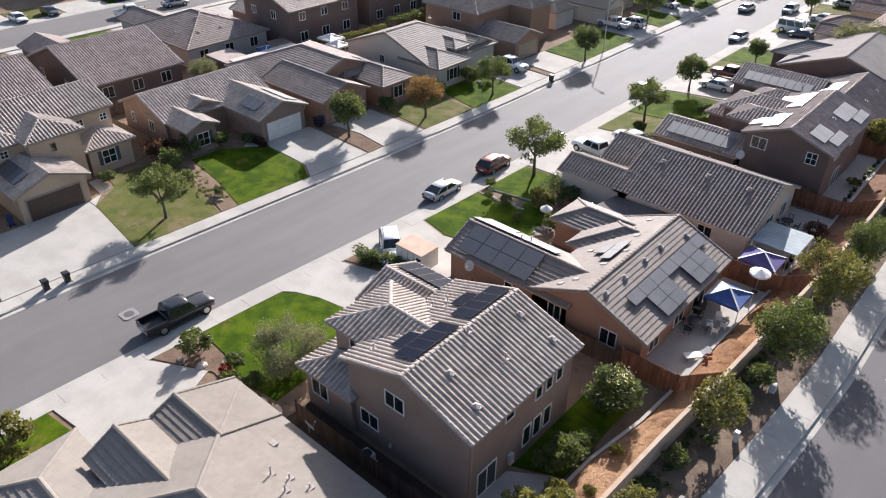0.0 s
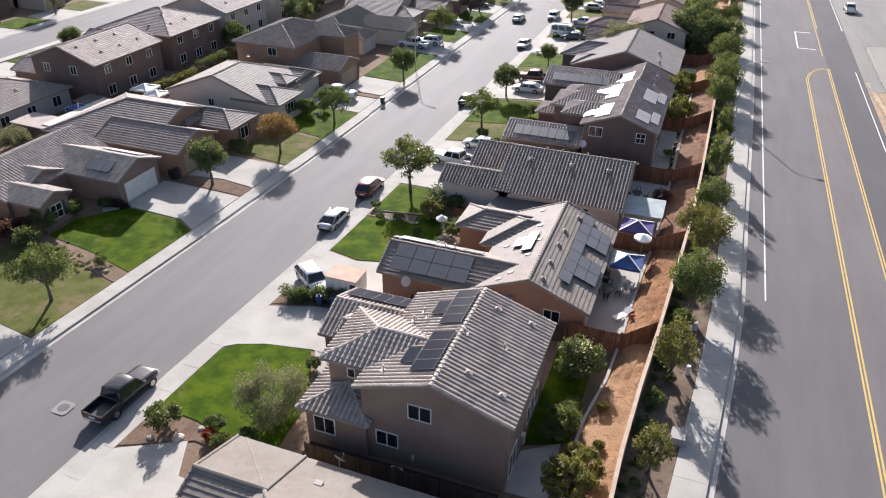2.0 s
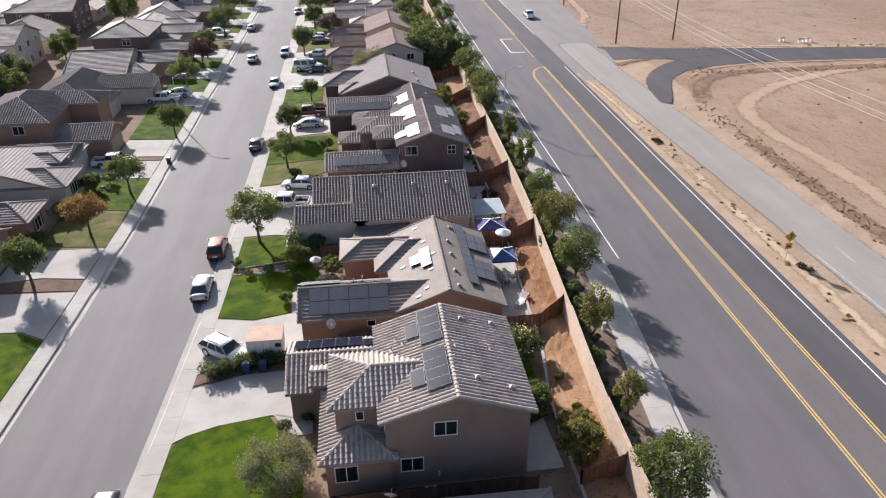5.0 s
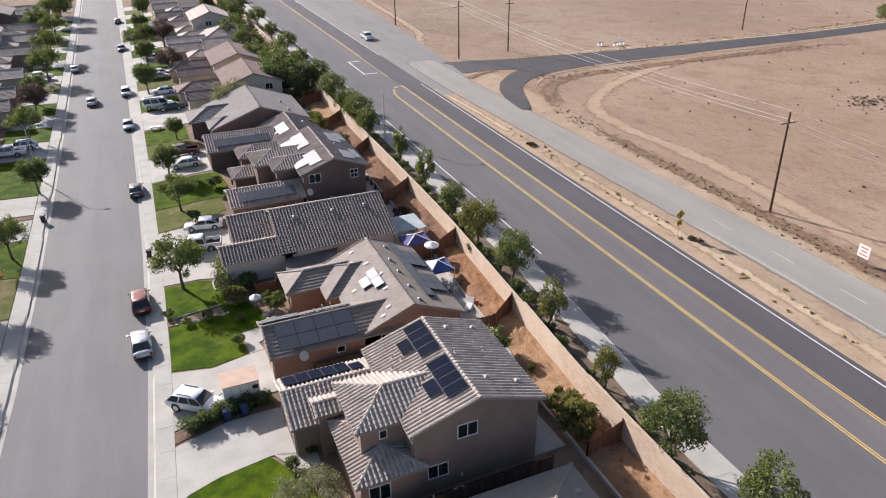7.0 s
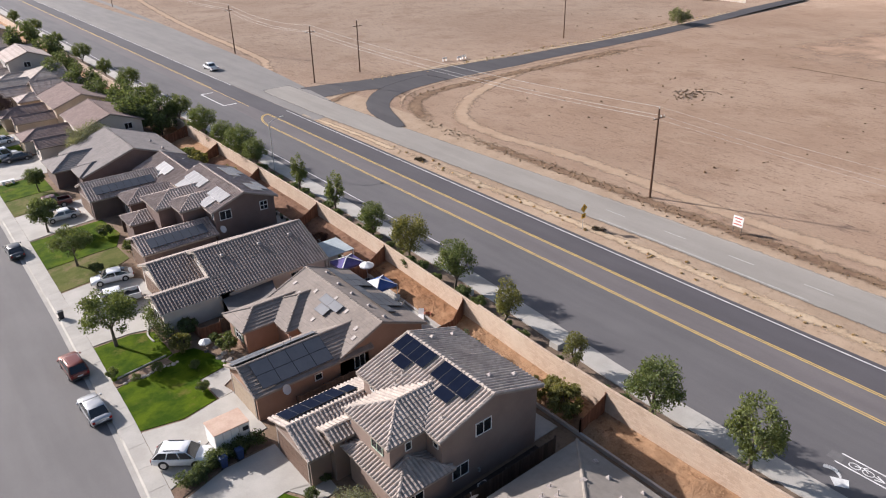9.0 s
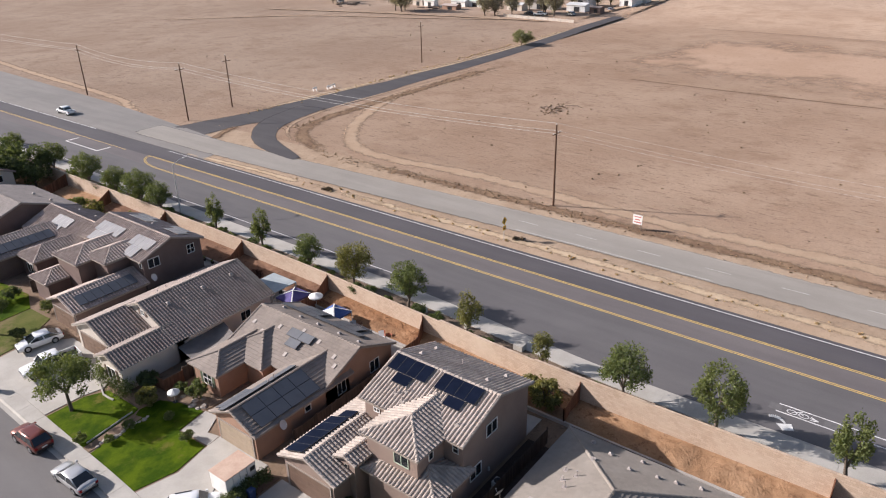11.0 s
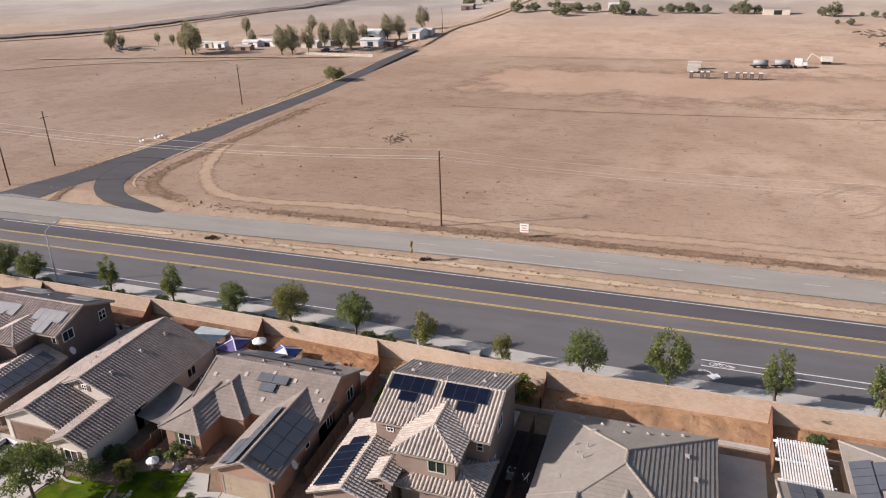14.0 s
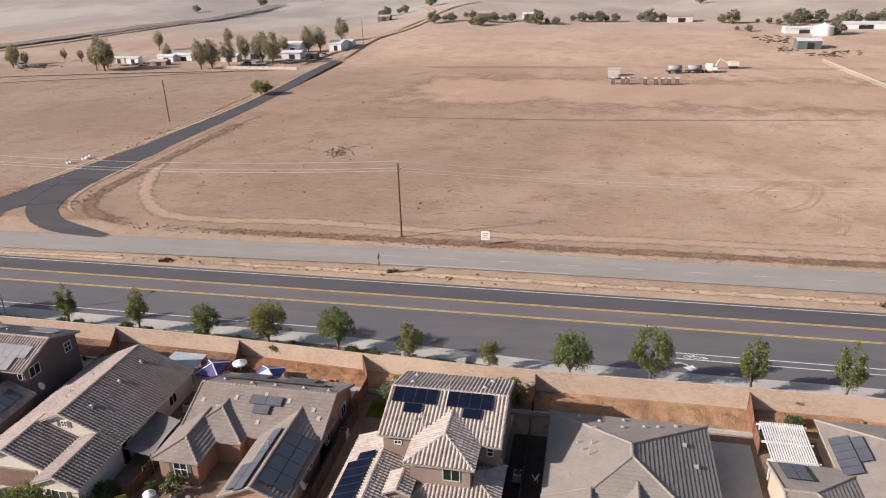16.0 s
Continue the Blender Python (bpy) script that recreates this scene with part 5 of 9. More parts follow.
def house_d2():
    h = thing("house", (-24, 97, 0.5), "single-storey brown stucco house with solar panels on a long wing", "house", "houses along the street")
    k = dict(tile=TILE_BROWN, kind="wave", stucco=STUCCO_BROWN)
    top = roof_block(h, -24.4, -14.8, 89.6, 103.8, 3.5, 0.42, "y", **k)
    roof_block(h, -33.2, -22.6, 94.4, 102.2, 3.5, 0.42, "x", **k)
    roof_block(h, -29.4, -22.6, 89.8, 95.0, 3.5, 0.42, "x", ("hip", "gable"), **k)
    garage_door(h, "W", -32.85, 95.8, 100.8, 0.5, 2.75, bpy.data.materials["brown_door_paint"], "brown sectional garage door")
    window(h, "W", -28.95, 91.4, 93.0, 1.4, 2.8)
    window(h, "E", -15.25, 92.0, 93.6, 1.4, 2.8)
    window(h, "E", -15.25, 97.0, 99.0, 0.85, 2.9, 1)
    solar(h, (-32.6, 94.4, 3.5), (1, 0, 0), (0, 1, 0.42), ((0.6, 0.9, 8, False),), glass=SOLAR_GREY)
    solar(h, (-24.4, 103.8, 3.5), (0, -1, 0), Vector((1, 0, 0.42)), ((4.6, 2.5, 4, False), (5.6, 0.8, 2, False)), glass=SOLAR_GLARE)
    for y in (91.5, 95.5, 100.0):
        roof_vent(h, -17.4, y, top(-17.4, y) + 0.05, 0.3)
    vent_pipe(h, -25.2, 96.6, 4.5, 0.5)
    return h


def house_z():
    h = thing("house", (-28, 11, 0.5), "single-storey house with broad sand-coloured flat-tile hip roof", "house", "houses along the street")
    k = dict(tile=TILE_SAND, kind="flat", stucco=STUCCO_SAND)
    top = roof_block(h, -33.9, -17.4, 3.6, 18.4, 3.4, 0.36, "x", ("hip", "hip"), pieces=300, **k)
    roof_block(h, -34.6, -29.6, 10.3, 18.44, 3.44, 0.36, "x", **k)
    roof_block(h, -34.55, -28.2, 8.5, 12.7, 4.2, 0.48, "x", **k)
    roof_block(h, -37.9, -31.0, 2.9, 9.5, 3.4, 0.36, "x", ("hip", "gable"), **k)
    window(h, "W", -37.45, 5.2, 7.2, 1.4, 2.7)
    garage_door(h, "W", -34.15, 11.2, 15.8, 0.5, 2.75, bpy.data.materials["tan_garage_door"], "tan sectional garage door")
    for x, y in ((-18.6, 15.6), (-19.4, 13.7), (-18.4, 11.4), (-20.6, 11.6), (-19.9, 9.6), (-19.4, 8.3), (-18.6, 6.6)):
        roof_vent(h, x, y, 3.4 + 0.36 * min(-17.4 - x, 18.5 - y, y - 3.6) + 0.06, 0.26)
    for x, y, t in ((-23.9, 14.4, 0.5), (-24.6, 15.2, 0.35), (-23.4, 15.6, 0.3), (-25.4, 14.6, 0.6)):
        vent_pipe(h, x, y, 3.4 + 0.36 * (18.5 - y), t)
    for x, y in ((-21.6, 14.2), (-27.5, 16.3), (-22.0, 6.2), (-24.5, 5.4)):
        z = 3.4 + 0.36 * min(18.5 - y, y - 3.6, -17.4 - x)
        Geo().box(x - 0.25, x + 0.25, y - 0.18, y + 0.18, z, z + 0.12).ob("eave_vent", VENT, h)
    dressed(h, "E", -17.85, ((5.0, 6.6), (12.0, 13.6)), 1.4, 2.9)
    return h


def house_y():
    h = thing("house", (-26, -9, 0.5), "single-storey house with tan tile roof and solar panels", "house", "houses along the street")
    k = dict(tile=TILE_SAND, kind="flat", stucco=STUCCO_SAND)
    roof_block(h, -36, -14.6, -17.5, -6.6, 3.4, 0.36, "x", ("hip", "hip"), **k)
    roof_block(h, -33, -21.8, -9, -0.9, 3.4, 0.30, "y", ("hip", "gable"), **k)
    solar(h, (-14.9, -6.6, 3.4), (-1, 0, 0), (0, -1, 0.36), ((3.0, 0.35, 5, False), (3.4, 2.1, 2, True)), glass=SOLAR_GREY)
    solar(h, (-21.8, -1.5, 3.4), (0, -1, 0), (-1, 0, 0.3), ((0.2, 0.5, 2, False), (0.2, 2.2, 2, False)), glass=SOLAR_GREY)
    return h


house_a()
house_b()
house_c()
house_d()
house_d2()
house_z()
house_y()


def plain_house(front, y0, y1, facing, two, tile, stucco, seed, depth=19, near=True):
    """A house further along a row: main block, garage gable towards the street, hipped front wing."""
    r = random.Random(seed)
    s = facing
    words = {0: "single-storey", 1: "two-storey"}[int(two)]
    h = thing("house", (front - s * depth / 2, (y0 + y1) / 2, 0.4), f"{words} stucco house with tile roof along the street", "house", "houses along the street")
    kind = r.choice(("wave", "flat")) if near else "wide"
    k = dict(tile=tile, kind=kind, stucco=stucco)
    X = lambda a, b: (min(front - s * a, front - s * b), max(front - s * a, front - s * b))
    flip = r.random() < 0.5
    Y = (lambda a, b: (y0 + a * (y1 - y0), y0 + b * (y1 - y0))) if flip else (lambda a, b: (y1 - b * (y1 - y0), y1 - a * (y1 - y0)))
    ze = 6.2 if two else 3.4
    axis = "y" if two or r.random() < 0.6 else "x"
    e = r.choice((("gable", "gable"), ("hip", "hip"), ("hip", "gable")))
    roof_block(h, *X(7.5, depth), *Y(0.0, 1.0), ze, 0.37, axis, e, **k)
    inner = ("gable", "gable")
    roof_block(h, *X(0, 9.5), *Y(0.0, 0.46), 3.4, 0.40, "x", inner, **k)
    hip = ("hip", "gable") if s < 0 else ("gable", "hip")
    roof_block(h, *X(3.0 + r.random() * 2, 10), *Y(0.56, 0.97), ze if two and r.random() < 0.6 else 3.4, 0.38, "x", hip, **k)
    a, b = Y(0.08, 0.38)
    garage_door(h, "E" if s > 0 else "W", front - s * 0.35, a, b, 0.45, 2.7, WHITE if seed % 3 == 0 else bpy.data.materials["tan_garage_door"])
    side = front - s * 7.95
    fy = Y(0.65, 0.8)
    if two:
        window(h, "E" if s > 0 else "W", side, *fy, 4.5, 5.8)
        window(h, "S", y0 + (0.35 if e[0] == "gable" or axis == "x" else 0.45), front - s * 12 - 0.8, front - s * 12 + 0.8, 4.5, 5.8)
    window(h, "S", y0 + 0.45, front - s * 14 - 0.6, front - s * 14 + 0.6, 1.5, 2.8)
    back = front - s * (depth - 0.45)
    for q in (0.2, 0.55, 0.8):
        window(h, "W" if s > 0 else "E", back, *Y(q, q + 0.1), 1.4, 2.8)
        if two:
            window(h, "W" if s > 0 else "E", back, *Y(q, q + 0.1), 4.5, 5.8)
    return h


def house_e():
    h = thing("house", (-23, 113, 0.5), "single-storey brown house with broad grey gable roof", "house", "houses along the street")
    k = dict(tile=TILE_ASH, kind="flat", stucco=STUCCO_BROWN)
    roof_block(h, -31.2, -14.9, 105.5, 120.8, 3.4, 0.36, "y", **k)
    roof_block(h, -34.3, -27, 111, 118.5, 3.4, 0.40, "x", ("hip", "gable"), **k)
    roof_block(h, -31.6, -26, 106, 111.5, 3.4, 0.40, "x", ("hip", "gable"), **k)
    roof_vent(h, -18.5, 112, 5.0, 0.3)
    roof_vent(h, -18.0, 107.6, 4.8, 0.3)
    window(h, "E", -15.35, 109, 110.5, 1.4, 2.8)
    return h


house_e()


def house_f(y, stucco, words):
    h = thing("house", (-24, y + 7, 0.5), words, "house", "houses along the street")
    k = dict(tile=TILE_ROSE, kind="flat", stucco=stucco)
    roof_block(h, -26.2, -15.0, y, y + 14.2, 5.0, 0.36, "y", **k)
    roof_block(h, -33.2, -24.0, y + 0.9, y + 6.3, 3.1, 0.38, "x", **k)
    roof_block(h, -34.4, -24.0, y + 7.0, y + 13.4, 3.1, 0.38, "x", ("hip", "gable"), **k)
    garage_door(h, "W", -33.95, y + 7.9, y + 12.5, 0.45, 2.6, bpy.data.materials["tan_garage_door"], "tan sectional garage door")
    window(h, "S", y + 0.35, -22.4, -20.8, 3.7, 4.9)
    window(h, "S", y + 0.35, -18.6, -17.2, 3.7, 4.9)
    window(h, "S", y + 0.35, -18.6, -17.2, 1.3, 2.6)
    for q in (1.6, 6.0, 10.4):
        window(h, "E", -15.45, y + q, y + q + 1.4, 3.7, 4.9)
        window(h, "E", -15.45, y + q, y + q + 1.4, 1.3, 2.6)
    window(h, "W", -32.85, y + 2.8, y + 4.4, 1.3, 2.5)


house_f(125.6, STUCCO_CREAM, "two-storey cream stucco house with rosy-brown gable roof")
house_f(144.4, STUCCO_SAND, "two-storey sand stucco house with rosy-brown gable roof")
TONES = (TILE_BROWN, TILE_SAND, TILE_GREY, TILE_TAUPE, TILE_SLATE)
COATS = (STUCCO_CREAM, STUCCO_SAND, STUCCO_BROWN, STUCCO_GREY, STUCCO_TAUPE)
for i, (y0, two) in enumerate(((161, False), (177, False), (192.5, True), (209, False), (226, False), (243, True))):
    plain_house(-33, y0, y0 + 14.3, -1, two, (TILE_BROWN, TILE_TAUPE, TILE_BROWN, TILE_SLATE)[i % 4], COATS[(i + 1) % 5], 20 + i, 18, False)


# ---- the western row ----
def house_w1():
    h = thing("house", (-78, 26, 0.4), "two-storey taupe house with barrel-tile hip roofs and brown garage door", "house", "houses along the street")
    k = dict(tile=TILE_TAUPE, kind="wave", stucco=STUCCO_SAND)
    roof_block(h, -86.5, -77.1, 17.5, 33.2, 6.4, 0.37, "y", ("hip", "gable"), **k)
    roof_block(h, -81, -73.8, 22.4, 28.3, 6.2, 0.37, "x", ("gable", "hip"), **k)
    roof_block(h, -81, -75.4, 18.0, 23.6, 6.0, 0.37, "x", ("gable", "hip"), **k)
    roof_block(h, -80, -69.4, 18.7, 26.1, 3.4, 0.38, "x", **k)
    roof_block(h, -80, -74.2, 27.9, 33.5, 3.4, 0.38, "x", ("gable", "hip"), **k)
    garage_door(h, "E", -69.75, 19.8, 24.9, 0.35, 2.75, plain("dark_brown_door", (0.085, 0.055, 0.042), 0.6), "dark brown sectional garage door")
    window(h, "E", -74.65, 29.7, 31.2, 1.3, 2.9, 1, sash=1)
    shutters(h, "E", -74.65, 29.7, 31.2, 1.3, 2.9, plain("blue_grey_shutter", (0.05, 0.07, 0.08), 0.6))
    window(h, "E", -74.25, 24.8, 25.4, 4.6, 5.5, 0, material=FASCIA)
    window(h, "E", -75.85, 20.6, 21.4, 4.7, 5.5, 1, sash=1)
    window(h, "E", -77.55, 29.0, 29.8, 4.9, 5.7, 1, sash=1)
    window(h, "E", -77.55, 31.6, 32.4, 4.9, 5.7, 1, sash=1)
    solar(h, (-76.6, 18.7, 3.4), (1, 0, 0), (0, 1, 0.38), ((0.2, 1.1, 5, False),), glass=SOLAR_GREY)
    return h


def house_w2():
    h = thing("house", (-77, 45, 0.4), "single-storey brown house with white garage door and barrel-tile roof", "house", "houses along the street")
    k = dict(tile=TILE_TAUPE, kind="wave", stucco=STUCCO_TAUPE)
    roof_block(h, -85.2, -74.8, 37.3, 52.2, 3.4, 0.42, "y", **k)
    roof_block(h, -80.5, -70.8, 37.6, 41.9, 3.4, 0.40, "x", **k)
    roof_block(h, -80.5, -75.2, 40.0, 45.6, 3.5, 0.42, "x", **k)
    roof_block(h, -80, -67.7, 45.0, 52.2, 3.4, 0.40, "x", **k)
    garage_door(h, "E", -68.05, 46.2, 51.1, 0.35, 2.7, WHITE, "white sectional garage door")
    window(h, "E", -71.15, 39.0, 40.5, 1.2, 2.8, 1, sash=1)
    shutters(h, "E", -71.15, 39.0, 40.5, 1.2, 2.8, bpy.data.materials["blue_grey_shutter"])
    window(h, "E", -75.55, 42.9, 43.5, 2.2, 3.0, 0)
    dressed(h, "S", 37.65, ((-83, -82.2), (-79, -78)), 1.5, 2.8)
    solar(h, (-73.0, 45.0, 3.4), (1, 0, 0), (0, 1, 0.4), ((0.4, 1.0, 3, False),), glass=SOLAR_GREY)
    solar(h, (-68.3, 52.2, 3.4), (-1, 0, 0), (0, -1, 0.4), ((0.3, 1.0, 5, False),), glass=SOLAR_GREY)
    return h


def house_w3():
    h = thing("house", (-75, 61, 0.4), "single-storey tan house with grey flat-tile hip roof", "house", "houses along the street")
    k = dict(tile=TILE_SLATE, kind="flat", stucco=STUCCO_RUST)
    roof_block(h, -87, -71, 53.6, 68.6, 3.4, 0.36, "x", ("hip", "gable"), **k)
    roof_block(h, -79, -66.4, 53.5, 61.2, 3.4, 0.42, "x", **k)
    roof_block(h, -74, -65.1, 62.2, 68.4, 3.4, 0.40, "x", ("gable", "hip"), **k)
    roof_block(h, -76, -70.4, 60.4, 65.0, 3.9, 0.38, "x", ("gable", "hip"), **k)
    garage_door(h, "E", -66.75, 54.8, 59.9, 0.35, 2.7, bpy.data.materials["tan_garage_door"], "tan sectional garage door")
    window(h, "E", -65.55, 64.5, 66.2, 1.2, 2.8, 1)
    shutters(h, "E", -65.55, 64.5, 66.2, 1.2, 2.8, bpy.data.materials["brown_shutter"])
    window(h, "E", -70.85, 62.4, 63.0, 2.9, 3.6, 0)
    dressed(h, "S", 53.85, ((-76, -75), (-71.5, -70.5)), 1.5, 2.7)
    return h


def house_w4():
    h = thing("house", (-74, 79, 0.4), "single-storey cream house with broad sand tile gable roof", "house", "houses along the street")
    k = dict(tile=TILE_GREY, kind="flat", stucco=STUCCO_CREAM)
    roof_block(h, -83.0, -66.0, 71.8, 87.2, 3.4, 0.36, "y", ("gable", "hip"), **k)
    roof_block(h, -72, -64.2, 71.9, 78.6, 3.4, 0.40, "x", ("gable", "hip"), **k)
    roof_block(h, -72, -66.6, 78.0, 81.8, 4.3, 0.38, "x", ("gable", "hip"), **k)
    roof_block(h, -74, -66.6, 80.5, 87.3, 3.4, 0.40, "x", **k)
    window(h, "E", -64.65, 74.5, 76.2, 1.2, 2.8, 1)
    shutters(h, "E", -64.65, 74.5, 76.2, 1.2, 2.8, BLACK)
    window(h, "S", 72.15, -75.9, -74.9, 1.9, 3.0, 1)
    window(h, "S", 72.25, -69.2, -67.8, 1.5, 2.8, 1)
    garage_door(h, "E", -66.95, 82, 86.4, 0.35, 2.7, bpy.data.materials["tan_garage_door"])
    for x, y in ((-79, 80), (-77.5, 76), (-76, 83)):
        vent_pipe(h, x, y, 3.4 + 0.36 * (x + 83), 0.3)
    return h


house_w1()
house_w2()
house_w3()
house_w4()
plain_house(-63.6, 88.4, 103.5, 1, True, TILE_SLATE, STUCCO_RUST, 31)
plain_house(-63.6, 106, 121.5, 1, False, TILE_SAND, STUCCO_CREAM, 32)
plain_house(-62.8, 124, 139, 1, False, TILE_GREY, STUCCO_SAND, 35)
for i, (y0, two) in enumerate(((141.5, True), (158, False), (174.5, False), (191, True), (207.5, False), (224, True), (241, False))):
    plain_house(-62.6, y0, y0 + 14.3, 1, two, TONES[(i + 2) % 5], COATS[(i + 2) % 5], 50 + i, 19, False)
plain_house(-68.5, 0.5, 15.5, 1, True, TILE_BROWN, STUCCO_SAND, 39)


# ---- the row behind, and the row across the back street ----
def house_back(x0, x1, y0, y1, two, axis, ends, tile, stucco, kind="flat", porch=True, panels=0):
    h = thing("house", ((x0 + x1) / 2, (y0 + y1) / 2, 0.4), ("two-storey" if two else "single-storey") + " stucco house of the back row", "house", "houses of the back row")
    ze = 6.3 if two else 3.4
    roof_block(h, x0, x1, y0, y1, ze, 0.37, axis, ends, tile, kind, stucco)
    a = y0 + (y1 - y0) * 0.1
    roof_block(h, x0 - 6, x0 + 4, a, a + (y1 - y0) * 0.45, 3.4, 0.4, "x", ("gable", "gable"), tile, kind, stucco)
    e = x1 - 0.45 if axis == "y" or ends[1] == "hip" else x1 - 0.35
    s = y0 + 0.45 if axis == "x" or ends[0] == "hip" else y0 + 0.35
    for q in (0.15, 0.45, 0.75):
        window(h, "E", e, y0 + (y1 - y0) * q, y0 + (y1 - y0) * q + 1.5, 1.3, 2.8)
        if two:
            window(h, "E", e, y0 + (y1 - y0) * q, y0 + (y1 - y0) * q + 1.3, 4.5, 5.8)
    for q in (0.2, 0.6):
        window(h, "S", s, x0 + (x1 - x0) * q, x0 + (x1 - x0) * q + 1.2, 4.5 if two else 1.5, 5.8 if two else 2.8)
    for i in range(6 if kind != "wide" else 0):
        x, y = x0 + (x1 - x0) * (0.62 + 0.2 * (i % 2)), y0 + (y1 - y0) * (0.15 + 0.13 * i)
        inset = min(x1 - x, y1 - y if axis == "x" or ends[1] == "hip" else 99, y - y0 if axis == "x" or ends[0] == "hip" else 99)
        roof_vent(h, x, y, ze + 0.37 * inset + 0.04, 0.3)
    return h


house_back(-110, -92.0, 36.8, 50.5, False, "y", ("gable", "gable"), TILE_BROWN, STUCCO_BROWN, "wave")
house_back(-113, -96.2, 53.6, 68.2, False, "x", ("hip", "hip"), TILE_SLATE, STUCCO_GREY)
house_back(-105, -92.6, 69.4, 84.2, True, "y", ("gable", "gable"), TILE_BROWN, STUCCO_BROWN)
house_back(-108, -93, 86.5, 100.5, True, "x", ("hip", "hip"), TILE_BROWN, STUCCO_BROWN)
house_back(-108, -94, 103, 117, True, "y", ("gable", "gable"), TILE_SLATE, STUCCO_GREY)
house_back(-110, -94, 120, 134, True, "y", ("gable", "hip"), TILE_SAND, STUCCO_CREAM)
house_back(-110, -94, 19.5, 34.0, False, "y", ("gable", "gable"), TILE_BROWN, STUCCO_TAUPE, "wave")
for i in range(7):
    house_back(-110, -94, 137 + i * 17, 151 + i * 17, i % 2 == 0, "xy"[i % 2], ("hip", "gable"), TONES[i % 5], COATS[i % 5], "wide")
for i in range(9):
    y0 = 60 + i * 17
    plain_house(-146, y0, y0 + 14, 1, i % 3 != 1, TONES[(i + 1) % 5], COATS[i % 5], 70 + i, 18, False)


# ---- lots: lawns, drives, beds ----
def lot(name, pts, material, over, label, cat):
    ob = slab(name, pts, material, over, 0.16, label, kind="structure")
    ob["category"] = cat
    return ob


def lawn(pts, dry=False, label=""):
    return lot("lawn", pts, LAWN_DRY if dry else LAWN, 0.05, label or ("dry yellowing mown lawn" if dry else "green mown lawn"), "lawn")


def drive(pts, label="pale concrete driveway slab"):
    return lot("driveway", pts, CONCRETE, 0.07, label, "driveway")


def bed(pts, material=MULCH, label="brown bark mulch planting bed"):
    return lot("planting_bed", pts, material, 0.06, label, "bed")


def kerb_in(y, side):
    """x of the street-side edge of the lots."""
    return (-42.6 if side > 0 else -57.85) + bend(y)


E_, W_ = (lambda y: (kerb_in(y, 1), y)), (lambda y: (kerb_in(y, -1), y))
drive([E_(10.1), E_(17.0), (-39.6, 19.2), (-38.2, 16.4), (-34.3, 16.2), (-34.3, 10.4), (-36.6, 9.9), (-38.8, 9.8), (-41.4, 10.4)])
lawn([E_(0.2), E_(9.7), (-41.4, 10.0), (-38.8, 9.4), (-37.7, 9.2), (-37.7, -1.0), (-40, -1)], label="patch of green lawn beside a driveway")
bed([E_(17.3), E_(21.2), (-40.4, 20.9), (-37.8, 20.0), (-34.6, 20.3), (-33.6, 18.8), (-39.2, 19.4)])
lawn([E_(21.5), E_(28.6), (-42.6, 29.7), (-40.4, 30.4), (-36.6, 30.9), (-35.6, 29.2), (-34.7, 27.5), (-33.6, 24), (-33.4, 20.5), (-37.8, 20.2), (-40.2, 21.1)], label="bright green mown lawn with a curved edge")
drive([E_(29.0), E_(35.2), (-39.0, 36.4), (-34.6, 36.3), (-34.5, 30.2), (-36.4, 30.9), (-40.5, 30.35), (-42.7, 29.6)])
drive([(-36.3, 31.0), (-34.5, 30.4), (-33.1, 30.0), (-33.1, 28.4), (-34.6, 28.3), (-35.3, 29.3)], "concrete path to a front door")
# Near-black sheet laid to hold the shade in the gap between the houses.
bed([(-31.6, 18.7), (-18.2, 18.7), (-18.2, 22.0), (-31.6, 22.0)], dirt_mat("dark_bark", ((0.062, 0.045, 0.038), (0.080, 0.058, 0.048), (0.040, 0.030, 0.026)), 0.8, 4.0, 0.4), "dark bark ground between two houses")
bed([E_(35.6), E_(36.9), (-41.0, 37.6), (-35.0, 38.3), (-34.6, 37.0), (-34.6, 36.6), (-39.2, 36.7)])
drive([E_(37.2), E_(45.4), (-39.2, 44.4), (-36.2, 45.0), (-34.2, 45.2), (-34.2, 38.6), (-41, 37.9)])
drive([(-35.7, 45.1), (-35.85, 48.9), (-32.8, 49.4), (-32.6, 47.8), (-34.6, 46.6), (-34.3, 45.3)], "concrete path to a front door")
lawn([E_(45.7), E_(53.2), (-38, 54.0), (-36.4, 55.0), (-34.4, 54.6), (-33.5, 52.6), (-32.9, 49.6), (-36.0, 49.1), (-35.9, 45.25), (-39.2, 44.7)], label="bright green lawn beside a path")
lawn([E_(53.9), E_(61.8), (-38.5, 61.6), (-36.5, 60.4), (-36.4, 55.2), (-38, 54.6)], label="green lawn with a tree")
bed([(-36.2, 58.0), (-36.3, 56.3), (-34.3, 54.75), (-33.4, 52.7), (-32.7, 49.6), (-31.0, 49.2), (-31.0, 57.6)], DIRT_YARD, "bare earth bed with shrubs and pale stones")
drive([E_(62.2), E_(76.2), (-37, 76.4), (-33.6, 73.0), (-33.6, 63.4), (-36.6, 61.2), (-38.6, 61.9)])
lawn([E_(76.6), E_(83.8), (-33.2, 84.0), (-33.0, 79.6), (-37.0, 76.9)], True)
lawn([E_(84.0), E_(94.0), (-32.2, 94.4), (-31.6, 88), (-33.2, 84.2)])
drive([E_(94.4), E_(104.6), (-32.2, 104.6), (-32.2, 95.4)])
lawn([E_(105.0), E_(112), (-34.6, 112), (-34.4, 105.2)], True)
lawn([E_(112.2), E_(120.4), (-34.6, 120.4), (-34.6, 112.2)])
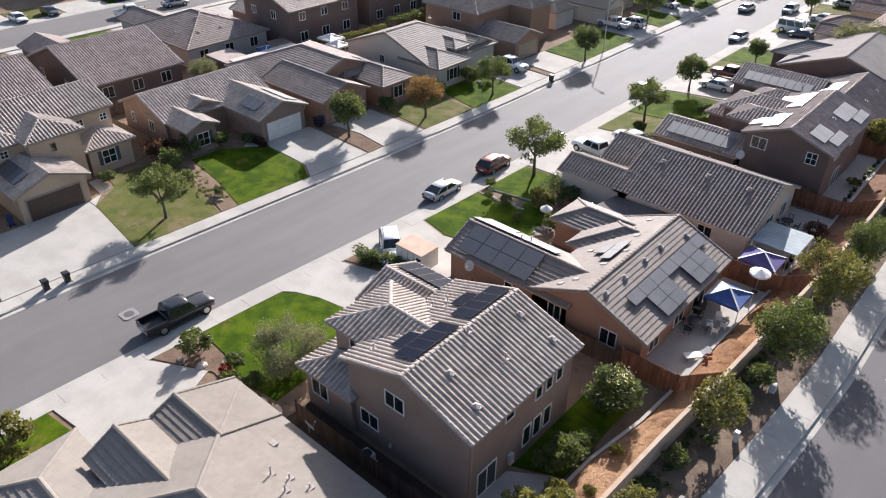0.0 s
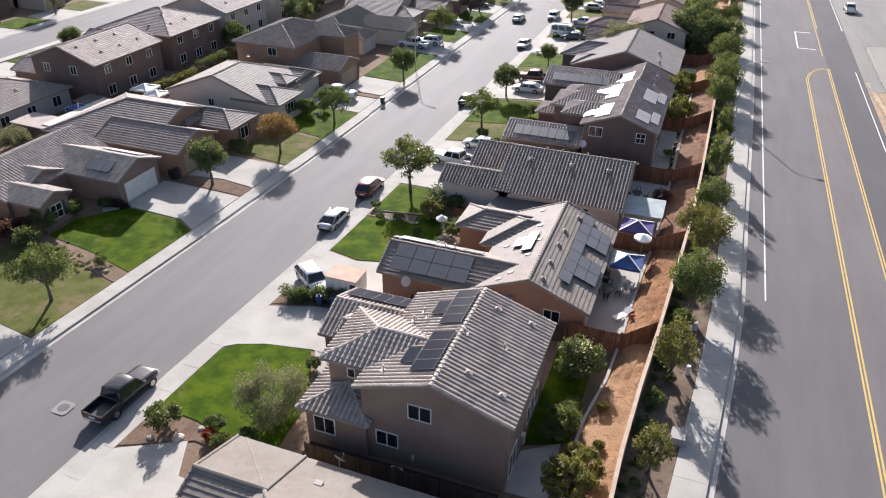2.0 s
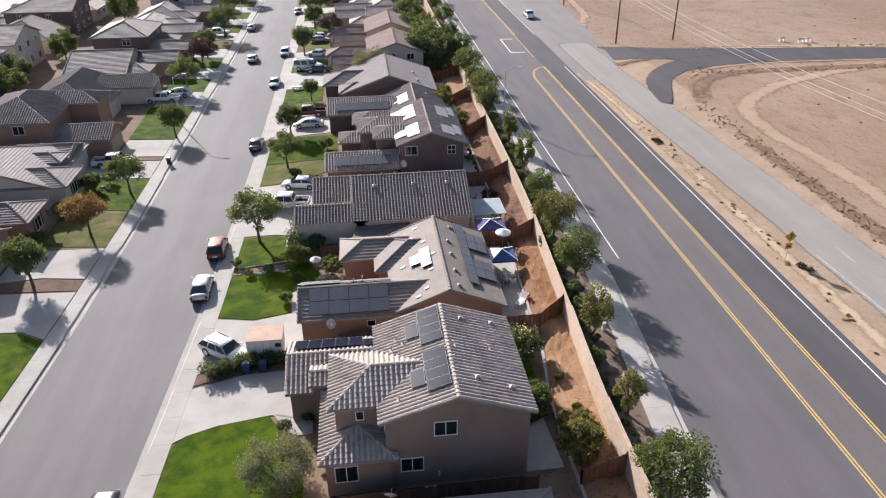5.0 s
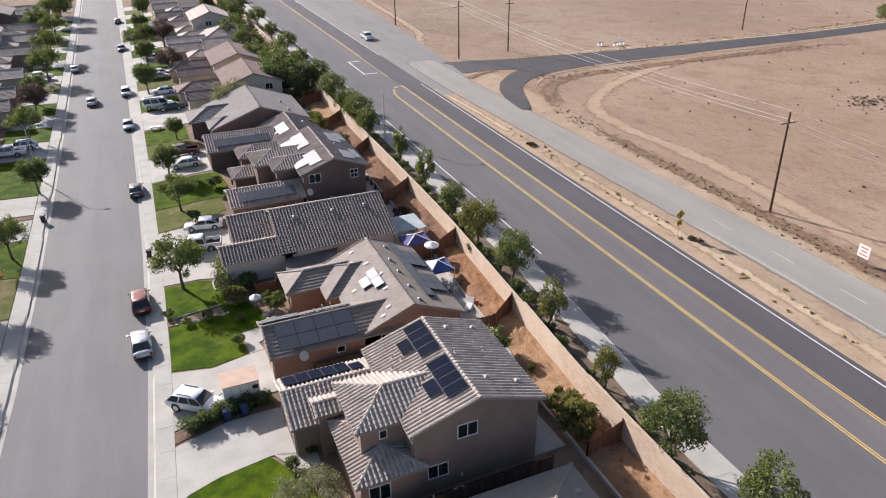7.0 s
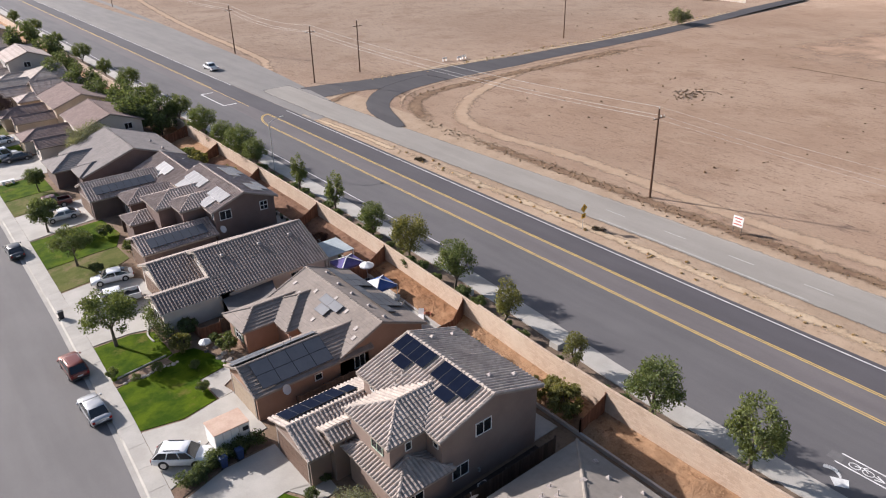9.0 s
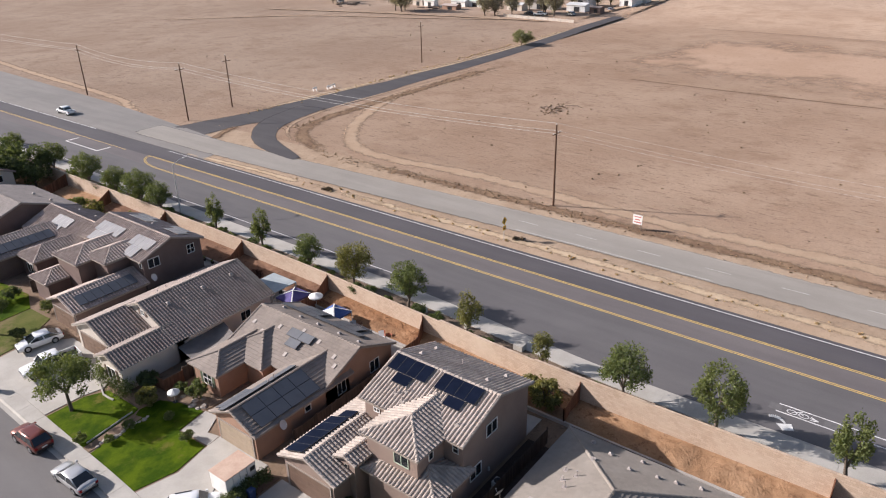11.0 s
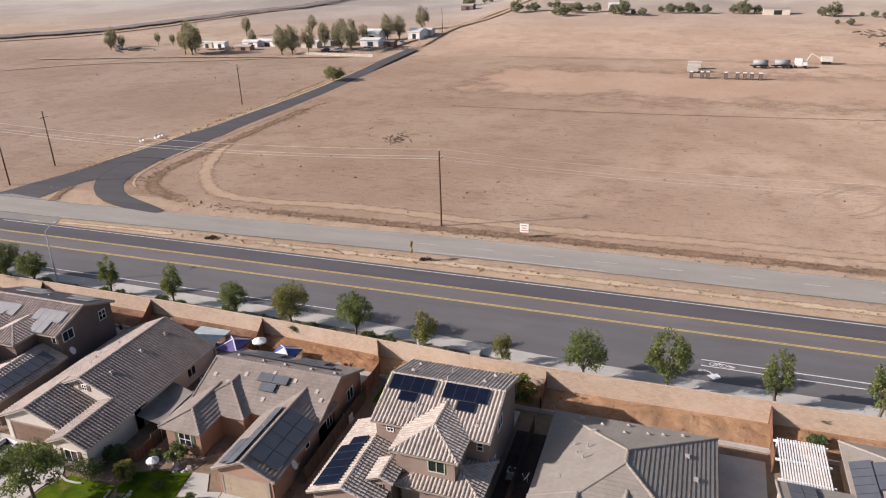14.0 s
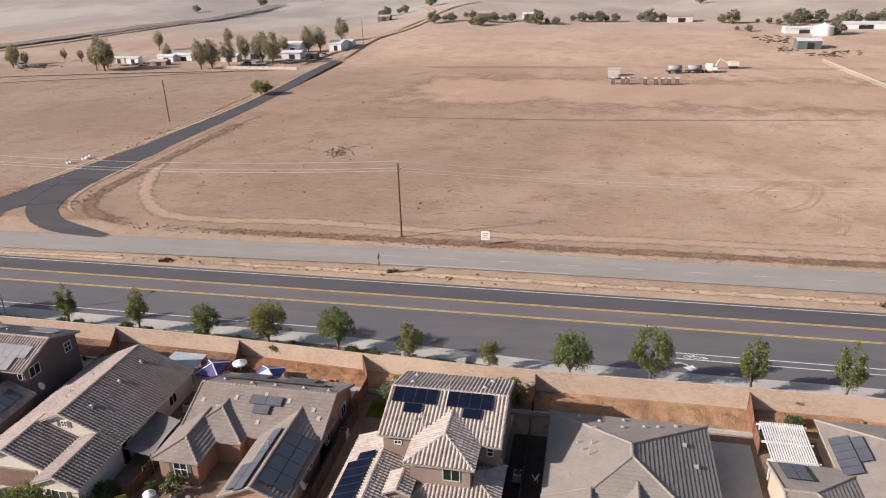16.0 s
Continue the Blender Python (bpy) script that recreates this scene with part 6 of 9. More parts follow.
drive([E_(121), E_(132), (-32.8, 132), (-32.8, 121)])
for i in range(8):
    y = 133 + i * 16.5
    lawn([E_(y), E_(y + 8), (-34, y + 8), (-34, y)], i % 3 == 1)
    drive([E_(y + 8.4), E_(y + 16), (-33.2, y + 16), (-33.2, y + 8.4)])
drive([W_(12.8), W_(24.2), (-68.2, 25.2), (-69.7, 25.2), (-69.7, 18.8), (-69.7, 14.5)])
drive([(-68.4, 25.3), (-69.6, 25.3), (-70.8, 28.2), (-73.6, 28.6), (-73.6, 27.2), (-70.2, 26.8)], "concrete path to a front door")
lawn([W_(24.25), W_(33.0), (-66, 34.6), (-72.5, 35.4), (-73.4, 29.2), (-70.7, 28.5), (-68.3, 25.35)], True, "patchy olive lawn under a small tree")
bed([W_(33.3), W_(35.0), (-64, 36.2), (-73, 37.2), (-72.6, 35.8), (-66, 34.9)], DIRT_YARD, "bare dusty strip with weeds between two lawns")
lawn([W_(35.2), W_(43.8), (-60.6, 45.2), (-66.8, 45.2), (-68.6, 43.6), (-70.4, 41), (-70.4, 37.4), (-64, 36.5)], label="green lawn with a curved corner")
drive([W_(44.1), W_(52.2), (-67.9, 52.1), (-67.9, 45.6), (-66.6, 45.4), (-60.4, 45.4)])
drive([(-67.4, 45.2), (-69.0, 43.4), (-69.6, 44.2), (-68.1, 45.5)], "concrete path beside a garage")
bed([W_(52.5), W_(54.4), (-62, 54.8), (-66.4, 54.0), (-66.4, 52.5)])
drive([W_(54.8), W_(61.4), (-66.3, 61.0), (-66.3, 54.4), (-62, 55.2)])
lawn([W_(61.8), W_(70.6), (-64.9, 70.8), (-65, 62.2)], True)
lawn([W_(71.0), W_(81.0), (-64.3, 81.0), (-64.3, 72.2)])
drive([W_(81.4), W_(87.6), (-66.6, 87.4), (-66.6, 81.4)])
bed([W_(87.9), W_(89.0), (-63.5, 89.0), (-63.5, 88.0)], DIRT_YARD, "narrow bare strip between two driveways")
drive([W_(89.4), W_(96.2), (-63.6, 96.2), (-63.6, 89.4)])
lawn([W_(96.6), W_(112.5), (-64, 112.5), (-63.7, 96.6)])
drive([W_(113), W_(121.5), (-63.6, 121.5), (-63.6, 113)])
for i in range(8):
    y = 122 + i * 16.5
    lawn([W_(y), W_(y + 8), (-64, y + 8), (-64, y)], i % 3 == 2)
    drive([W_(y + 8.4), W_(y + 16), (-63.2, y + 16), (-63.2, y + 8.4)])
drive([W_(0), W_(10.6), (-68, 11), (-68, 0)])
bed([W_(10.9), W_(12.5), (-68, 14), (-68, 11.3)], MULCH, "narrow bed of low plants between two driveways")
for i in range(9):
    y = 22 + i * 16.8
    drive([(-138.9, y), (-138.9, y + 8), (-146, y + 8), (-146, y)])
    lawn([(-138.9, y + 8.4), (-138.9, y + 16), (-147, y + 16), (-147, y + 8.4)], i % 2 == 1)
    drive([(-123.7, y), (-123.7, y + 8), (-116, y + 8), (-116, y)])
    lawn([(-123.7, y + 8.4), (-123.7, y + 16), (-116, y + 16), (-116, y + 8.4)], i % 2 == 0)
# yards behind the houses
lot("patio", [(-18.0, 22.4), (-15.2, 22.4), (-15.5, 27.6), (-17.9, 26.0)], CONCRETE_OLD, 0.09, "grey concrete patio slab behind a house", "patio")
lot("lawn", [(-17.9, 26.6), (-15.0, 27.9), (-14.9, 37.8), (-17.9, 37.8)], LAWN, 0.05, "shaded back-yard lawn", "lawn")
lot("patio", [(-16.6, 40.2), (bank_x(40.2) - 0.15, 40.2), (bank_x(47) - 0.15, 47), (bank_x(54.9) - 0.15, 54.9), (-16.6, 54.9)], CONCRETE, 0.09, "pale concrete patio slab behind a house", "patio")
lot("patio", [(-16.6, 56), (bank_x(56) - 0.15, 56), (bank_x(71.2) - 0.15, 71.2), (-16.6, 71.2)], CONCRETE, 0.09, "pale concrete patio slab behind a house", "patio")
lot("patio", [(-15.4, 73.6), (bank_x(74) - 0.15, 73.6), (bank_x(88) - 0.15, 88.6), (-15.4, 88.6)], CONCRETE, 0.09, "pale concrete patio slab behind a house", "patio")
lot("patio", [(-15.4, 108), (bank_x(108) - 0.15, 108), (bank_x(118) - 0.15, 119), (-15.4, 119)], CONCRETE_OLD, 0.09, "grey concrete patio slab behind a house", "patio")
lot("patio", [(-27.6, -0.6), (-16.2, -0.8), (-16.2, 3.2), (-27.6, 3.2)], CONCRETE, 0.09, "grey concrete side-yard slab", "patio")


# ---- plants ----
def leaf_mesh(name, blobs, count, size, material, seed):
    """Many small bent leaves strewn through round clumps (x, y, z, r, squash)."""
    r = np.random.RandomState(seed)
    blobs = np.array(blobs, float)
    w = blobs[:, 3] ** 2
    pick = r.choice(len(blobs), count, p=w / w.sum())
    d = r.normal(size=(count, 3))
    d /= np.linalg.norm(d, axis=1)[:, None]
    rad = blobs[pick, 3] * r.uniform(0.25, 1.18, count) ** 0.8
    c = blobs[pick, :3] + d * rad[:, None] * np.stack([np.ones(count), np.ones(count), blobs[pick, 4]], 1)
    a = r.normal(size=(count, 3)) + d * 0.4
    a /= np.linalg.norm(a, axis=1)[:, None]
    b = np.cross(a, r.normal(size=(count, 3)))
    b /= np.linalg.norm(b, axis=1)[:, None]
    s = size * r.uniform(0.6, 1.4, count)[:, None]
    n = np.cross(a, b)
    v = np.stack([c - a * s, c + b * s * 0.5 + n * s * 0.15, c + a * s, c - b * s * 0.5 + n * s * 0.15], 1).reshape(-1, 3)
    i = np.arange(count) * 4
    f = np.concatenate([np.stack([i, i + 1, i + 2], 1), np.stack([i, i + 2, i + 3], 1)])
    me = bpy.data.meshes.new(name)
    me.from_pydata(v.tolist(), [], f.tolist())
    me.materials.append(material)
    return me


def make_tree(name, label, h, r, material, seed, leaves=2600, size=0.16, trunk=0.45, squash=0.8, fork=5, spread=1.0, lean=0.0, cat="tree", group="street trees"):
    """A tree at the origin: tapered trunk, forking limbs, a crown of leafy clumps with gaps."""
    rng = random.Random(seed)
    t = thing(name, (0, 0, 0), label, cat, group)
    base = h * trunk
    g = Geo()
    fat = 0.03 * h + 0.02
    knee = Vector((rng.uniform(-0.1, 0.1) + lean * 0.5, rng.uniform(-0.1, 0.1), base * 0.55))
    head = Vector((rng.uniform(-0.15, 0.15) + lean, rng.uniform(-0.15, 0.15), base))
    g.tube((0, 0, -0.1), knee, fat, fat * 0.75, 8, False).tube(knee, head, fat * 0.75, fat * 0.6, 8, False)
    blobs = []
    for i in range(fork):
        a = 6.283 * (i + rng.random() * 0.6) / fork
        tip = head + Vector((math.cos(a) * r * 0.6 * spread, math.sin(a) * r * 0.6 * spread, (h - base) * rng.uniform(0.35, 0.75)))
        mid = head.lerp(tip, 0.5) + Vector((0, 0, 0.12))
        g.tube(head, mid, fat * 0.5, fat * 0.32, 6, False).tube(mid, tip, fat * 0.32, fat * 0.1, 6, False)
        for j in range(2):
            a2 = a + rng.uniform(-0.9, 0.9)
            e = mid + Vector((math.cos(a2), math.sin(a2), rng.uniform(0.2, 1))) * r * 0.5
            g.tube(mid, e, fat * 0.22, fat * 0.06, 5, False)
            blobs.append((e.x, e.y, e.z, r * rng.uniform(0.20, 0.36), squash))
        blobs.append((tip.x, tip.y, tip.z, r * rng.uniform(0.24, 0.40), squash))
    cz = (base + h) / 2
    lobes = [rng.uniform(0.62, 1.12) for _ in range(7)]
    for i in range(int(16 + r * 4)):
        a, q = rng.uniform(0, 6.283), rng.uniform(0.2, 0.8) ** 0.7
        z = rng.uniform(-0.85, 0.85)
        k = math.sqrt(max(0.0, 1 - z * z))
        q *= 1.15 * lobes[int(a * 7 / 6.284)]
        blobs.append((head.x + math.cos(a) * q * r * k, head.y + math.sin(a) * q * r * k, cz + z * (h - base) * 0.5 * lobes[(i * 3) % 7], r * rng.uniform(0.14, 0.32), squash))
    blobs.append((head.x + rng.uniform(-0.3, 0.3) * r, head.y, h - r * 0.28, r * 0.28, squash))
    g.ob("trunk", BARK, t, smooth=True)
    c = new("crown", leaf_mesh("crown", blobs, leaves, size, material, seed))
    c.parent = t
    return t


def place(proto, x, y, s=1.0, turn=0.0, z=None, label=""):
    m = copy_thing(proto, pose(x, y, ground_z(x, y) + 0.03 if z is None else z, 0, 0, turn) @ Matrix.Scale(s, 4))
    if label:
        m["label"] = label
    return m


def stash(proto, x, y, s=1.0, turn=0.0):
    """Puts the first of a kind at its own place."""
    proto.matrix_basis = pose(x, y, ground_z(x, y) + 0.03, 0, 0, turn) @ Matrix.Scale(s, 4)
    return proto


# trees on the front lawns
oak = stash(make_tree("street_tree", "open-crowned green street tree with a forked trunk", 6.0, 2.7, LEAF, 3, 5600, 0.125, 0.34), -40.3, 60.6, 1.05, 40)
place(oak, -61.5, 28.9, 0.86, 200, label="olive-green young tree on a patchy lawn")
place(oak, -58.4, 76.4, 0.85, 100)
place(oak, -38.6, 82.1, 0.84, 10, label="green tree on a dry front lawn")
ball = stash(make_tree("street_tree", "dense round-crowned dark green street tree", 5.6, 2.35, LEAF_DARK, 8, 5600, 0.13, 0.34, 0.95, 6, 0.8), -62.3, 53.6, 1.0, 0)
place(ball, -56.7, 97.2, 1.0, 60)
place(ball, -39.0, 95.6, 0.95, 130)
place(ball, -36.5, 112.8, 0.7, 30)
stash(make_tree("street_tree", "rust-coloured autumn street tree", 5.5, 2.5, LEAF_RUST, 12, 6000, 0.115, 0.36), -59.8, 64.4, 1.0, 0)
plum = stash(make_tree("street_tree", "dark purple-leaved street tree", 6.2, 2.9, foliage("leaf_plum", (0.085, 0.055, 0.062), (0.120, 0.080, 0.086), 0.3), 14, 5200, 0.14, 0.3, 0.95, 6, 0.9), -59.5, 139, 1.0, 0)
for x, y, s in ((-33.6, 158.6, 1.0), (-33.0, 190.5, 1.1)):
    place(plum, x, y, s, y * 3)
for i, (x, y, s) in enumerate(((-39.3, 145.5, 1.15), (-40.0, 187, 1.0), (-38, 172, 1.1), (-59.5, 122, 1.0), (-60, 147, 1.1), (-59, 166, 1.2), (-37, 190, 1.2), (-59.5, 188, 1.2),
                               (-37.5, 210, 1.1), (-59.3, 212, 1.2), (-36, 235, 1.3), (-60, 240, 1.5), (-116, 88, 0.9), (-117, 121, 1.0), (-143, 75, 1.0), (-142, 110, 1.1), (-119, 60, 0.7))):
    place((ball, oak)[i % 2], x, y, s, i * 53)

# small shrubs and bushes
olive_bush = stash(make_tree("olive_bush", "feathery grey-green bush on a front lawn", 3.3, 2.1, LEAF_SAGE, 21, 12000, 0.062, 0.06, 0.9, 9, 1.0, cat="bush", group="bushes"), -35.1, 23.4, 1.22)
shrub = stash(make_tree("shrub", "leafy green garden shrub", 1.6, 0.95, LEAF, 23, 1300, 0.10, 0.12, 0.8, 6, 1.0, cat="shrub", group="shrubs"), -42.2, 20.0, 1.3)
dark = stash(make_tree("shrub", "dense dark green garden shrub", 1.3, 0.85, LEAF_DARK, 24, 1500, 0.09, 0.1, 0.85, 6, 1.0, cat="shrub", group="shrubs"), -33.6, 57.2, 1.3)
red = stash(make_tree("red_shrub", "small red-leaved shrub in a bed", 0.9, 0.5, LEAF_RED, 25, 500, 0.08, 0.1, 0.8, 5, 1.0, cat="shrub", group="shrubs"), -38.3, 19.9, 1.1)
gold = stash(make_tree("shrub", "yellow-green loose garden shrub", 3.0, 1.35, LEAF_GOLD, 26, 2400, 0.13, 0.12, 0.9, 7, 0.9, cat="shrub", group="shrubs"), -14.0, 22.6, 1.15)
place(gold, -13.3, 24.6, 0.75, 80)
place(gold, -14.1, 25.9, 0.5, 20)
purple = stash(make_tree("purple_shrub", "purple-leaved shrub beside a house", 2.2, 1.3, LEAF_PURPLE, 27, 1500, 0.11, 0.14, 0.85, 6, 1.0, cat="shrub", group="shrubs"), -73.6, 35.2, 1.2)
place(purple, -73.0, 36.3, 0.8, 60)
place(purple, -13.0, 66.4, 0.7)
flower = stash(make_tree("oleander", "white-flowering oleander by the back fence", 3.3, 1.9, LEAF_DARK, 28, 3600, 0.13, 0.1, 0.8, 7, 1.0, cat="bush", group="bushes"), -15.8, 35.0)
fl = new("blossom", leaf_mesh("blossom", [(0.3, 0.2, 2.6, 1.1, 0.6), (-0.7, 0.5, 2.2, 0.9, 0.7), (0.8, -0.7, 1.9, 0.8, 0.7), (0, 0.9, 2.3, 0.8, 0.7)], 220, 0.10, PETAL, 5))
fl.parent = flower
for x, y, s, k in ((-15.4, 30.2, 0.8, 1), (-15.3, 31.3, 0.6, 1), (-15.9, 28.6, 1.0, 0), (-16.3, 27.8, 0.8, 0), (-13.4, 31.2, 0.28, 3), (-13.0, 27.4, 0.25, 3), (-35.6, 51.0, 0.5, 1), (-35.45, 54.7, 0.65, 3), (-32.2, 54.2, 0.6, 1),
                   (-32.0, 51.6, 0.9, 0), (-35.0, 55.8, 0.6, 0), (-36.5, 47.2, 0.6, 1), (-38.6, 20.8, 0.7, 1), (-36.9, 19.6, 0.6, 0), (-35.4, 19.9, 0.8, 1), (-37.4, 78.4, 0.8, 1),
                   (-33.2, 88.4, 1.0, 1), (-32.4, 81.0, 0.9, 0), (-33.5, 30.0, 0.5, 1), (-35.1, 29.0, 0.55, 1), (-70.2, 35.4, 1.1, 0), (-71.6, 38.8, 1.2, 0), (-71.0, 41.6, 1.0, 1), (-69.2, 44.4, 0.7, 1), (-64.6, 70.0, 1.1, 1),
                   (-63.5, 71.2, 0.9, 0), (-64.6, 62.6, 1.0, 1), (-63.8, 77.5, 1.3, 1), (-62.0, 79.8, 0.8, 0), (-66.0, 33.8, 0.8, 0), (-61.5, 35.2, 0.5, 0), (-72.2, 28.8, 0.8, 1), (-38.4, 53.2, 0.5, 0), (-40.6, 53.0, 0.4, 0),
                   (-42.2, 55.2, 0.5, 0), (-35.5, 5.0, 0.9, 0), (-14.2, 91, 1.2, 3), (-13.4, 94, 1.0, 3), (-13.8, 97, 1.3, 0), (-15, 102, 1.2, 3), (-14, 109, 1.4, 0), (-13.6, 80, 0.5, 0), (-10.6, -6, 0.6, 0), (-13.4, -5, 0.8, 1), (-13.6, -9.5, 0.6, 1)):
    place((shrub, dark, red, gold)[k], x, y, s, (x * 37 + y * 11) % 360)
place(gold, -41.9, 6.6, 1.05, 50, label="olive-green round bush beside a driveway")
place(olive_bush, -25.4, 122.9, 1.55, 20, label="feathery olive-green tree between two houses")
place(olive_bush, -91.0, 52.5, 0.8, 90, label="pale green bush in a back yard")


def hedge(pts, w, h, label, material=LEAF_DARK, seed=1):
    t = thing("hedge", (pts[0][0], pts[0][1], ground_z(*pts[0])), label, "hedge", "hedges")
    rng = random.Random(seed)
    blobs, g = [], Geo()
    for i in range(len(pts) - 1):
        a, b = Vector((*pts[i], 0)), Vector((*pts[i + 1], 0))
        for j in range(int((b - a).length / 0.45) + 1):
            p = a + (b - a).normalized() * j * 0.45
            z = ground_z(p.x, p.y)
            for k in range(2):
                blobs.append((p.x - pts[0][0] + rng.uniform(-0.25, 0.25) * w, p.y - pts[0][1] + rng.uniform(-0.25, 0.25) * w, z - ground_z(*pts[0]) + h * (0.3 + 0.42 * k), w * rng.uniform(0.34, 0.46), 0.9))
            if j % 2 == 0:
                g.tube((p.x, p.y, z - 0.05), (p.x + rng.uniform(-0.1, 0.1), p.y, z + h * 0.5), 0.03, 0.015, 5)
    g.ob("stems", BARK, t, kind="stuff")
    c = new("foliage", leaf_mesh("foliage", blobs, 1000 * len(blobs) // 4, 0.10, material, seed))
    c.parent = t
    return t


edging = ribbon("garden_edging", [(-36.3, 64.0), (-36.5, 62.1), (-37.2, 60.2), (-37.1, 58.5)], 0.16, CONCRETE, 0.16, "pale curved concrete edging round a shrub bed", edge=False)
sol = edging.modifiers.new("depth", "SOLIDIFY")
sol.thickness, sol.offset = 0.2, -1
for i in range(9):
    x = -42.6 + i * 0.62
    lg = thing("edging_log", (x, 54.7 + 0.05 * i, ground_z(x, 54.8)), "weathered timber edging between two lawns", "edging", "timber edging")
    z = ground_z(x, 54.8) + 0.12
    Geo().tube((x, 54.66 + 0.06 * i, z), (x + 0.58, 54.72 + 0.06 * i, z + 0.02), 0.09, 0.085, 7).ob("log", CONCRETE_OLD, lg)
bed([(-42.5, 54.5), (-37.2, 54.9), (-36.9, 53.7), (-40, 53.4), (-42.5, 53.5)], DIRT_YARD, "bare earth strip with brush between two lawns")
for k, (x, y) in enumerate(((-35.7, 62.0), (-35.8, 58.2))):
    hedge([(x, y), (x - 0.1, y + 0.9)], 2.5, 1.9, "dense clipped dome-shaped dark shrub under a window", LEAF_DARK, 11 + k)
hedge([(-42.0, 36.5), (-38.5, 37.3), (-35.4, 37.6)], 1.5, 1.25, "clipped dark green hedge between two driveways", seed=2)
hedge([(-90, 70.5), (-88.2, 78), (-88, 86)], 1.8, 1.8, "tall yellow-green hedge along a back fence", LEAF_GOLD, 3)
hedge([(-89, 88), (-88.6, 100)], 2.0, 2.2, "tall dark hedge along a back fence", LEAF_DARK, 4)
hedge([(-67.4, 45.0), (-69.2, 44.9)], 0.9, 0.8, "low dark purple hedge under a garage wall", LEAF_PURPLE, 6)
hedge([W_(11.4), (-67, 12.6)], 0.7, 0.35, "row of low plants between two driveways", LEAF_OLIVE, 7)

# parkway trees along the main road
park = stash(make_tree("parkway_tree", "young round-crowned tree in the parkway strip", 6.6, 2.75, LEAF, 31, 5200, 0.13, 0.24, 0.95, 6, 1.0, group="parkway trees"), -10.0, 16.9, 0.90, 30)
stash(make_tree("parkway_tree", "tall loose vase-shaped tree in the parkway strip", 8.0, 2.3, LEAF_PARK, 52, 4600, 0.14, 0.26, 1.25, 5, 1.15, group="parkway trees"), -9.7, 8.5, 0.90, 20)
spire = stash(make_tree("parkway_tree", "tall narrow yellow-green tree in the parkway strip", 6.3, 1.35, LEAF_PARK, 54, 2500, 0.12, 0.2, 1.6, 5, 0.8, group="parkway trees"), -9.6, -1.6, 1.12, 0)
place(spire, -9.6, -10.8, 1.0, 140)
park2 = stash(make_tree("parkway_tree", "bushy green tree in the parkway strip", 7.9, 2.75, LEAF, 33, 5600, 0.14, 0.22, 1.0, 5, 1.1, group="parkway trees"), -8.6, 43.9, 0.80, 0)
stash(make_tree("parkway_tree", "yellowing round tree in the parkway strip", 7.4, 2.75, LEAF_GOLD, 35, 5400, 0.14, 0.22, 1.0, 6, 1.0, group="parkway trees"), -8.4, 52.7, 0.84, 0)
cone = stash(make_tree("parkway_tree", "slim young conical tree in the parkway strip", 4.2, 1.2, LEAF_GOLD, 37, 1900, 0.10, 0.2, 1.4, 5, 1.0, group="parkway trees"), -9.7, 25.6, 1.0, 0)
for pr, x, y, s in ((cone, -9.3, 35.2, 1.28), (park2, -8.0, 61.1, 0.82), (spire, -7.8, 70.5, 0.92), (spire, -7.6, 80.8, 0.85), (park2, -8.4, 93.4, 0.9), (park, -8.2, 99.0, 1.05), (park2, -8.4, 106.0, 0.9), (park, -8.4, 114.4, 1.05),
                    (park, -8.4, 126.5, 1.0), (park2, -8.4, 141, 0.9), (park, -7.8, 158, 1.0), (park2, -7.8, 176, 0.85), (park, -7.8, 196, 1.0), (park2, -7.8, 222, 0.9), (park, -7.8, 250, 1.0), (park2, -7.8, 280, 0.9), (park, -8.6, -21, 0.9)):
    place(pr, x, y, s, (y * 47) % 360)
big = stash(make_tree("yard_tree", "large dark green tree in a back yard", 9.0, 4.2, LEAF_DARK, 41, 4200, 0.27, 0.08, 0.85, 7, 1.0, group="yard trees"), -14.8, 131, 1.0, 0)
for x, y, s in ((-11.9, 126.8, 0.8), (-13.6, 141, 0.95), (-16, 152, 0.8), (-15, 166, 0.9), (-16, 184, 0.9), (-14, 206, 1.0), (-15, 230, 1.1), (-92, 102, 0.6), (-89.6, 121, 0.7), (-90, 150, 0.7), (-88, 190, 0.9), (-92.5, 132, 0.6), (-60, 255, 1.0), (-64, 222, 0.9)):
    place(big, x, y, s, (y * 31) % 360)
for i in range(46):
    y = 14 + i * 2.5 + (i * 7 % 3) * 0.4
    place((dark, shrub, dark)[i % 3], wall_x(y) + 0.75 + 0.4 * (i % 3), y, (0.5 + 0.16 * (i % 4)) * (0.86 if y > 34 else 0.64), i * 77)


# dry tufts along the verges, scattered brush and debris in the field
def tufts(name, spots, material, label, seed, size=0.16):
    blobs = [(x, y, ground_z(x, y) + s * 0.25, s, 0.6) for x, y, s in spots]
    ob = new(name, leaf_mesh(name, blobs, int(sum(40 + 160 * b[3] for b in blobs)), size, material, seed))
    return tagged(ob, label, kind="stuff")


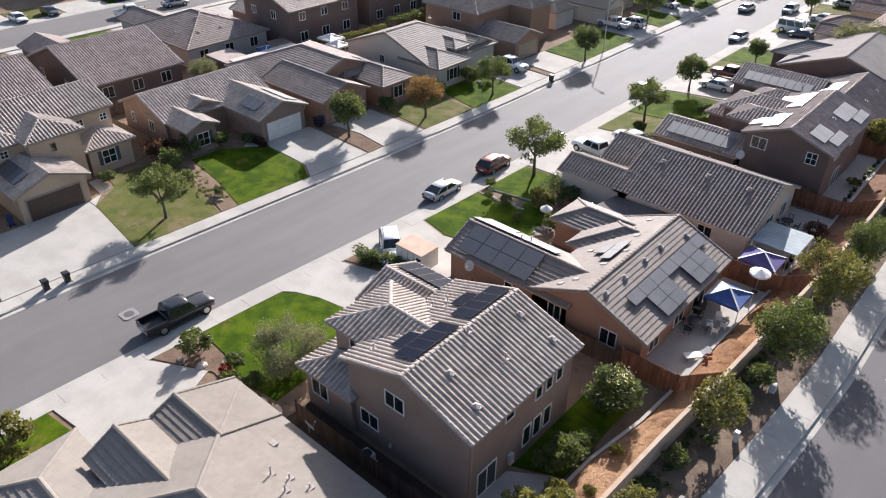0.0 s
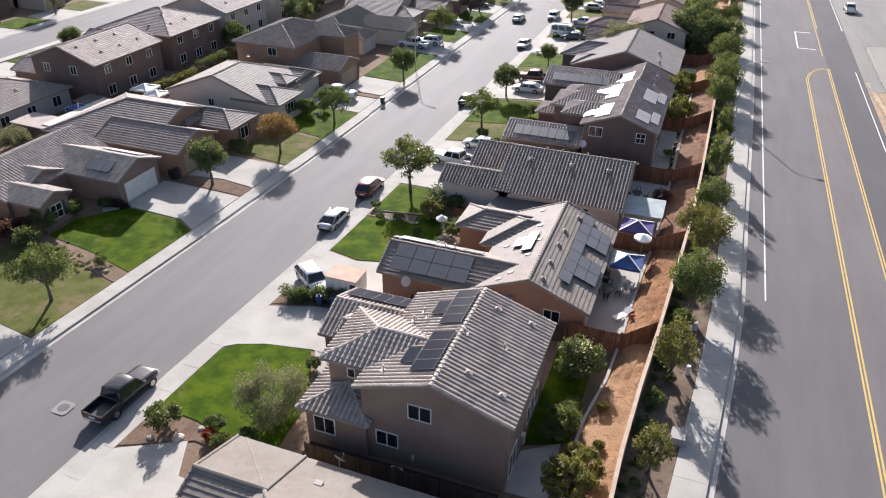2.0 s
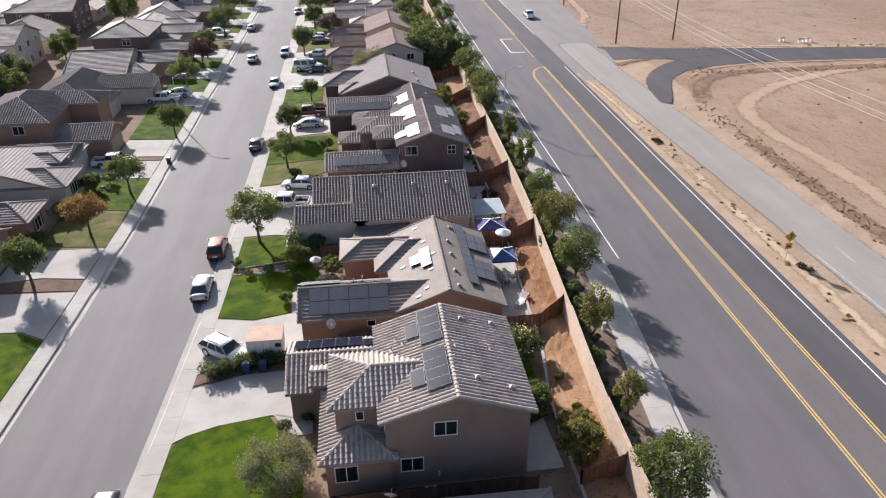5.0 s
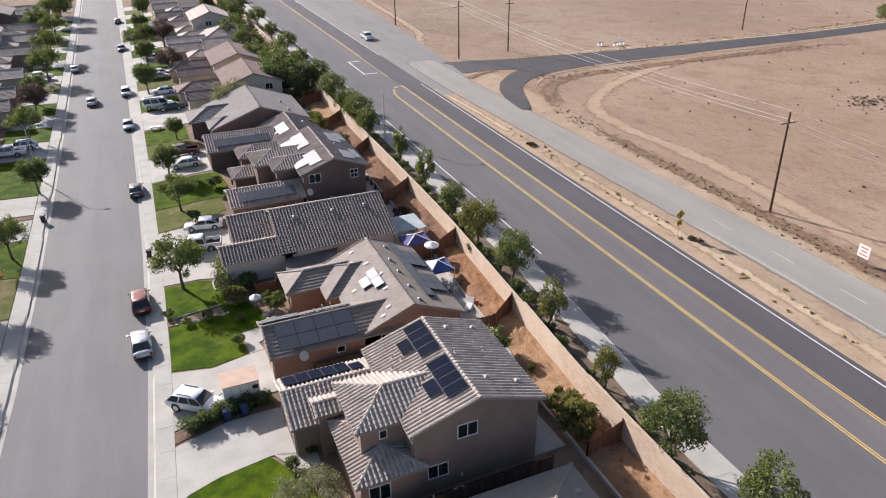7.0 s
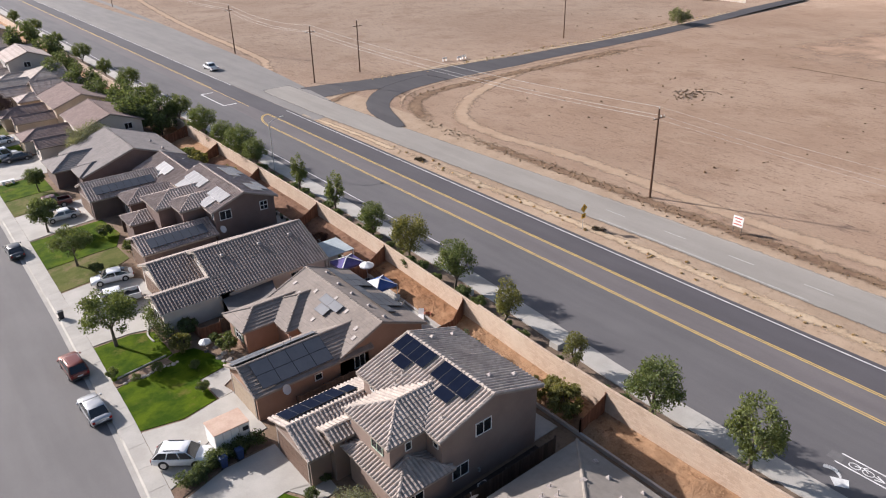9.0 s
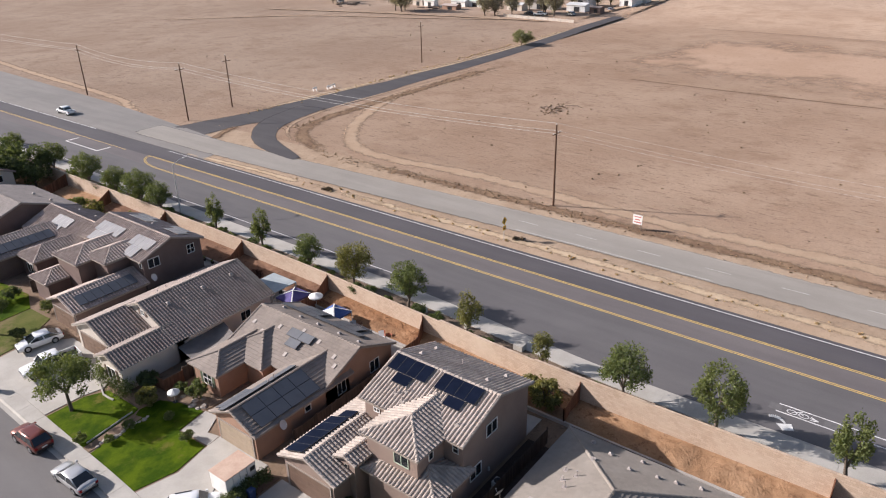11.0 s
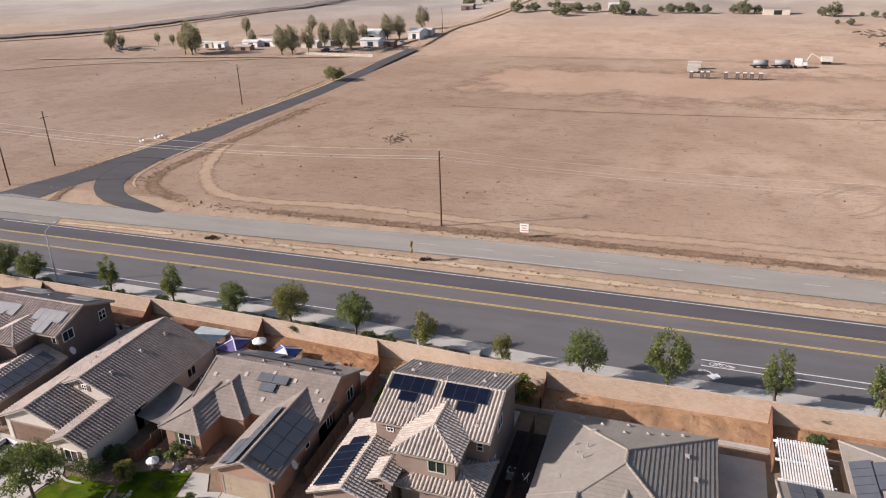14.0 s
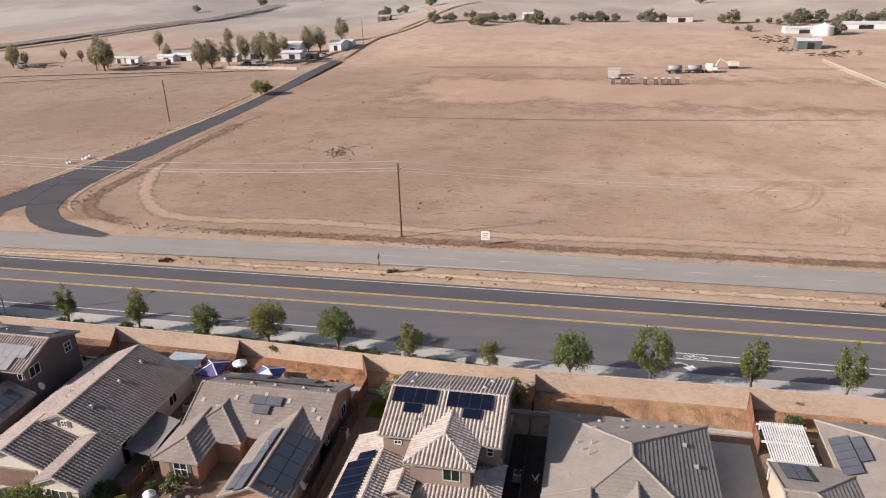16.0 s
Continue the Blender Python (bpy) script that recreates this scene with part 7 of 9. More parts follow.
rg = random.Random(5)
DRY = foliage("dry_brush", (0.26, 0.178, 0.116), (0.35, 0.250, 0.162), 0.1)
STRAW_LEAF = foliage("straw_leaf", (0.44, 0.31, 0.16), (0.52, 0.38, 0.21), 0.15)
tufts("dry_brush", [(rg.gauss(26.8, 0.9), rg.uniform(-60, 96), rg.uniform(0.04, 0.14)) for _ in range(700)], DRY, "dry brown brush along the old road", 1, 0.07)
tufts("dry_brush", [(rg.uniform(33, 118), 113.6 + rg.gauss(0, 1.0), rg.uniform(0.05, 0.17)) for _ in range(320)], DRY, "dry brown brush along the side road", 2, 0.07)
tufts("dry_brush", [(rg.uniform(32, 160), rg.uniform(-60, 106), rg.uniform(0.04, 0.15)) for _ in range(160)] + [(rg.gauss(80, 3.2), rg.gauss(75, 2.2), rg.uniform(0.05, 0.17)) for _ in range(60)], DRY, "scattered dry weeds in the field", 3)
tufts("dry_brush", [(rg.uniform(40, 160), rg.uniform(134, 230), rg.uniform(0.05, 0.17)) for _ in range(60)], DRY, "scattered dry weeds in the field", 4)
tufts("straw_grass", [(14.5 + rg.gauss(0, 0.6), rg.uniform(-60, 90), rg.uniform(0.06, 0.18)) for _ in range(110)], STRAW_LEAF, "golden dry grass between the roads", 5, 0.12)
tufts("straw_grass", [(rg.uniform(38, 180), 130.5 + rg.gauss(0, 0.8), rg.uniform(0.08, 0.22)) for _ in range(120)], STRAW_LEAF, "golden dry grass along the side road", 6)
tufts("weeds", [(rg.uniform(-72, -60), 34.9 + rg.gauss(0, 0.9), rg.uniform(0.08, 0.28)) for _ in range(90)], LEAF_OLIVE, "low weeds on a bare strip between two lawns", 9, 0.07)
tufts("ground_cover", [(wall_x(y) + 0.35 + abs(rg.gauss(0, 0.8)), y, rg.uniform(0.12, 0.34)) for y in [rg.uniform(-16, 125) for _ in range(650)]], LEAF_DARK, "low green ground cover at the foot of the block wall", 8, 0.09)
tufts("dark_brush", [(14.9, 44.2, 0.5), (15.3, 43.5, 0.4), (13.9, 80, 0.6), (13.7, 81, 0.4), (14.0, -22, 0.6)], foliage("dead_brush", (0.10, 0.075, 0.05), (0.14, 0.10, 0.065), 0.1), "clumps of dead brush in the verge", 7)
bush = stash(make_tree("field_bush", "lone grey-green bush beside the side road", 5.0, 3.6, LEAF_OLIVE, 45, 3200, 0.22, 0.06, 0.75, 8, 1.0, cat="bush", group="bushes"), 151, 127.8)
heap = thing("debris_heap", (80, 75, 2.2), "low heap of broken boards and earth in the field", "debris")
for i in range(16):
    x, y, a = 80 + rg.gauss(0, 2.6), 75 + rg.gauss(0, 2.4), rg.uniform(0, 3.1)
    d = Vector((math.cos(a), math.sin(a), 0)) * rg.uniform(0.5, 1.4)
    Geo().tube(Vector((x, y, 2.28)) - d, Vector((x, y, 2.48)) + d, 0.08, 0.05, 5).ob("board", WOOD_GREY, heap)

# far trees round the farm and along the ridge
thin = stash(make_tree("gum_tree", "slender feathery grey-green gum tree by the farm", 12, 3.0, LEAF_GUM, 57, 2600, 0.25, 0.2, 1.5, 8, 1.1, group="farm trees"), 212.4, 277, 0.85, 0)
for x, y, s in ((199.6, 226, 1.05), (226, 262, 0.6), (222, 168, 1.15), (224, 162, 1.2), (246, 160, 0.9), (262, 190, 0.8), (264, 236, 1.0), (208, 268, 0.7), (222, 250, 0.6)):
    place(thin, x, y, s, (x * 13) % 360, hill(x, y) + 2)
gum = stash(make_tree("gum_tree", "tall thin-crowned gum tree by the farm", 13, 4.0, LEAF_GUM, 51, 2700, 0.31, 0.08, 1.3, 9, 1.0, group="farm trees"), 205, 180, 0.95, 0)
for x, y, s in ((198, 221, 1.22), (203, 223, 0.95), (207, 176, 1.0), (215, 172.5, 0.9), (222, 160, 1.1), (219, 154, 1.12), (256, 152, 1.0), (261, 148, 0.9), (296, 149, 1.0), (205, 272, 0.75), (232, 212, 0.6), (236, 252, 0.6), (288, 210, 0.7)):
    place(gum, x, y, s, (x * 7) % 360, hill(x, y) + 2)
# Ridge leaves carry distance haze as a paler, greyer colour.
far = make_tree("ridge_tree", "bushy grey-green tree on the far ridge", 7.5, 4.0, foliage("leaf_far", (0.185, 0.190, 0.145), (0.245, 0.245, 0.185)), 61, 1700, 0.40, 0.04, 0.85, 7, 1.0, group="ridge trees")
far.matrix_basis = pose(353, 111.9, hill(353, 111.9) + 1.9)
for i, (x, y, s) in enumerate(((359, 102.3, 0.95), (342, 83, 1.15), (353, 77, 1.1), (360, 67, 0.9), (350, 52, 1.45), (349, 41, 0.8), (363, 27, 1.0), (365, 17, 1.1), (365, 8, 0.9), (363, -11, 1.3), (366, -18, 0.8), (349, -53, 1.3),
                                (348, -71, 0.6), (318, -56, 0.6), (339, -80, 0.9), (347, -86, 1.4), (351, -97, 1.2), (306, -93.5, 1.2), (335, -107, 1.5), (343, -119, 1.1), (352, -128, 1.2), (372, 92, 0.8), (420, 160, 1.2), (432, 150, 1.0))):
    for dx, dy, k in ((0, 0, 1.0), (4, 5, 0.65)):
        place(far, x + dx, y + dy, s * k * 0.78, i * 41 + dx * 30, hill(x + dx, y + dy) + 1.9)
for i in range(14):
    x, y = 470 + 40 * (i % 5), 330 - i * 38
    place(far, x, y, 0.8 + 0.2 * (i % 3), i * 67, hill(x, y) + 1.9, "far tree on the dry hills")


# ---- vehicles ----
PAINT = {k: mat("paint_" + k, c, tuple(0.93 * v for v in c), 0.8, 6, 0.04, 0.28, 0, metal=0.0 if k == "white" else 0.35, spec=0.5, coat=0.7)
         for k, c in (("white", (0.78, 0.78, 0.77)), ("silver", (0.50, 0.50, 0.50)), ("black", (0.020, 0.020, 0.024)), ("red", (0.18, 0.042, 0.028)), ("maroon", (0.095, 0.022, 0.022)), ("dark", (0.045, 0.050, 0.060)), ("blue", (0.06, 0.09, 0.16)))}
TYPES = {  # length, width, sill, belt, height; hood end, screen foot, screen top, rear top, rear foot, tail: along the length from the front
    "sedan": (4.75, 1.84, 0.24, 0.94, 1.46, 1.15, 1.08, 2.02, 3.30, 4.42),
    "suv": (4.60, 1.88, 0.28, 1.02, 1.66, 1.05, 0.98, 1.78, 3.80, 4.52),
    "pickup": (5.85, 1.95, 0.45, 1.15, 1.88, 1.50, 1.60, 2.20, 3.75, 4.05),
    "van": (5.6, 2.0, 0.38, 1.20, 2.15, 0.95, 1.0, 1.75, 5.35, 5.50),
}


def loft(rings):
    g = Geo()
    k = len(rings[0])
    for r in rings:
        g.v += r
    for j in range(len(rings) - 1):
        g.f += [(j * k + i, j * k + (i + 1) % k, (j + 1) * k + (i + 1) % k, (j + 1) * k + i) for i in range(k)]
    g.f += [tuple(reversed(range(k))), tuple((len(rings) - 1) * k + i for i in range(k))]
    return g


def make_car(kind, paint, label):
    L, W, sill, belt, H, hood, foot, scr, rear, back = TYPES[kind]
    car = thing("car" if kind != "pickup" else "pickup_truck", (0, 0, 0), label, "car" if kind in ("sedan", "suv") else kind, "parked vehicles")
    w = W / 2
    fx = L / 2
    pm = PAINT[paint]

    def ring(x, half, lo, hi, crown=0.04):
        t = half * 0.93
        return [(x, -half * 0.92, lo), (x, half * 0.92, lo), (x, half, lo + 0.18), (x, half, hi - 0.22), (x, half * 0.985, hi - 0.10), (x, t, hi - 0.02), (x, t * 0.5, hi + crown), (x, -t * 0.5, hi + crown),
                (x, -t, hi - 0.02), (x, -half * 0.985, hi - 0.10), (x, -half, hi - 0.22), (x, -half, lo + 0.18)]

    bed = kind == "pickup"
    end = fx - back - 0.05 if bed else -fx
    nose = belt - (0.20 if kind in ("sedan",) else 0.10)
    st = [(fx, w * 0.80, sill + 0.12, nose - 0.16), (fx - 0.10, w * 0.92, sill, nose - 0.05), (fx - 0.45, w * 0.98, sill, nose), (fx - hood, w, sill, belt - 0.03), (fx - hood - 0.6, w, sill, belt), (0, w, sill, belt)]
    if bed:
        st += [(end + 0.02, w, sill, belt), (end, w * 0.99, sill, belt - 0.02)]
    else:
        st += [(-fx + 0.9, w, sill, belt + (0.02 if kind == "sedan" else 0.03)), (-fx + 0.25, w * 0.97, sill, belt - 0.02), (-fx + 0.06, w * 0.92, sill + 0.05, belt - 0.08), (-fx, w * 0.84, sill + 0.15, belt - 0.18)]
    st = sorted(st, key=lambda q: -q[0])
    body = loft([ring(*q) for q in st]).ob("body", pm, car, smooth=True)
    # cabin
    x0, x1, x2, x3 = fx - foot, fx - scr, fx - rear, fx - back
    tw = w * 0.77
    bw = w * 0.955
    g = Geo()
    b = [(x0, -bw, belt - 0.04), (x0, bw, belt - 0.04), (x3, bw, belt - 0.04), (x3, -bw, belt - 0.04)]
    m1 = [(x1 + 0.10, -tw - 0.03, H - 0.10), (x1 + 0.10, tw + 0.03, H - 0.10), (x2 - 0.10, tw + 0.03, H - 0.10), (x2 - 0.10, -tw - 0.03, H - 0.10)]
    m2 = [(x1 - 0.08, -tw + 0.06, H - 0.02), (x1 - 0.08, tw - 0.06, H - 0.02), (x2 + 0.08, tw - 0.06, H - 0.02), (x2 + 0.08, -tw + 0.06, H - 0.02)]
    t = [(x1 - 0.5, -tw * 0.6, H), (x1 - 0.5, tw * 0.6, H), (x2 + 0.4, tw * 0.6, H), (x2 + 0.4, -tw * 0.6, H)]
    cab = loft([b, m1, m2, t]).ob("cabin", pm, car, smooth=kind != "van")

    def pane(name, q, inset, out):
        q = [Vector(p) for p in q]
        c = sum(q, Vector()) / 4
        n = (q[1] - q[0]).cross(q[2] - q[0]).normalized()
        if n.dot(c - Vector((0, 0, 0.9))) < 0:
            n = -n
        p = [c + (v - c) * inset + n * out for v in q]
        gg = Geo()
        gg.v += [tuple(v) for v in p] + [tuple(v - n * 0.02) for v in p]
        gg.f += [(0, 1, 2, 3), (7, 6, 5, 4), (0, 4, 5, 1), (1, 5, 6, 2), (2, 6, 7, 3), (3, 7, 4, 0)]
        gg.ob(name, GLASS, cab)

    pane("windscreen", [b[0], b[1], m1[1], m1[0]], 0.92, 0.016)
    pane("rear_window", [b[3], b[2], m1[2], m1[3]], 0.88, 0.016)
    for s in (-1, 1):
        i, j = (1, 2) if s > 0 else (0, 3)
        B0, B1, T0, T1 = (Vector(v) for v in (b[i], b[j], m1[i], m1[j]))
        n = 3 if kind in ("suv", "van") else 2
        for k in range(n):
            f0, f1 = k / n, (k + 1) / n
            pane("side_window", [B0.lerp(B1, f0), B0.lerp(B1, f1), T0.lerp(T1, f1), T0.lerp(T1, f0)], 0.90, 0.016)
    wheel_x = (fx - 0.92, -fx + (1.0 if not bed else 1.25))
    R = 0.33 if kind == "sedan" else 0.38
    for x in wheel_x:
        for s in (-1, 1):
            y = s * (w - 0.10)
            ty = Geo().tube((x, y - 0.11, R), (x, y + 0.11, R), R, n=18).ob("wheel", RUBBER, car)
            rg_ = Geo().tube((x, y + s * 0.08, R), (x, y + s * 0.125, R), R * 0.66, n=14)
            rg_.ob("rim", ALU, ty)
            Geo().tube((x, s * (w - 0.22), R + 0.03), (x, s * (w + 0.008), R + 0.03), R * 1.16, n=18).ob("wheel_arch", BLACK, car)
    for s in (-1, 1):
        Geo().box(fx - 0.22, fx + 0.01, s * w * 0.62 - 0.18, s * w * 0.62 + 0.18, nose - 0.30, nose - 0.13).ob("headlight", LAMP_CLEAR, car, bevel=0.03)
        xt = -fx
        Geo().box(xt - 0.02, xt + 0.16, s * w * 0.78 - 0.12, s * w * 0.78 + 0.12, belt - 0.36, belt - 0.12).ob("tail_light", LAMP_RED, car, bevel=0.02)
        Geo().box(fx - foot - 0.25, fx - foot - 0.05, s * (w + 0.10) - 0.09, s * (w + 0.10) + 0.09, belt - 0.02, belt + 0.12).ob("door_mirror", pm, car, bevel=0.03)
    Geo().box(fx - 0.05, fx + 0.06, -w * 0.8, w * 0.8, sill + 0.05, sill + 0.25).ob("bumper", BLACK if kind != "pickup" else CHROME, car, bevel=0.03)
    Geo().box(-fx - 0.06, -fx + 0.08, -w * 0.82, w * 0.82, sill + 0.05, sill + 0.24).ob("bumper", BLACK if kind != "pickup" else CHROME, car, bevel=0.03)
    Geo().box(fx - 0.03, fx + 0.02, -w * 0.4, w * 0.4, nose - 0.32, nose - 0.16).ob("grille", BLACK, car)
    Geo().box(-fx - 0.012, -fx + 0.03, -0.26, 0.26, sill + 0.32, sill + 0.46).ob("number_plate", WHITE, car)
    if bed:
        Geo().box(-fx + 0.03, end, -w * 0.93, w * 0.93, 0.62, 0.70).ob("bed_floor", BLACK, car)
        for s in (-1, 1):
            Geo().box(-fx + 0.02, end, min(s * w * 0.99, s * (w - 0.13)), max(s * w * 0.99, s * (w - 0.13)), sill, belt - 0.02).ob("bed_side", pm, car, bevel=0.025)
        Geo().box(-fx, -fx + 0.08, -w * 0.9, w * 0.9, 0.55, belt - 0.04).ob("tailgate", pm, car, bevel=0.02)
    if kind in ("suv", "van"):
        for s in (-1, 1):
            Geo().box(x2 + 0.3, x1 - 0.4, s * tw * 0.86 - 0.02, s * tw * 0.86 + 0.02, H - 0.01, H + 0.05).ob("roof_rail", BLACK, car)
    return car


def park_car(car, x, y, heading, z=None):
    z = ground_z(x, y) + 0.075 if z is None else z
    car.matrix_basis = pose(x, y, z, 0, 0, heading)
    return car


park_car(make_car("pickup", "black", "black crew-cab pickup truck with an open bed parked at the kerb"), -46.85, 21.2, 88, 0.015)
silver = park_car(make_car("sedan", "silver", "silver sedan parked at the kerb"), -45.05, 51.0, 92, 0.01)
park_car(make_car("suv", "red", "dusty red compact car parked at the kerb"), -44.75, 59.2, 92, 0.01)
wsuv = park_car(make_car("suv", "white", "white SUV parked across a driveway"), -41.2, 39.5, -38)
wpick = park_car(make_car("pickup", "white", "white pickup truck parked in a driveway"), -37.9, 69.2, 172)
wsed = park_car(make_car("sedan", "white", "white sedan parked in a driveway"), -36.4, 74.9, 170)
dsed = park_car(make_car("sedan", "dark", "dark sedan parked at the kerb"), -43.9, 91.8, 90, 0.01)
park_car(make_car("pickup", "maroon", "maroon pickup truck parked in a driveway"), -36.7, 104.2, 180)
van = park_car(make_car("van", "white", "white passenger van parked in a driveway"), -38.1, 133.9, 0)


def more(car, x, y, heading, z=None, label=""):
    m = copy_thing(car, pose(x, y, ground_z(x, y) + 0.075 if z is None else z, 0, 0, heading))
    if label:
        m["label"] = label
    return m


more(wsed, -36.4, 98.7, 180)
more(dsed, -36.0, 131.3, 180, label="dark blue sedan parked in a driveway")
more(silver, -43.9, 124.6, -90, 0.01)
more(wsuv, -43.6, 148, -90, 0.01, "white SUV parked at the kerb")
more(dsed, -43.4, 194, -90, 0.01)
more(silver, -53.9, 175, 90, 0.01)
more(silver, -50.1, 143.5, 90, 0.05, "silver car driving down the street")
more(wpick, -62.8, 86.0, 0, label="white pickup truck parked in a driveway")
more(wpick, -62.5, 115.5, 180)
more(wsuv, -60.5, 118.6, 180, label="white SUV parked in a driveway")
more(wsed, -36.5, 144, 180)
more(silver, -36.5, 157.5, 0)
more(wsed, -36, 160.4, 0)
more(wsuv, -62, 134.5, 0, label="white SUV parked in a driveway")
more(dsed, -61.5, 151.5, 0, label="dark sedan parked in a driveway")
more(wpick, -61, 168, 0)
more(wsed, -36.5, 177, 0)
more(dsed, -43.5, 236, 90, 0.01)
more(wsed, -139.6, 47.4, 0, label="white sedan in a driveway of the back street")
more(dsed, -139.8, 53.0, 0, label="dark sedan in a driveway of the back street")
more(wpick, -129.0, 62.6, 78, 0.56, "white pickup truck parked on the back street")
more(silver, -129.2, 71.4, 80, 0.56, "silver car parked on the back street")
more(dsed, -141, 66, 0)
more(wsed, -140.5, 82, 0)
more(wpick, 14.9, 168, 90, 2.31, "white pickup truck on the main road")


# ---- street things ----
def wheelie_bin(x, y, colour, turn=0, group="wheelie bins", name="black"):
    b = thing("wheelie_bin", (0, 0, 0), f"{name} plastic wheelie bin standing at the kerb", "bin", group)
    loft([[(-0.24 * s, -0.28 * s, z), (0.24 * s, -0.28 * s, z), (0.24 * s, 0.28 * s, z), (-0.24 * s, 0.28 * s, z)] for s, z in ((0.82, 0.06), (1.0, 0.92), (1.08, 0.95), (1.08, 1.0))]).ob("body", colour, b)
    loft([[(-0.28 * s, -0.32 * s, z), (0.28 * s, -0.32 * s, z), (0.28 * s, 0.32 * s, z), (-0.28 * s, 0.32 * s, z)] for s, z in ((1.0, 1.0), (1.0, 1.05), (0.8, 1.10))]).ob("lid", colour, b)
    Geo().tube((-0.26, 0.36, 0.92), (0.26, 0.36, 0.92), 0.02, n=6).ob("handle", colour, b)
    for s in (-1, 1):
        Geo().tube((s * 0.22, 0.28, 0.11), (s * 0.28, 0.28, 0.11), 0.11, n=12).ob("wheel", RUBBER, b)
    b.matrix_basis = pose(x, y, ground_z(x, y) + 0.02, 0, 0, turn)
    b.location.z = max(b.location.z, 0.0)
    return b


BLUE_BIN = plain("blue_plastic", (0.02, 0.045, 0.13), 0.5)
bins = [(-58.5, 16.0, BLACK, "black"), (-58.3, 17.7, BLACK, "black"), (-43.3, 70.3, BLACK, "black"), (-55.6, 86.4, BLACK, "black"), (-70.6, 18.2, BLUE_BIN, "blue"), (-67.5, 53.0, BLACK, "black"), (-67.4, 53.8, BLUE_BIN, "blue"),
        (-66.9, 52.9, BLACK, "black"), (-38.9, 36.65, BLUE_BIN, "blue"), (-37.5, 36.65, BLUE_BIN, "blue")]
for i, (x, y, c, n) in enumerate(bins):
    b = wheelie_bin(x, y, c, 90 if x > -50 else -90, name=n)
    if x < -55 and x > -59:
        b.location.z = 0.0
    if -56 < x < -55:
        b.location.z = 0.01


def box_trailer():
    t = thing("box_trailer", (-37.4, 39.0, 0.4), "white box trailer with a tan roof standing on a driveway", "trailer")
    z = ground_z(-37.4, 39) + 0.07
    Geo().box(-38.9, -35.9, 37.85, 40.0, z + 0.45, z + 2.2).ob("body", WHITE, t, bevel=0.05)
    Geo().box(-38.95, -35.85, 37.8, 40.05, z + 2.2, z + 2.28).ob("roof", mat("tan_roof_skin", (0.50, 0.34, 0.25), (0.58, 0.42, 0.32), 0.8, 9, 0.15), t, bevel=0.03)
    for x in (-38.2, -37.5, -36.8):
        Geo().box(x - 0.02, x + 0.02, 37.82, 37.86, z + 0.5, z + 2.15).ob("seam", ALU, t)
    Geo().box(-36.5, -36.0, 37.82, 37.86, z + 1.5, z + 1.9).ob("vent", BLACK, t)
    for x in (-37.7, -36.9):
        for y in (37.9, 39.95):
            w = Geo().tube((x, y - 0.1, z + 0.33), (x, y + 0.1, z + 0.33), 0.33, n=16).ob("wheel", RUBBER, t)
            Geo().tube((x, y - 0.11, z + 0.33), (x, y + 0.11, z + 0.33), 0.18, n=12).ob("rim", ALU, w)
    Geo().tube((-38.9, 38.3, z + 0.5), (-40.1, 38.95, z + 0.48), 0.05).tube((-38.9, 39.6, z + 0.5), (-40.1, 38.95, z + 0.48), 0.05).ob("drawbar", BLACK, t)
    Geo().tube((-39.9, 38.95, z), (-39.9, 38.95, z + 0.7), 0.04).ob("jack", ALU, t)
    return t


box_trailer()


def lamp_post(x, y, reach, z0, label):
    t = thing("street_lamp", (x, y, z0), label, "street lamp", "street lamps")
    Geo().tube((x, y, z0 - 0.2), (x, y, z0 + 7.8), 0.10, 0.06, 10).ob("post", GALV, t)
    e = Vector((x + reach, y, z0 + 8.3))
    Geo().tube((x, y, z0 + 7.7), (x + reach * 0.5, y, z0 + 8.2), 0.045, 0.04).tube((x + reach * 0.5, y, z0 + 8.2), e, 0.04).ob("arm", GALV, t)
    Geo().box(e.x - 0.35, e.x + 0.35, y - 0.14, y + 0.14, e.z - 0.08, e.z + 0.08).ob("lamp_head", GALV, t, bevel=0.05)
    return t


lamp_post(-57.2, 103.4, 1.8, 0.15, "grey steel street lamp on a tall post")
lamp_post(-6.2, 91.8, 2.2, 2.35, "grey steel street lamp beside the main road")
lamp_post(-57.4, 186, 1.8, 0.15, "grey steel street lamp on a tall post")


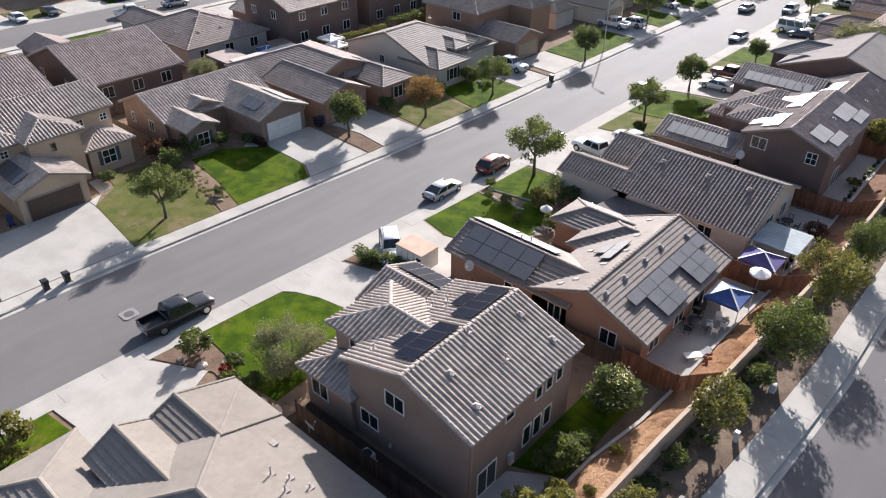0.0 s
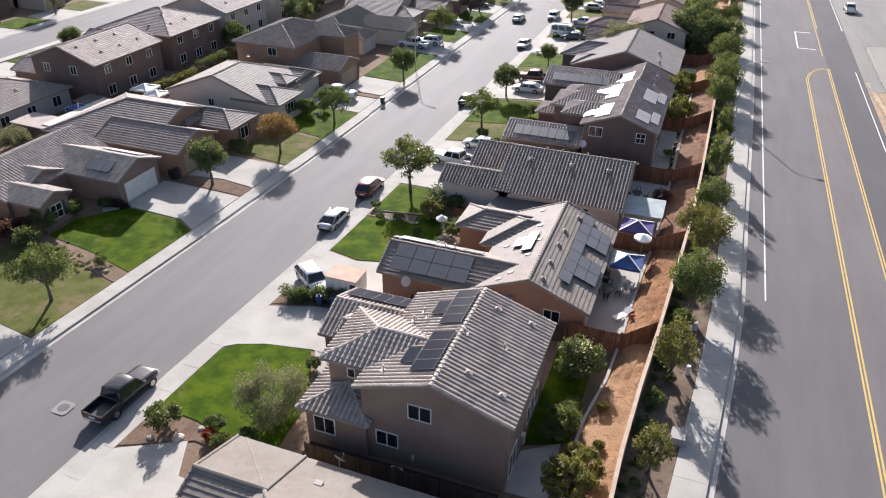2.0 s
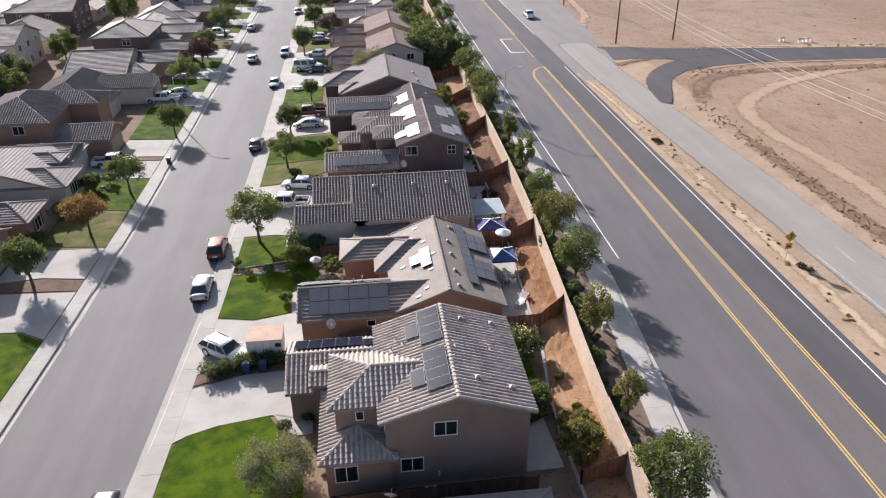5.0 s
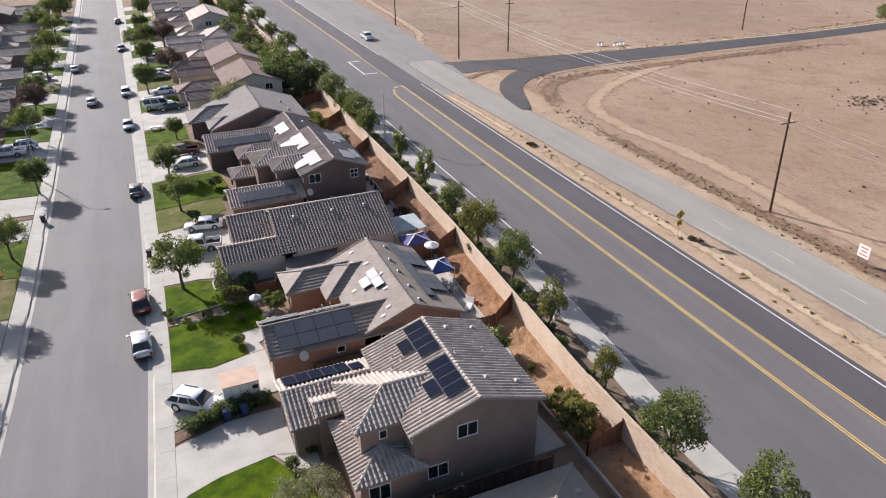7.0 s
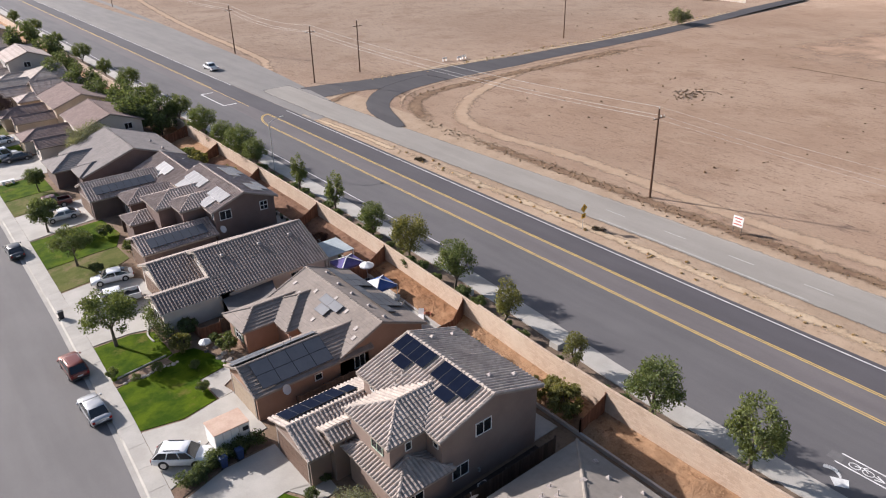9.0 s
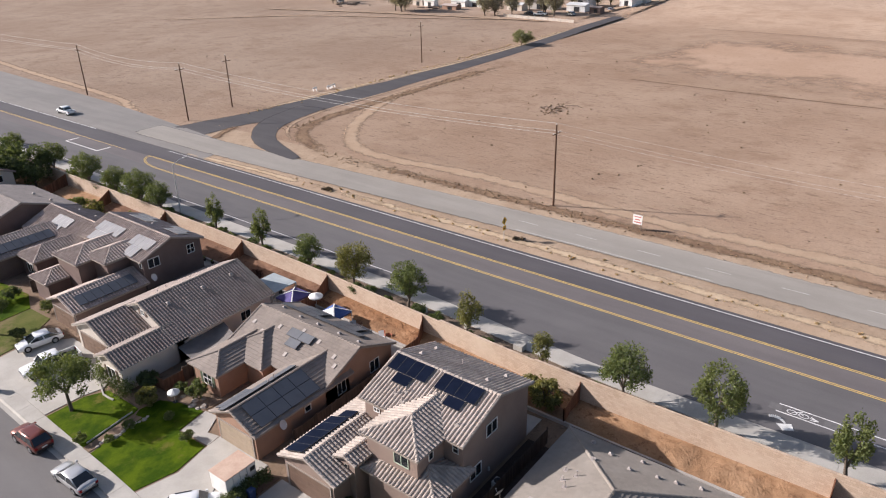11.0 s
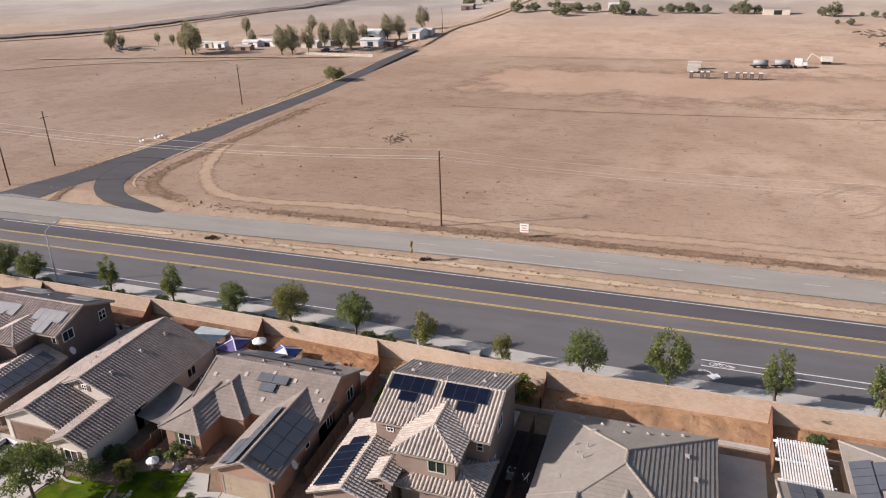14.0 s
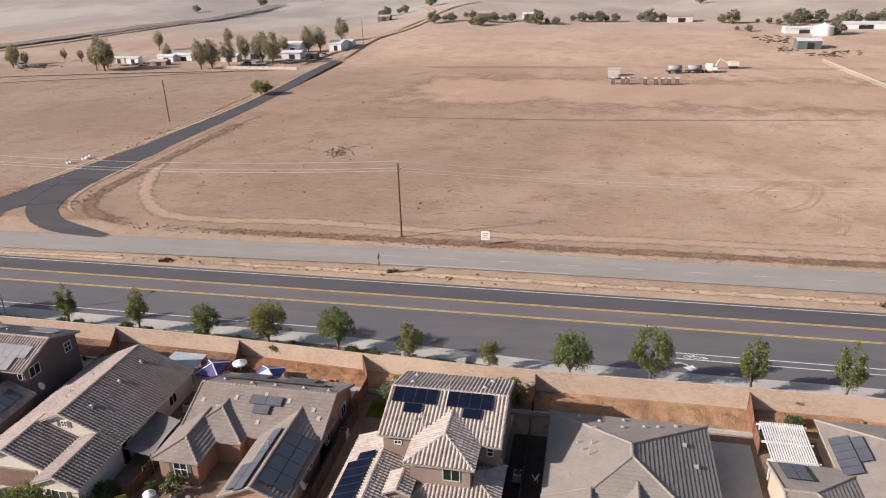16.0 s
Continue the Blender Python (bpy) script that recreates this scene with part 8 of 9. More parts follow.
def sign_post(x, y, z0, kind):
    if kind == "warning":
        t = thing("road_sign", (x, y, z0), "yellow diamond warning sign on a steel post", "sign", "road signs")
        Geo().tube((x, y, z0 - 0.1), (x, y, z0 + 3.4), 0.04).ob("post", GALV, t)
        y_ = plain("sign_yellow", (0.62, 0.36, 0.015), 0.4)
        Geo().poly([(x, y - 0.03, z0 + 2.3), (x + 0.62, y - 0.03, z0 + 2.92), (x, y - 0.03, z0 + 3.54), (x - 0.62, y - 0.03, z0 + 2.92)]).poly([(x, y - 0.05, z0 + 2.3), (x - 0.62, y - 0.05, z0 + 2.92), (x, y - 0.05, z0 + 3.54), (x + 0.62, y - 0.05, z0 + 2.92)]).ob("diamond_plate", y_, t)
        Geo().box(x - 0.36, x + 0.36, y - 0.06, y - 0.03, z0 + 1.55, z0 + 2.2).ob("lower_plate", y_, t)
        Geo().box(x - 0.05, x + 0.05, y - 0.07, y - 0.055, z0 + 2.6, z0 + 3.2).box(x - 0.05, x + 0.25, y - 0.07, y - 0.055, z0 + 3.05, z0 + 3.15).ob("arrow_mark", BLACK, t)
        Geo().box(x - 0.2, x + 0.2, y - 0.075, y - 0.06, z0 + 1.75, z0 + 1.9).ob("bar_mark", BLACK, t)
    else:
        t = thing("land_sign", (x, y, z0), "white board sign with red bars on two wooden posts", "sign", "road signs")
        for dy in (-0.55, 0.55):
            Geo().box(x + 0.02, x + 0.12, y + dy - 0.05, y + dy + 0.05, z0 - 0.1, z0 + 2.3).ob("post", WOOD_GREY, t)
        Geo().box(x - 0.04, x + 0.02, y - 0.68, y + 0.68, z0 + 0.9, z0 + 2.3).ob("board", WHITE, t)
        r = plain("sign_red", (0.42, 0.05, 0.035), 0.5)
        for z, a in ((1.95, 0.5), (1.55, 0.36), (1.15, 0.54)):
            Geo().box(x - 0.052, x - 0.042, y - a, y + a, z0 + z, z0 + z + 0.13).ob("red_bar", r, t)
    return t


sign_post(13.8, 45.5, ground_z(13.8, 45.5), "warning")
sign_post(26.9, 31.8, ground_z(26.9, 31.8), "land")


def utility_pole(x, y, h, arm=1.2, lean=0.0):
    z = ground_z(x, y)
    t = thing("utility_pole", (x, y, z), "tall brown wooden utility pole with a crossarm", "utility pole", "utility poles")
    Geo().tube((x, y, z - 0.3), (x + lean, y, z + h), 0.17, 0.11, 10).ob("pole", POLE_WOOD, t)
    Geo().box(x + lean - arm, x + lean + arm, y - 0.16, y - 0.06, z + h - 1.35, z + h - 1.22).ob("crossarm", POLE_WOOD, t)
    for a in (-arm * 0.92, arm * 0.35, arm * 0.92):
        Geo().tube((x + lean + a, y - 0.11, z + h - 1.22), (x + lean + a, y - 0.11, z + h - 1.02), 0.05, 0.035, 8).ob("insulator", WHITE, t)
    Geo().tube((x + lean, y, z + h), (x + lean, y, z + h + 0.25), 0.05, 0.035, 8).ob("insulator", WHITE, t)
    return Vector((x + lean, y, z + h))


def wire(a, b, sag, parent, r=0.022):
    g = Geo()
    n = 16
    pts = [Vector(a).lerp(Vector(b), i / n) - Vector((0, 0, sag * 4 * (i / n) * (1 - i / n))) for i in range(n + 1)]
    for p in pts:
        g.v += [(p.x + r * math.cos(1.2566 * k), p.y, p.z + r * math.sin(1.2566 * k)) for k in range(5)]
    g.f += [(i * 5 + k, i * 5 + (k + 1) % 5, i * 5 + 5 + (k + 1) % 5, i * 5 + 5 + k) for i in range(n) for k in range(5)]
    g.ob("wire", GALV, parent)


TOPS = [utility_pole(29.5, -44, 12.6), utility_pole(28.2, 45.9, 12.7, lean=-0.15), utility_pole(26.9, 137.4, 12.5), utility_pole(27.3, 181.2, 12.5), utility_pole(30, 300, 12.5)]
utility_pole(40.4, 139.4, 12.0)
utility_pole(108.6, 136.8, 12.0)
utility_pole(278.5, 131.8, 13.0)
lines = thing("power_lines", (28, 46, 14), "pale overhead power lines slung from pole to pole", "power line")
for p, q in zip(TOPS, TOPS[1:]):
    for dx, dz in ((-1.1, -1.0), (0.42, -1.0), (0, 0.25)):
        wire(p + Vector((dx, -0.1, dz)), q + Vector((dx, -0.1, dz)), 1.3, lines, 0.022 if p.y > 0 else 0.010)


def barrier(x, y):
    z = ground_z(x, y)
    t = thing("road_barrier", (x, y, z), "white board barrier with cones beside the side road", "barrier")
    for i in range(1):
        a = x + i * 1.9
        Geo().box(a, a + 1.4, y, y + 0.08, z + 0.55, z + 0.95).ob("board", WHITE, t)
        for k in (0.15, 1.15):
            Geo().box(a + k, a + k + 0.1, y - 0.2, y + 0.28, z - 0.1, z + 0.6).ob("leg", WHITE, t)
    return t


barrier(62.6, 135.4)
barrier(66.2, 134.0)
barrier(68.2, 134.4)


# ---- back-yard things ----
def canopy(x0, x1, y0, y1, z, peak, cloth, label):
    """A pop-up canopy: four legs and a hipped cloth top with a valance."""
    t = thing("canopy", ((x0 + x1) / 2, (y0 + y1) / 2, ground_z(x0, y0)), label, "canopy", "pop-up canopies")
    c = ((x0 + x1) / 2, (y0 + y1) / 2, z + peak)
    r = [(x0, y0, z), (x1, y0, z), (x1, y1, z), (x0, y1, z)]
    g = Geo()
    for i in range(4):
        a, b = Vector(r[i]), Vector(r[(i + 1) % 4])
        m = (a + b) / 2
        q = m.lerp(Vector(c), 0.5) - Vector((0, 0, 0.10))
        g.poly([a, m - Vector((0, 0, 0.03)), q]).poly([m - Vector((0, 0, 0.03)), b, q]).poly([b, c, q]).poly([c, a, q])
        g.poly([a - Vector((0, 0, 0.25)), b - Vector((0, 0, 0.25)), b, a])
    g.ob("cloth_top", cloth, t)
    for x, y, _ in r:
        a, b = Vector((x, y, z + 0.02)), Vector(c) + Vector((0, 0, 0.02))
        side = (b - a).cross(Vector((0, 0, 1))).normalized() * 0.07
        Geo().prism([a - side, a + side, b + side, b - side], 0.015).ob("seam_tape", WHITE, t)
        Geo().box(x - 0.03, x + 0.03, y - 0.03, y + 0.03, ground_z(x, y), z + 0.02).ob("leg", WHITE, t)
    return t


BLUE_CLOTH = mat("blue_cloth", (0.055, 0.095, 0.250), (0.075, 0.125, 0.300), 1.0, 8, 0.15, bump=0.3)
PURPLE_CLOTH = mat("purple_cloth", (0.095, 0.078, 0.200), (0.130, 0.108, 0.255), 1.0, 8, 0.15, bump=0.3)
top1 = canopy(-15.9, -13.1, 48.7, 51.5, 2.7, 0.65, BLUE_CLOTH, "blue pop-up canopy with pale panels over a patio")
Geo().poly([(-15.9, 48.7, 2.715), (-15.9, 51.5, 2.715), (-14.52, 50.1, 3.36)]).ob("pale_panel", WHITE, top1)
canopy(-16.0, -12.9, 55.6, 58.4, 2.7, 0.65, PURPLE_CLOTH, "purple pop-up canopy beside a patio cover")


def parasol(x, y, z, r=0.85, h=2.3):
    t = thing("parasol", (x, y, z), "white patio parasol on a pole", "parasol", "parasols")
    n = 10
    g = Geo()
    for i in range(n):
        a0, a1 = 6.2832 * i / n, 6.2832 * (i + 1) / n
        g.poly([(x, y, z + h), (x + r * math.cos(a0), y + r * math.sin(a0), z + h - 0.35), (x + r * math.cos(a1), y + r * math.sin(a1), z + h - 0.35)])
        g.poly([(x + r * math.cos(a0), y + r * math.sin(a0), z + h - 0.35), (x + r * math.cos(a0), y + r * math.sin(a0), z + h - 0.5), (x + r * math.cos(a1), y + r * math.sin(a1), z + h - 0.5), (x + r * math.cos(a1), y + r * math.sin(a1), z + h - 0.35)])
    g.ob("cloth", WHITE, t)
    Geo().tube((x, y, z), (x, y, z + h + 0.05), 0.025).ob("pole", ALU, t)
    Geo().tube((x, y, z), (x, y, z + 0.08), 0.25, n=12).ob("base", BLACK, t)


parasol(-13.6, 54.0, ground_z(-14.8, 54) + 0.4)
parasol(-33.65, 53.1, ground_z(-33.6, 53.1), 0.6, 1.6)


def patio_cover(x0, x1, y0, y1, z, label, lattice=False):
    t = thing("patio_cover", ((x0 + x1) / 2, (y0 + y1) / 2, 0.9), label, "patio cover", "patio covers")
    if lattice:
        n = int((y1 - y0) / 0.22)
        for i in range(n):
            y = y0 + i * (y1 - y0) / n
            Geo().box(x0 - 0.4, x1 + 0.3, y, y + 0.12, z, z + 0.06).ob("slat", WHITE, t)
        for x in (x0, (x0 + x1) / 2, x1):
            Geo().box(x - 0.06, x + 0.06, y0 - 0.3, y1 + 0.2, z - 0.2, z).ob("beam", WHITE, t)
    else:
        n = int((y1 - y0) / 0.5)
        for i in range(n):
            y = y0 + i * (y1 - y0) / n
            Geo().box(x0, x1, y, y + (y1 - y0) / n - 0.02, z, z + 0.07).ob("roof_panel", mat("cover_metal", (0.36, 0.40, 0.41), (0.44, 0.48, 0.48), 0.8, 8, 0.1, rough=0.85, spec=0.1) if "cover_metal" not in bpy.data.materials else bpy.data.materials["cover_metal"], t)
        Geo().box(x1 - 0.12, x1, y0, y1, z - 0.18, z).ob("beam", WHITE, t)
    for x in (x0 + 0.1, x1 - 0.1):
        for y in (y0 + 0.1, y1 - 0.1):
            Geo().box(x - 0.06, x + 0.06, y - 0.06, y + 0.06, ground_z(x, y), z).ob("post", WHITE, t)


patio_cover(-16.2, -12.3, 58.8, 63.0, 2.95, "grey-green metal patio cover behind a house")
patio_cover(-21.0, -15.6, -5.4, -1.4, 3.1, "white wooden lattice patio cover", True)


def shade_sail():
    t = thing("shade_sail", (-27, 56.8, 2.5), "grey cloth shade sail slung between house and fence", "shade sail")
    g, n = Geo(), 10
    A, B, C, D = Vector((-29.3, 58.5, 2.6)), Vector((-29.9, 55.0, 2.6)), Vector((-24.4, 55.2, 2.8)), Vector((-23.2, 58.8, 2.7))
    for i in range(n + 1):
        for j in range(n + 1):
            s, u = i / n, j / n
            p = A.lerp(D, s).lerp(B.lerp(C, s), u)
            p.z -= 0.9 * 16 * s * (1 - s) * u * (1 - u) * 0.5
            edge = (Vector(((A + B + C + D) / 4)) - p) * 0.10 * (4 * s * (1 - s) if u in (0.0, 1.0) else 0)
            g.v.append(tuple(p + edge))
    g.f += [(i * (n + 1) + j, (i + 1) * (n + 1) + j, (i + 1) * (n + 1) + j + 1, i * (n + 1) + j + 1) for i in range(n) for j in range(n)]
    g.ob("cloth", mat("grey_cloth", (0.15, 0.135, 0.125), (0.19, 0.17, 0.155), 0.8, 10, 0.12), t, smooth=True)
    for x, y in ((-29.9, 55.1), (-24.3, 55.3)):
        Geo().tube((x, y, 0.5), (x, y, 2.95), 0.05).ob("post", ALU, t)


shade_sail()
satellite_dish(-31.7, 39.1, 2.6, (0.2, -0.9, 0.5))
satellite_dish(-33.2, 19.4, 0.8, (0.4, -0.8, 0.4))
satellite_dish(-32.0, 19.6, 0.8, (0.4, -0.8, 0.4))
satellite_dish(-23.0, 72.3, 3.6, (0.2, -0.9, 0.5))
satellite_dish(-27.6, 18.9, 3.0, (0.2, 0.9, 0.5))


def patio_set(x, y, group="patio furniture"):
    z = ground_z(x, y) + 0.1
    t = thing("patio_table", (x, y, z), "round dark metal patio table", "table", group)
    Geo().tube((x, y, z + 0.70), (x, y, z + 0.74), 0.55, n=18).ob("tabletop", BLACK, t)
    for i in range(4):
        a = 0.785 + i * 1.571
        Geo().tube((x + 0.4 * math.cos(a), y + 0.4 * math.sin(a), z), (x + 0.2 * math.cos(a), y + 0.2 * math.sin(a), z + 0.7), 0.02).ob("leg", BLACK, t)
    for i in range(4):
        a = i * 1.571
        cx, cy = x + 0.9 * math.cos(a), y + 0.9 * math.sin(a)
        c = thing("patio_chair", (cx, cy, z), "dark metal patio chair", "chair", group)
        Geo().box(cx - 0.22, cx + 0.22, cy - 0.22, cy + 0.22, z + 0.42, z + 0.46).ob("seat", BLACK, c)
        u, w = math.cos(a), math.sin(a)
        Geo().tube((cx + 0.22 * u - 0.2 * w, cy + 0.22 * w + 0.2 * u, z + 0.46), (cx + 0.27 * u - 0.2 * w, cy + 0.27 * w + 0.2 * u, z + 0.9), 0.03).tube((cx + 0.22 * u + 0.2 * w, cy + 0.22 * w - 0.2 * u, z + 0.46), (cx + 0.27 * u + 0.2 * w, cy + 0.27 * w - 0.2 * u, z + 0.9), 0.03).tube((cx + 0.27 * u - 0.2 * w, cy + 0.27 * w + 0.2 * u, z + 0.85), (cx + 0.27 * u + 0.2 * w, cy + 0.27 * w - 0.2 * u, z + 0.85), 0.03).ob("backrest", BLACK, c)
        for sx in (-0.19, 0.19):
            for sy in (-0.19, 0.19):
                Geo().box(cx + sx - 0.015, cx + sx + 0.015, cy + sy - 0.015, cy + sy + 0.015, z, z + 0.42).ob("leg", BLACK, c)


patio_set(-15.5, 46.6)
patio_set(-15.6, 66.8)


def plastic_chair(x, y, turn):
    t = thing("garden_chair", (0, 0, 0), "white moulded plastic garden chair on a patio", "chair", "white garden chairs")
    Geo().box(-0.24, 0.24, -0.22, 0.24, 0.40, 0.44).ob("seat", WHITE, t, bevel=0.015)
    Geo().poly([(-0.22, 0.22, 0.44), (0.22, 0.22, 0.44), (0.20, 0.34, 0.86), (-0.20, 0.34, 0.86)]).poly([(-0.20, 0.37, 0.86), (0.20, 0.37, 0.86), (0.22, 0.25, 0.44), (-0.22, 0.25, 0.44)]).ob("backrest", WHITE, t)
    for a in (-0.21, 0.21):
        Geo().box(a - 0.03, a + 0.03, -0.2, 0.24, 0.62, 0.66).ob("armrest", WHITE, t)
        for b in (-0.18, 0.2):
            Geo().box(a - 0.022, a + 0.022, b - 0.022, b + 0.022, 0, 0.62 if b < 0 else 0.44).ob("leg", WHITE, t)
    t.matrix_basis = pose(x, y, ground_z(-15, y) + 0.1, 0, 0, turn)


for x, y, a in ((-13.9, 46.9, 200), (-14.5, 47.4, 120), (-13.7, 48.0, 280), (-14.3, 48.5, 30)):
    plastic_chair(x, y, a)


def barbecue(x, y):
    z = ground_z(x, y) + 0.1
    t = thing("barbecue", (x, y, z), "black lidded barbecue grill on a cart by the house wall", "grill")
    Geo().box(x - 0.28, x + 0.28, y - 0.5, y + 0.5, z + 0.12, z + 0.72).ob("cart", BLACK, t, bevel=0.02)
    Geo().tube((x, y - 0.42, z + 0.84), (x, y + 0.42, z + 0.84), 0.26, n=14).ob("lid", BLACK, t, smooth=True)
    Geo().tube((x + 0.27, y - 0.3, z + 0.9), (x + 0.27, y + 0.3, z + 0.9), 0.018, n=6).ob("handle", CHROME, t)
    for b in (-0.7, 0.7):
        Geo().box(x - 0.25, x + 0.25, y + b - 0.2, y + b + 0.2, z + 0.78, z + 0.82).ob("side_shelf", ALU, t)
    for b in (-0.42, 0.42):
        Geo().tube((x - 0.28, y + b, z + 0.08), (x + 0.28, y + b, z + 0.08), 0.08, n=10).ob("wheel", RUBBER, t)


barbecue(-16.0, 48.9)


def lounger(x, y, turn, label="white folded sun lounger on a patio"):
    t = thing("sun_lounger", (0, 0, 0), label, "lounger", "patio furniture")
    Geo().box(-0.95, 0.35, -0.3, 0.3, 0.30, 0.36).ob("bed", WHITE, t)
    Geo().poly([(0.35, -0.3, 0.34), (0.95, -0.3, 0.75), (0.95, 0.3, 0.75), (0.35, 0.3, 0.34)]).poly([(0.37, -0.3, 0.30), (0.37, 0.3, 0.30), (0.97, 0.3, 0.71), (0.97, -0.3, 0.71)]).ob("backrest", WHITE, t)
    for a in (-0.85, 0.3):
        for b in (-0.27, 0.27):
            Geo().box(a - 0.02, a + 0.02, b - 0.02, b + 0.02, 0, 0.3).ob("leg", ALU, t)
    t.matrix_basis = pose(x, y, ground_z(-15, y) + 0.1, 0, 0, turn)


lounger(-13.75, 43.5, 50)


def ac_unit(x, y):
    z = ground_z(x, y)
    t = thing("air_conditioner", (x, y, z), "grey outdoor air-conditioning unit on a pad", "air conditioner", "air conditioners")
    Geo().box(x - 0.5, x + 0.5, y - 0.5, y + 0.5, z - 0.05, z + 0.08).ob("pad", CONCRETE_OLD, t)
    Geo().box(x - 0.4, x + 0.4, y - 0.4, y + 0.4, z + 0.08, z + 0.85).ob("case", GALV, t, bevel=0.04)
    Geo().tube((x, y, z + 0.84), (x, y, z + 0.88), 0.34, n=18).ob("fan_guard", BLACK, t)


for x, y in ((-21.5, 38.9), (-20.0, 57.2), (-16.2, 72.6), (-24.8, 20.9)):
    ac_unit(x, y)


def utility_box(x, y, w, d, h, material, label):
    z = ground_z(x, y)
    t = thing("utility_box", (x, y, z), label, "utility box", "utility boxes")
    Geo().box(x - w / 2, x + w / 2, y - d / 2, y + d / 2, z - 0.05, z + h).ob("case", material, t, bevel=0.03)
    Geo().box(x - w / 2 - 0.06, x + w / 2 + 0.06, y - d / 2 - 0.06, y + d / 2 + 0.06, z - 0.05, z + 0.08).ob("pad", CONCRETE_OLD, t)


utility_box(-8.2, 29.2, 0.9, 1.1, 0.75, CONCRETE, "pale grey utility cabinet in the parkway strip")
utility_box(-8.0, 42.0, 0.4, 0.4, 0.9, GALV, "small grey utility box in the parkway strip")
utility_box(-8.1, 36.2, 0.3, 0.3, 1.0, GALV, "small grey utility box in the parkway strip")

# pile of orange mesh, boards and tools on the bank
pile = thing("board_pile", (-12.2, 52.5, 1.5), "old reddish boards stacked on the dirt bank", "board pile")
for i in range(7):
    y = 50.6 + i * 0.55
    Geo().tube((-12.55 + 0.25 * (i % 3), y, 1.50 + 0.02 * i), (-12.15 + 0.2 * (i % 2), y + 1.7, 1.55 + 0.02 * i), 0.06, n=4).ob("board", WOOD_FENCE, pile)
mesh_roll = thing("barrier_mesh", (-13.1, 43.6, 1.3), "crumpled orange plastic barrier mesh on the bank", "barrier mesh")
g = Geo()
for i in range(14):
    a, b = i * 0.35, (i + 1) * 0.35
    f = lambda s: Vector((-13.1 + 0.25 * math.sin(s * 2.3), 42.8 + s * 0.35, 1.28 + 0.12 * abs(math.sin(s * 3.1))))
    p, q = f(a), f(b)
    g.poly([p, q, q + Vector((0.15, 0, 0.22)), p + Vector((0.12, 0, 0.25))])
g.ob("mesh", plain("orange_plastic", (0.36, 0.10, 0.05), 0.7), mesh_roll)


def planter(x, y, h):
    z = ground_z(x - 0.3, y) + 0.09
    t = thing("planter_pot", (x, y, z), "dark round planter pot with a small plant on a patio edge", "planter", "planter pots")
    Geo().tube((x, y, z), (x, y, z + 0.42), 0.16, 0.24, 10).ob("pot", BLACK, t)
    o = new("plant", leaf_mesh("plant", [(0, 0, 0.42 + h * 0.4, h * 0.5, 1.0)], 90, 0.07, LEAF_DARK, int(y * 10)))
    o.parent = t


for i in range(8):
    planter(bank_x(75) - 0.45, 75.2 + i * 1.75, 0.35 + 0.15 * (i % 3))
for i in range(5):
    planter(bank_x(60) - 0.45, 59.6 + i * 1.5, 0.3 + 0.1 * (i % 3))

# stones edging the lawns
rk = random.Random(9)
ROCK = mat("pale_rock", (0.34, 0.29, 0.24), (0.46, 0.41, 0.35), 2, 14, 0.25, each=0.2)


def stone(x, y, s):
    t = Geo()
    n = 7
    for k, (rr, z) in enumerate(((0.9, 0.0), (1.0, 0.35), (0.6, 0.7))):
        t.v += [(x + s * rr * math.cos(6.283 * i / n) * rk.uniform(0.75, 1.15), y + s * rr * math.sin(6.283 * i / n) * rk.uniform(0.75, 1.15), ground_z(x, y) - 0.03 + z * s * rk.uniform(0.85, 1.1)) for i in range(n)]
    t.f += [(k * n + i, k * n + (i + 1) % n, (k + 1) * n + (i + 1) % n, (k + 1) * n + i) for k in range(2) for i in range(n)]
    t.f.append(tuple(2 * n + i for i in range(n)))
    o = t.ob("stone", ROCK)
    return tagged(o, "pale rounded garden stone", "stone", "garden stones")


for i in range(13):
    stone(-41.6 + i * 0.42, 53.5 + 0.25 * math.sin(i), rk.uniform(0.2, 0.36))
for x, y, s in ((-40.4, 19.2, 0.45), (-39.5, 20.5, 0.3), (-42.3, 18.6, 0.3), (-34.4, 19.4, 0.4), (-36.6, 20.2, 0.35), (-33.2, 51.2, 0.3), (-32.4, 50.2, 0.35), (-60.6, 34.4, 0.3), (-62.0, 34.9, 0.25), (-62.4, 78.4, 0.4), (-61.6, 78.0, 0.3), (-32.8, 54.4, 0.3), (-31.9, 53.2, 0.28), (-40.2, 122, 0.3)):
    stone(x, y, s)
for x, y, s in ((-32.0, 52.6, 0.40), (-32.5, 50.1, 0.38), (-31.3, 52.4, 0.42), (-32.9, 51.2, 0.3), (-32.4, 51.6, 0.35), (-31.7, 51.2, 0.32), (-33.0, 50.4, 0.26), (-32.7, 53.2, 0.28)):
    stone(x, y, s)
bench = thing("garden_bench", (-39.5, 120.3, 0.4), "white stone bench on a dry lawn", "bench")
Geo().box(-40.5, -38.5, 119.9, 120.7, 0.75, 0.9).ob("seat", WHITE, bench)
for x in (-40.2, -38.8):
    Geo().box(x - 0.15, x + 0.15, 120.0, 120.6, 0.2, 0.75).ob("leg", WHITE, bench)


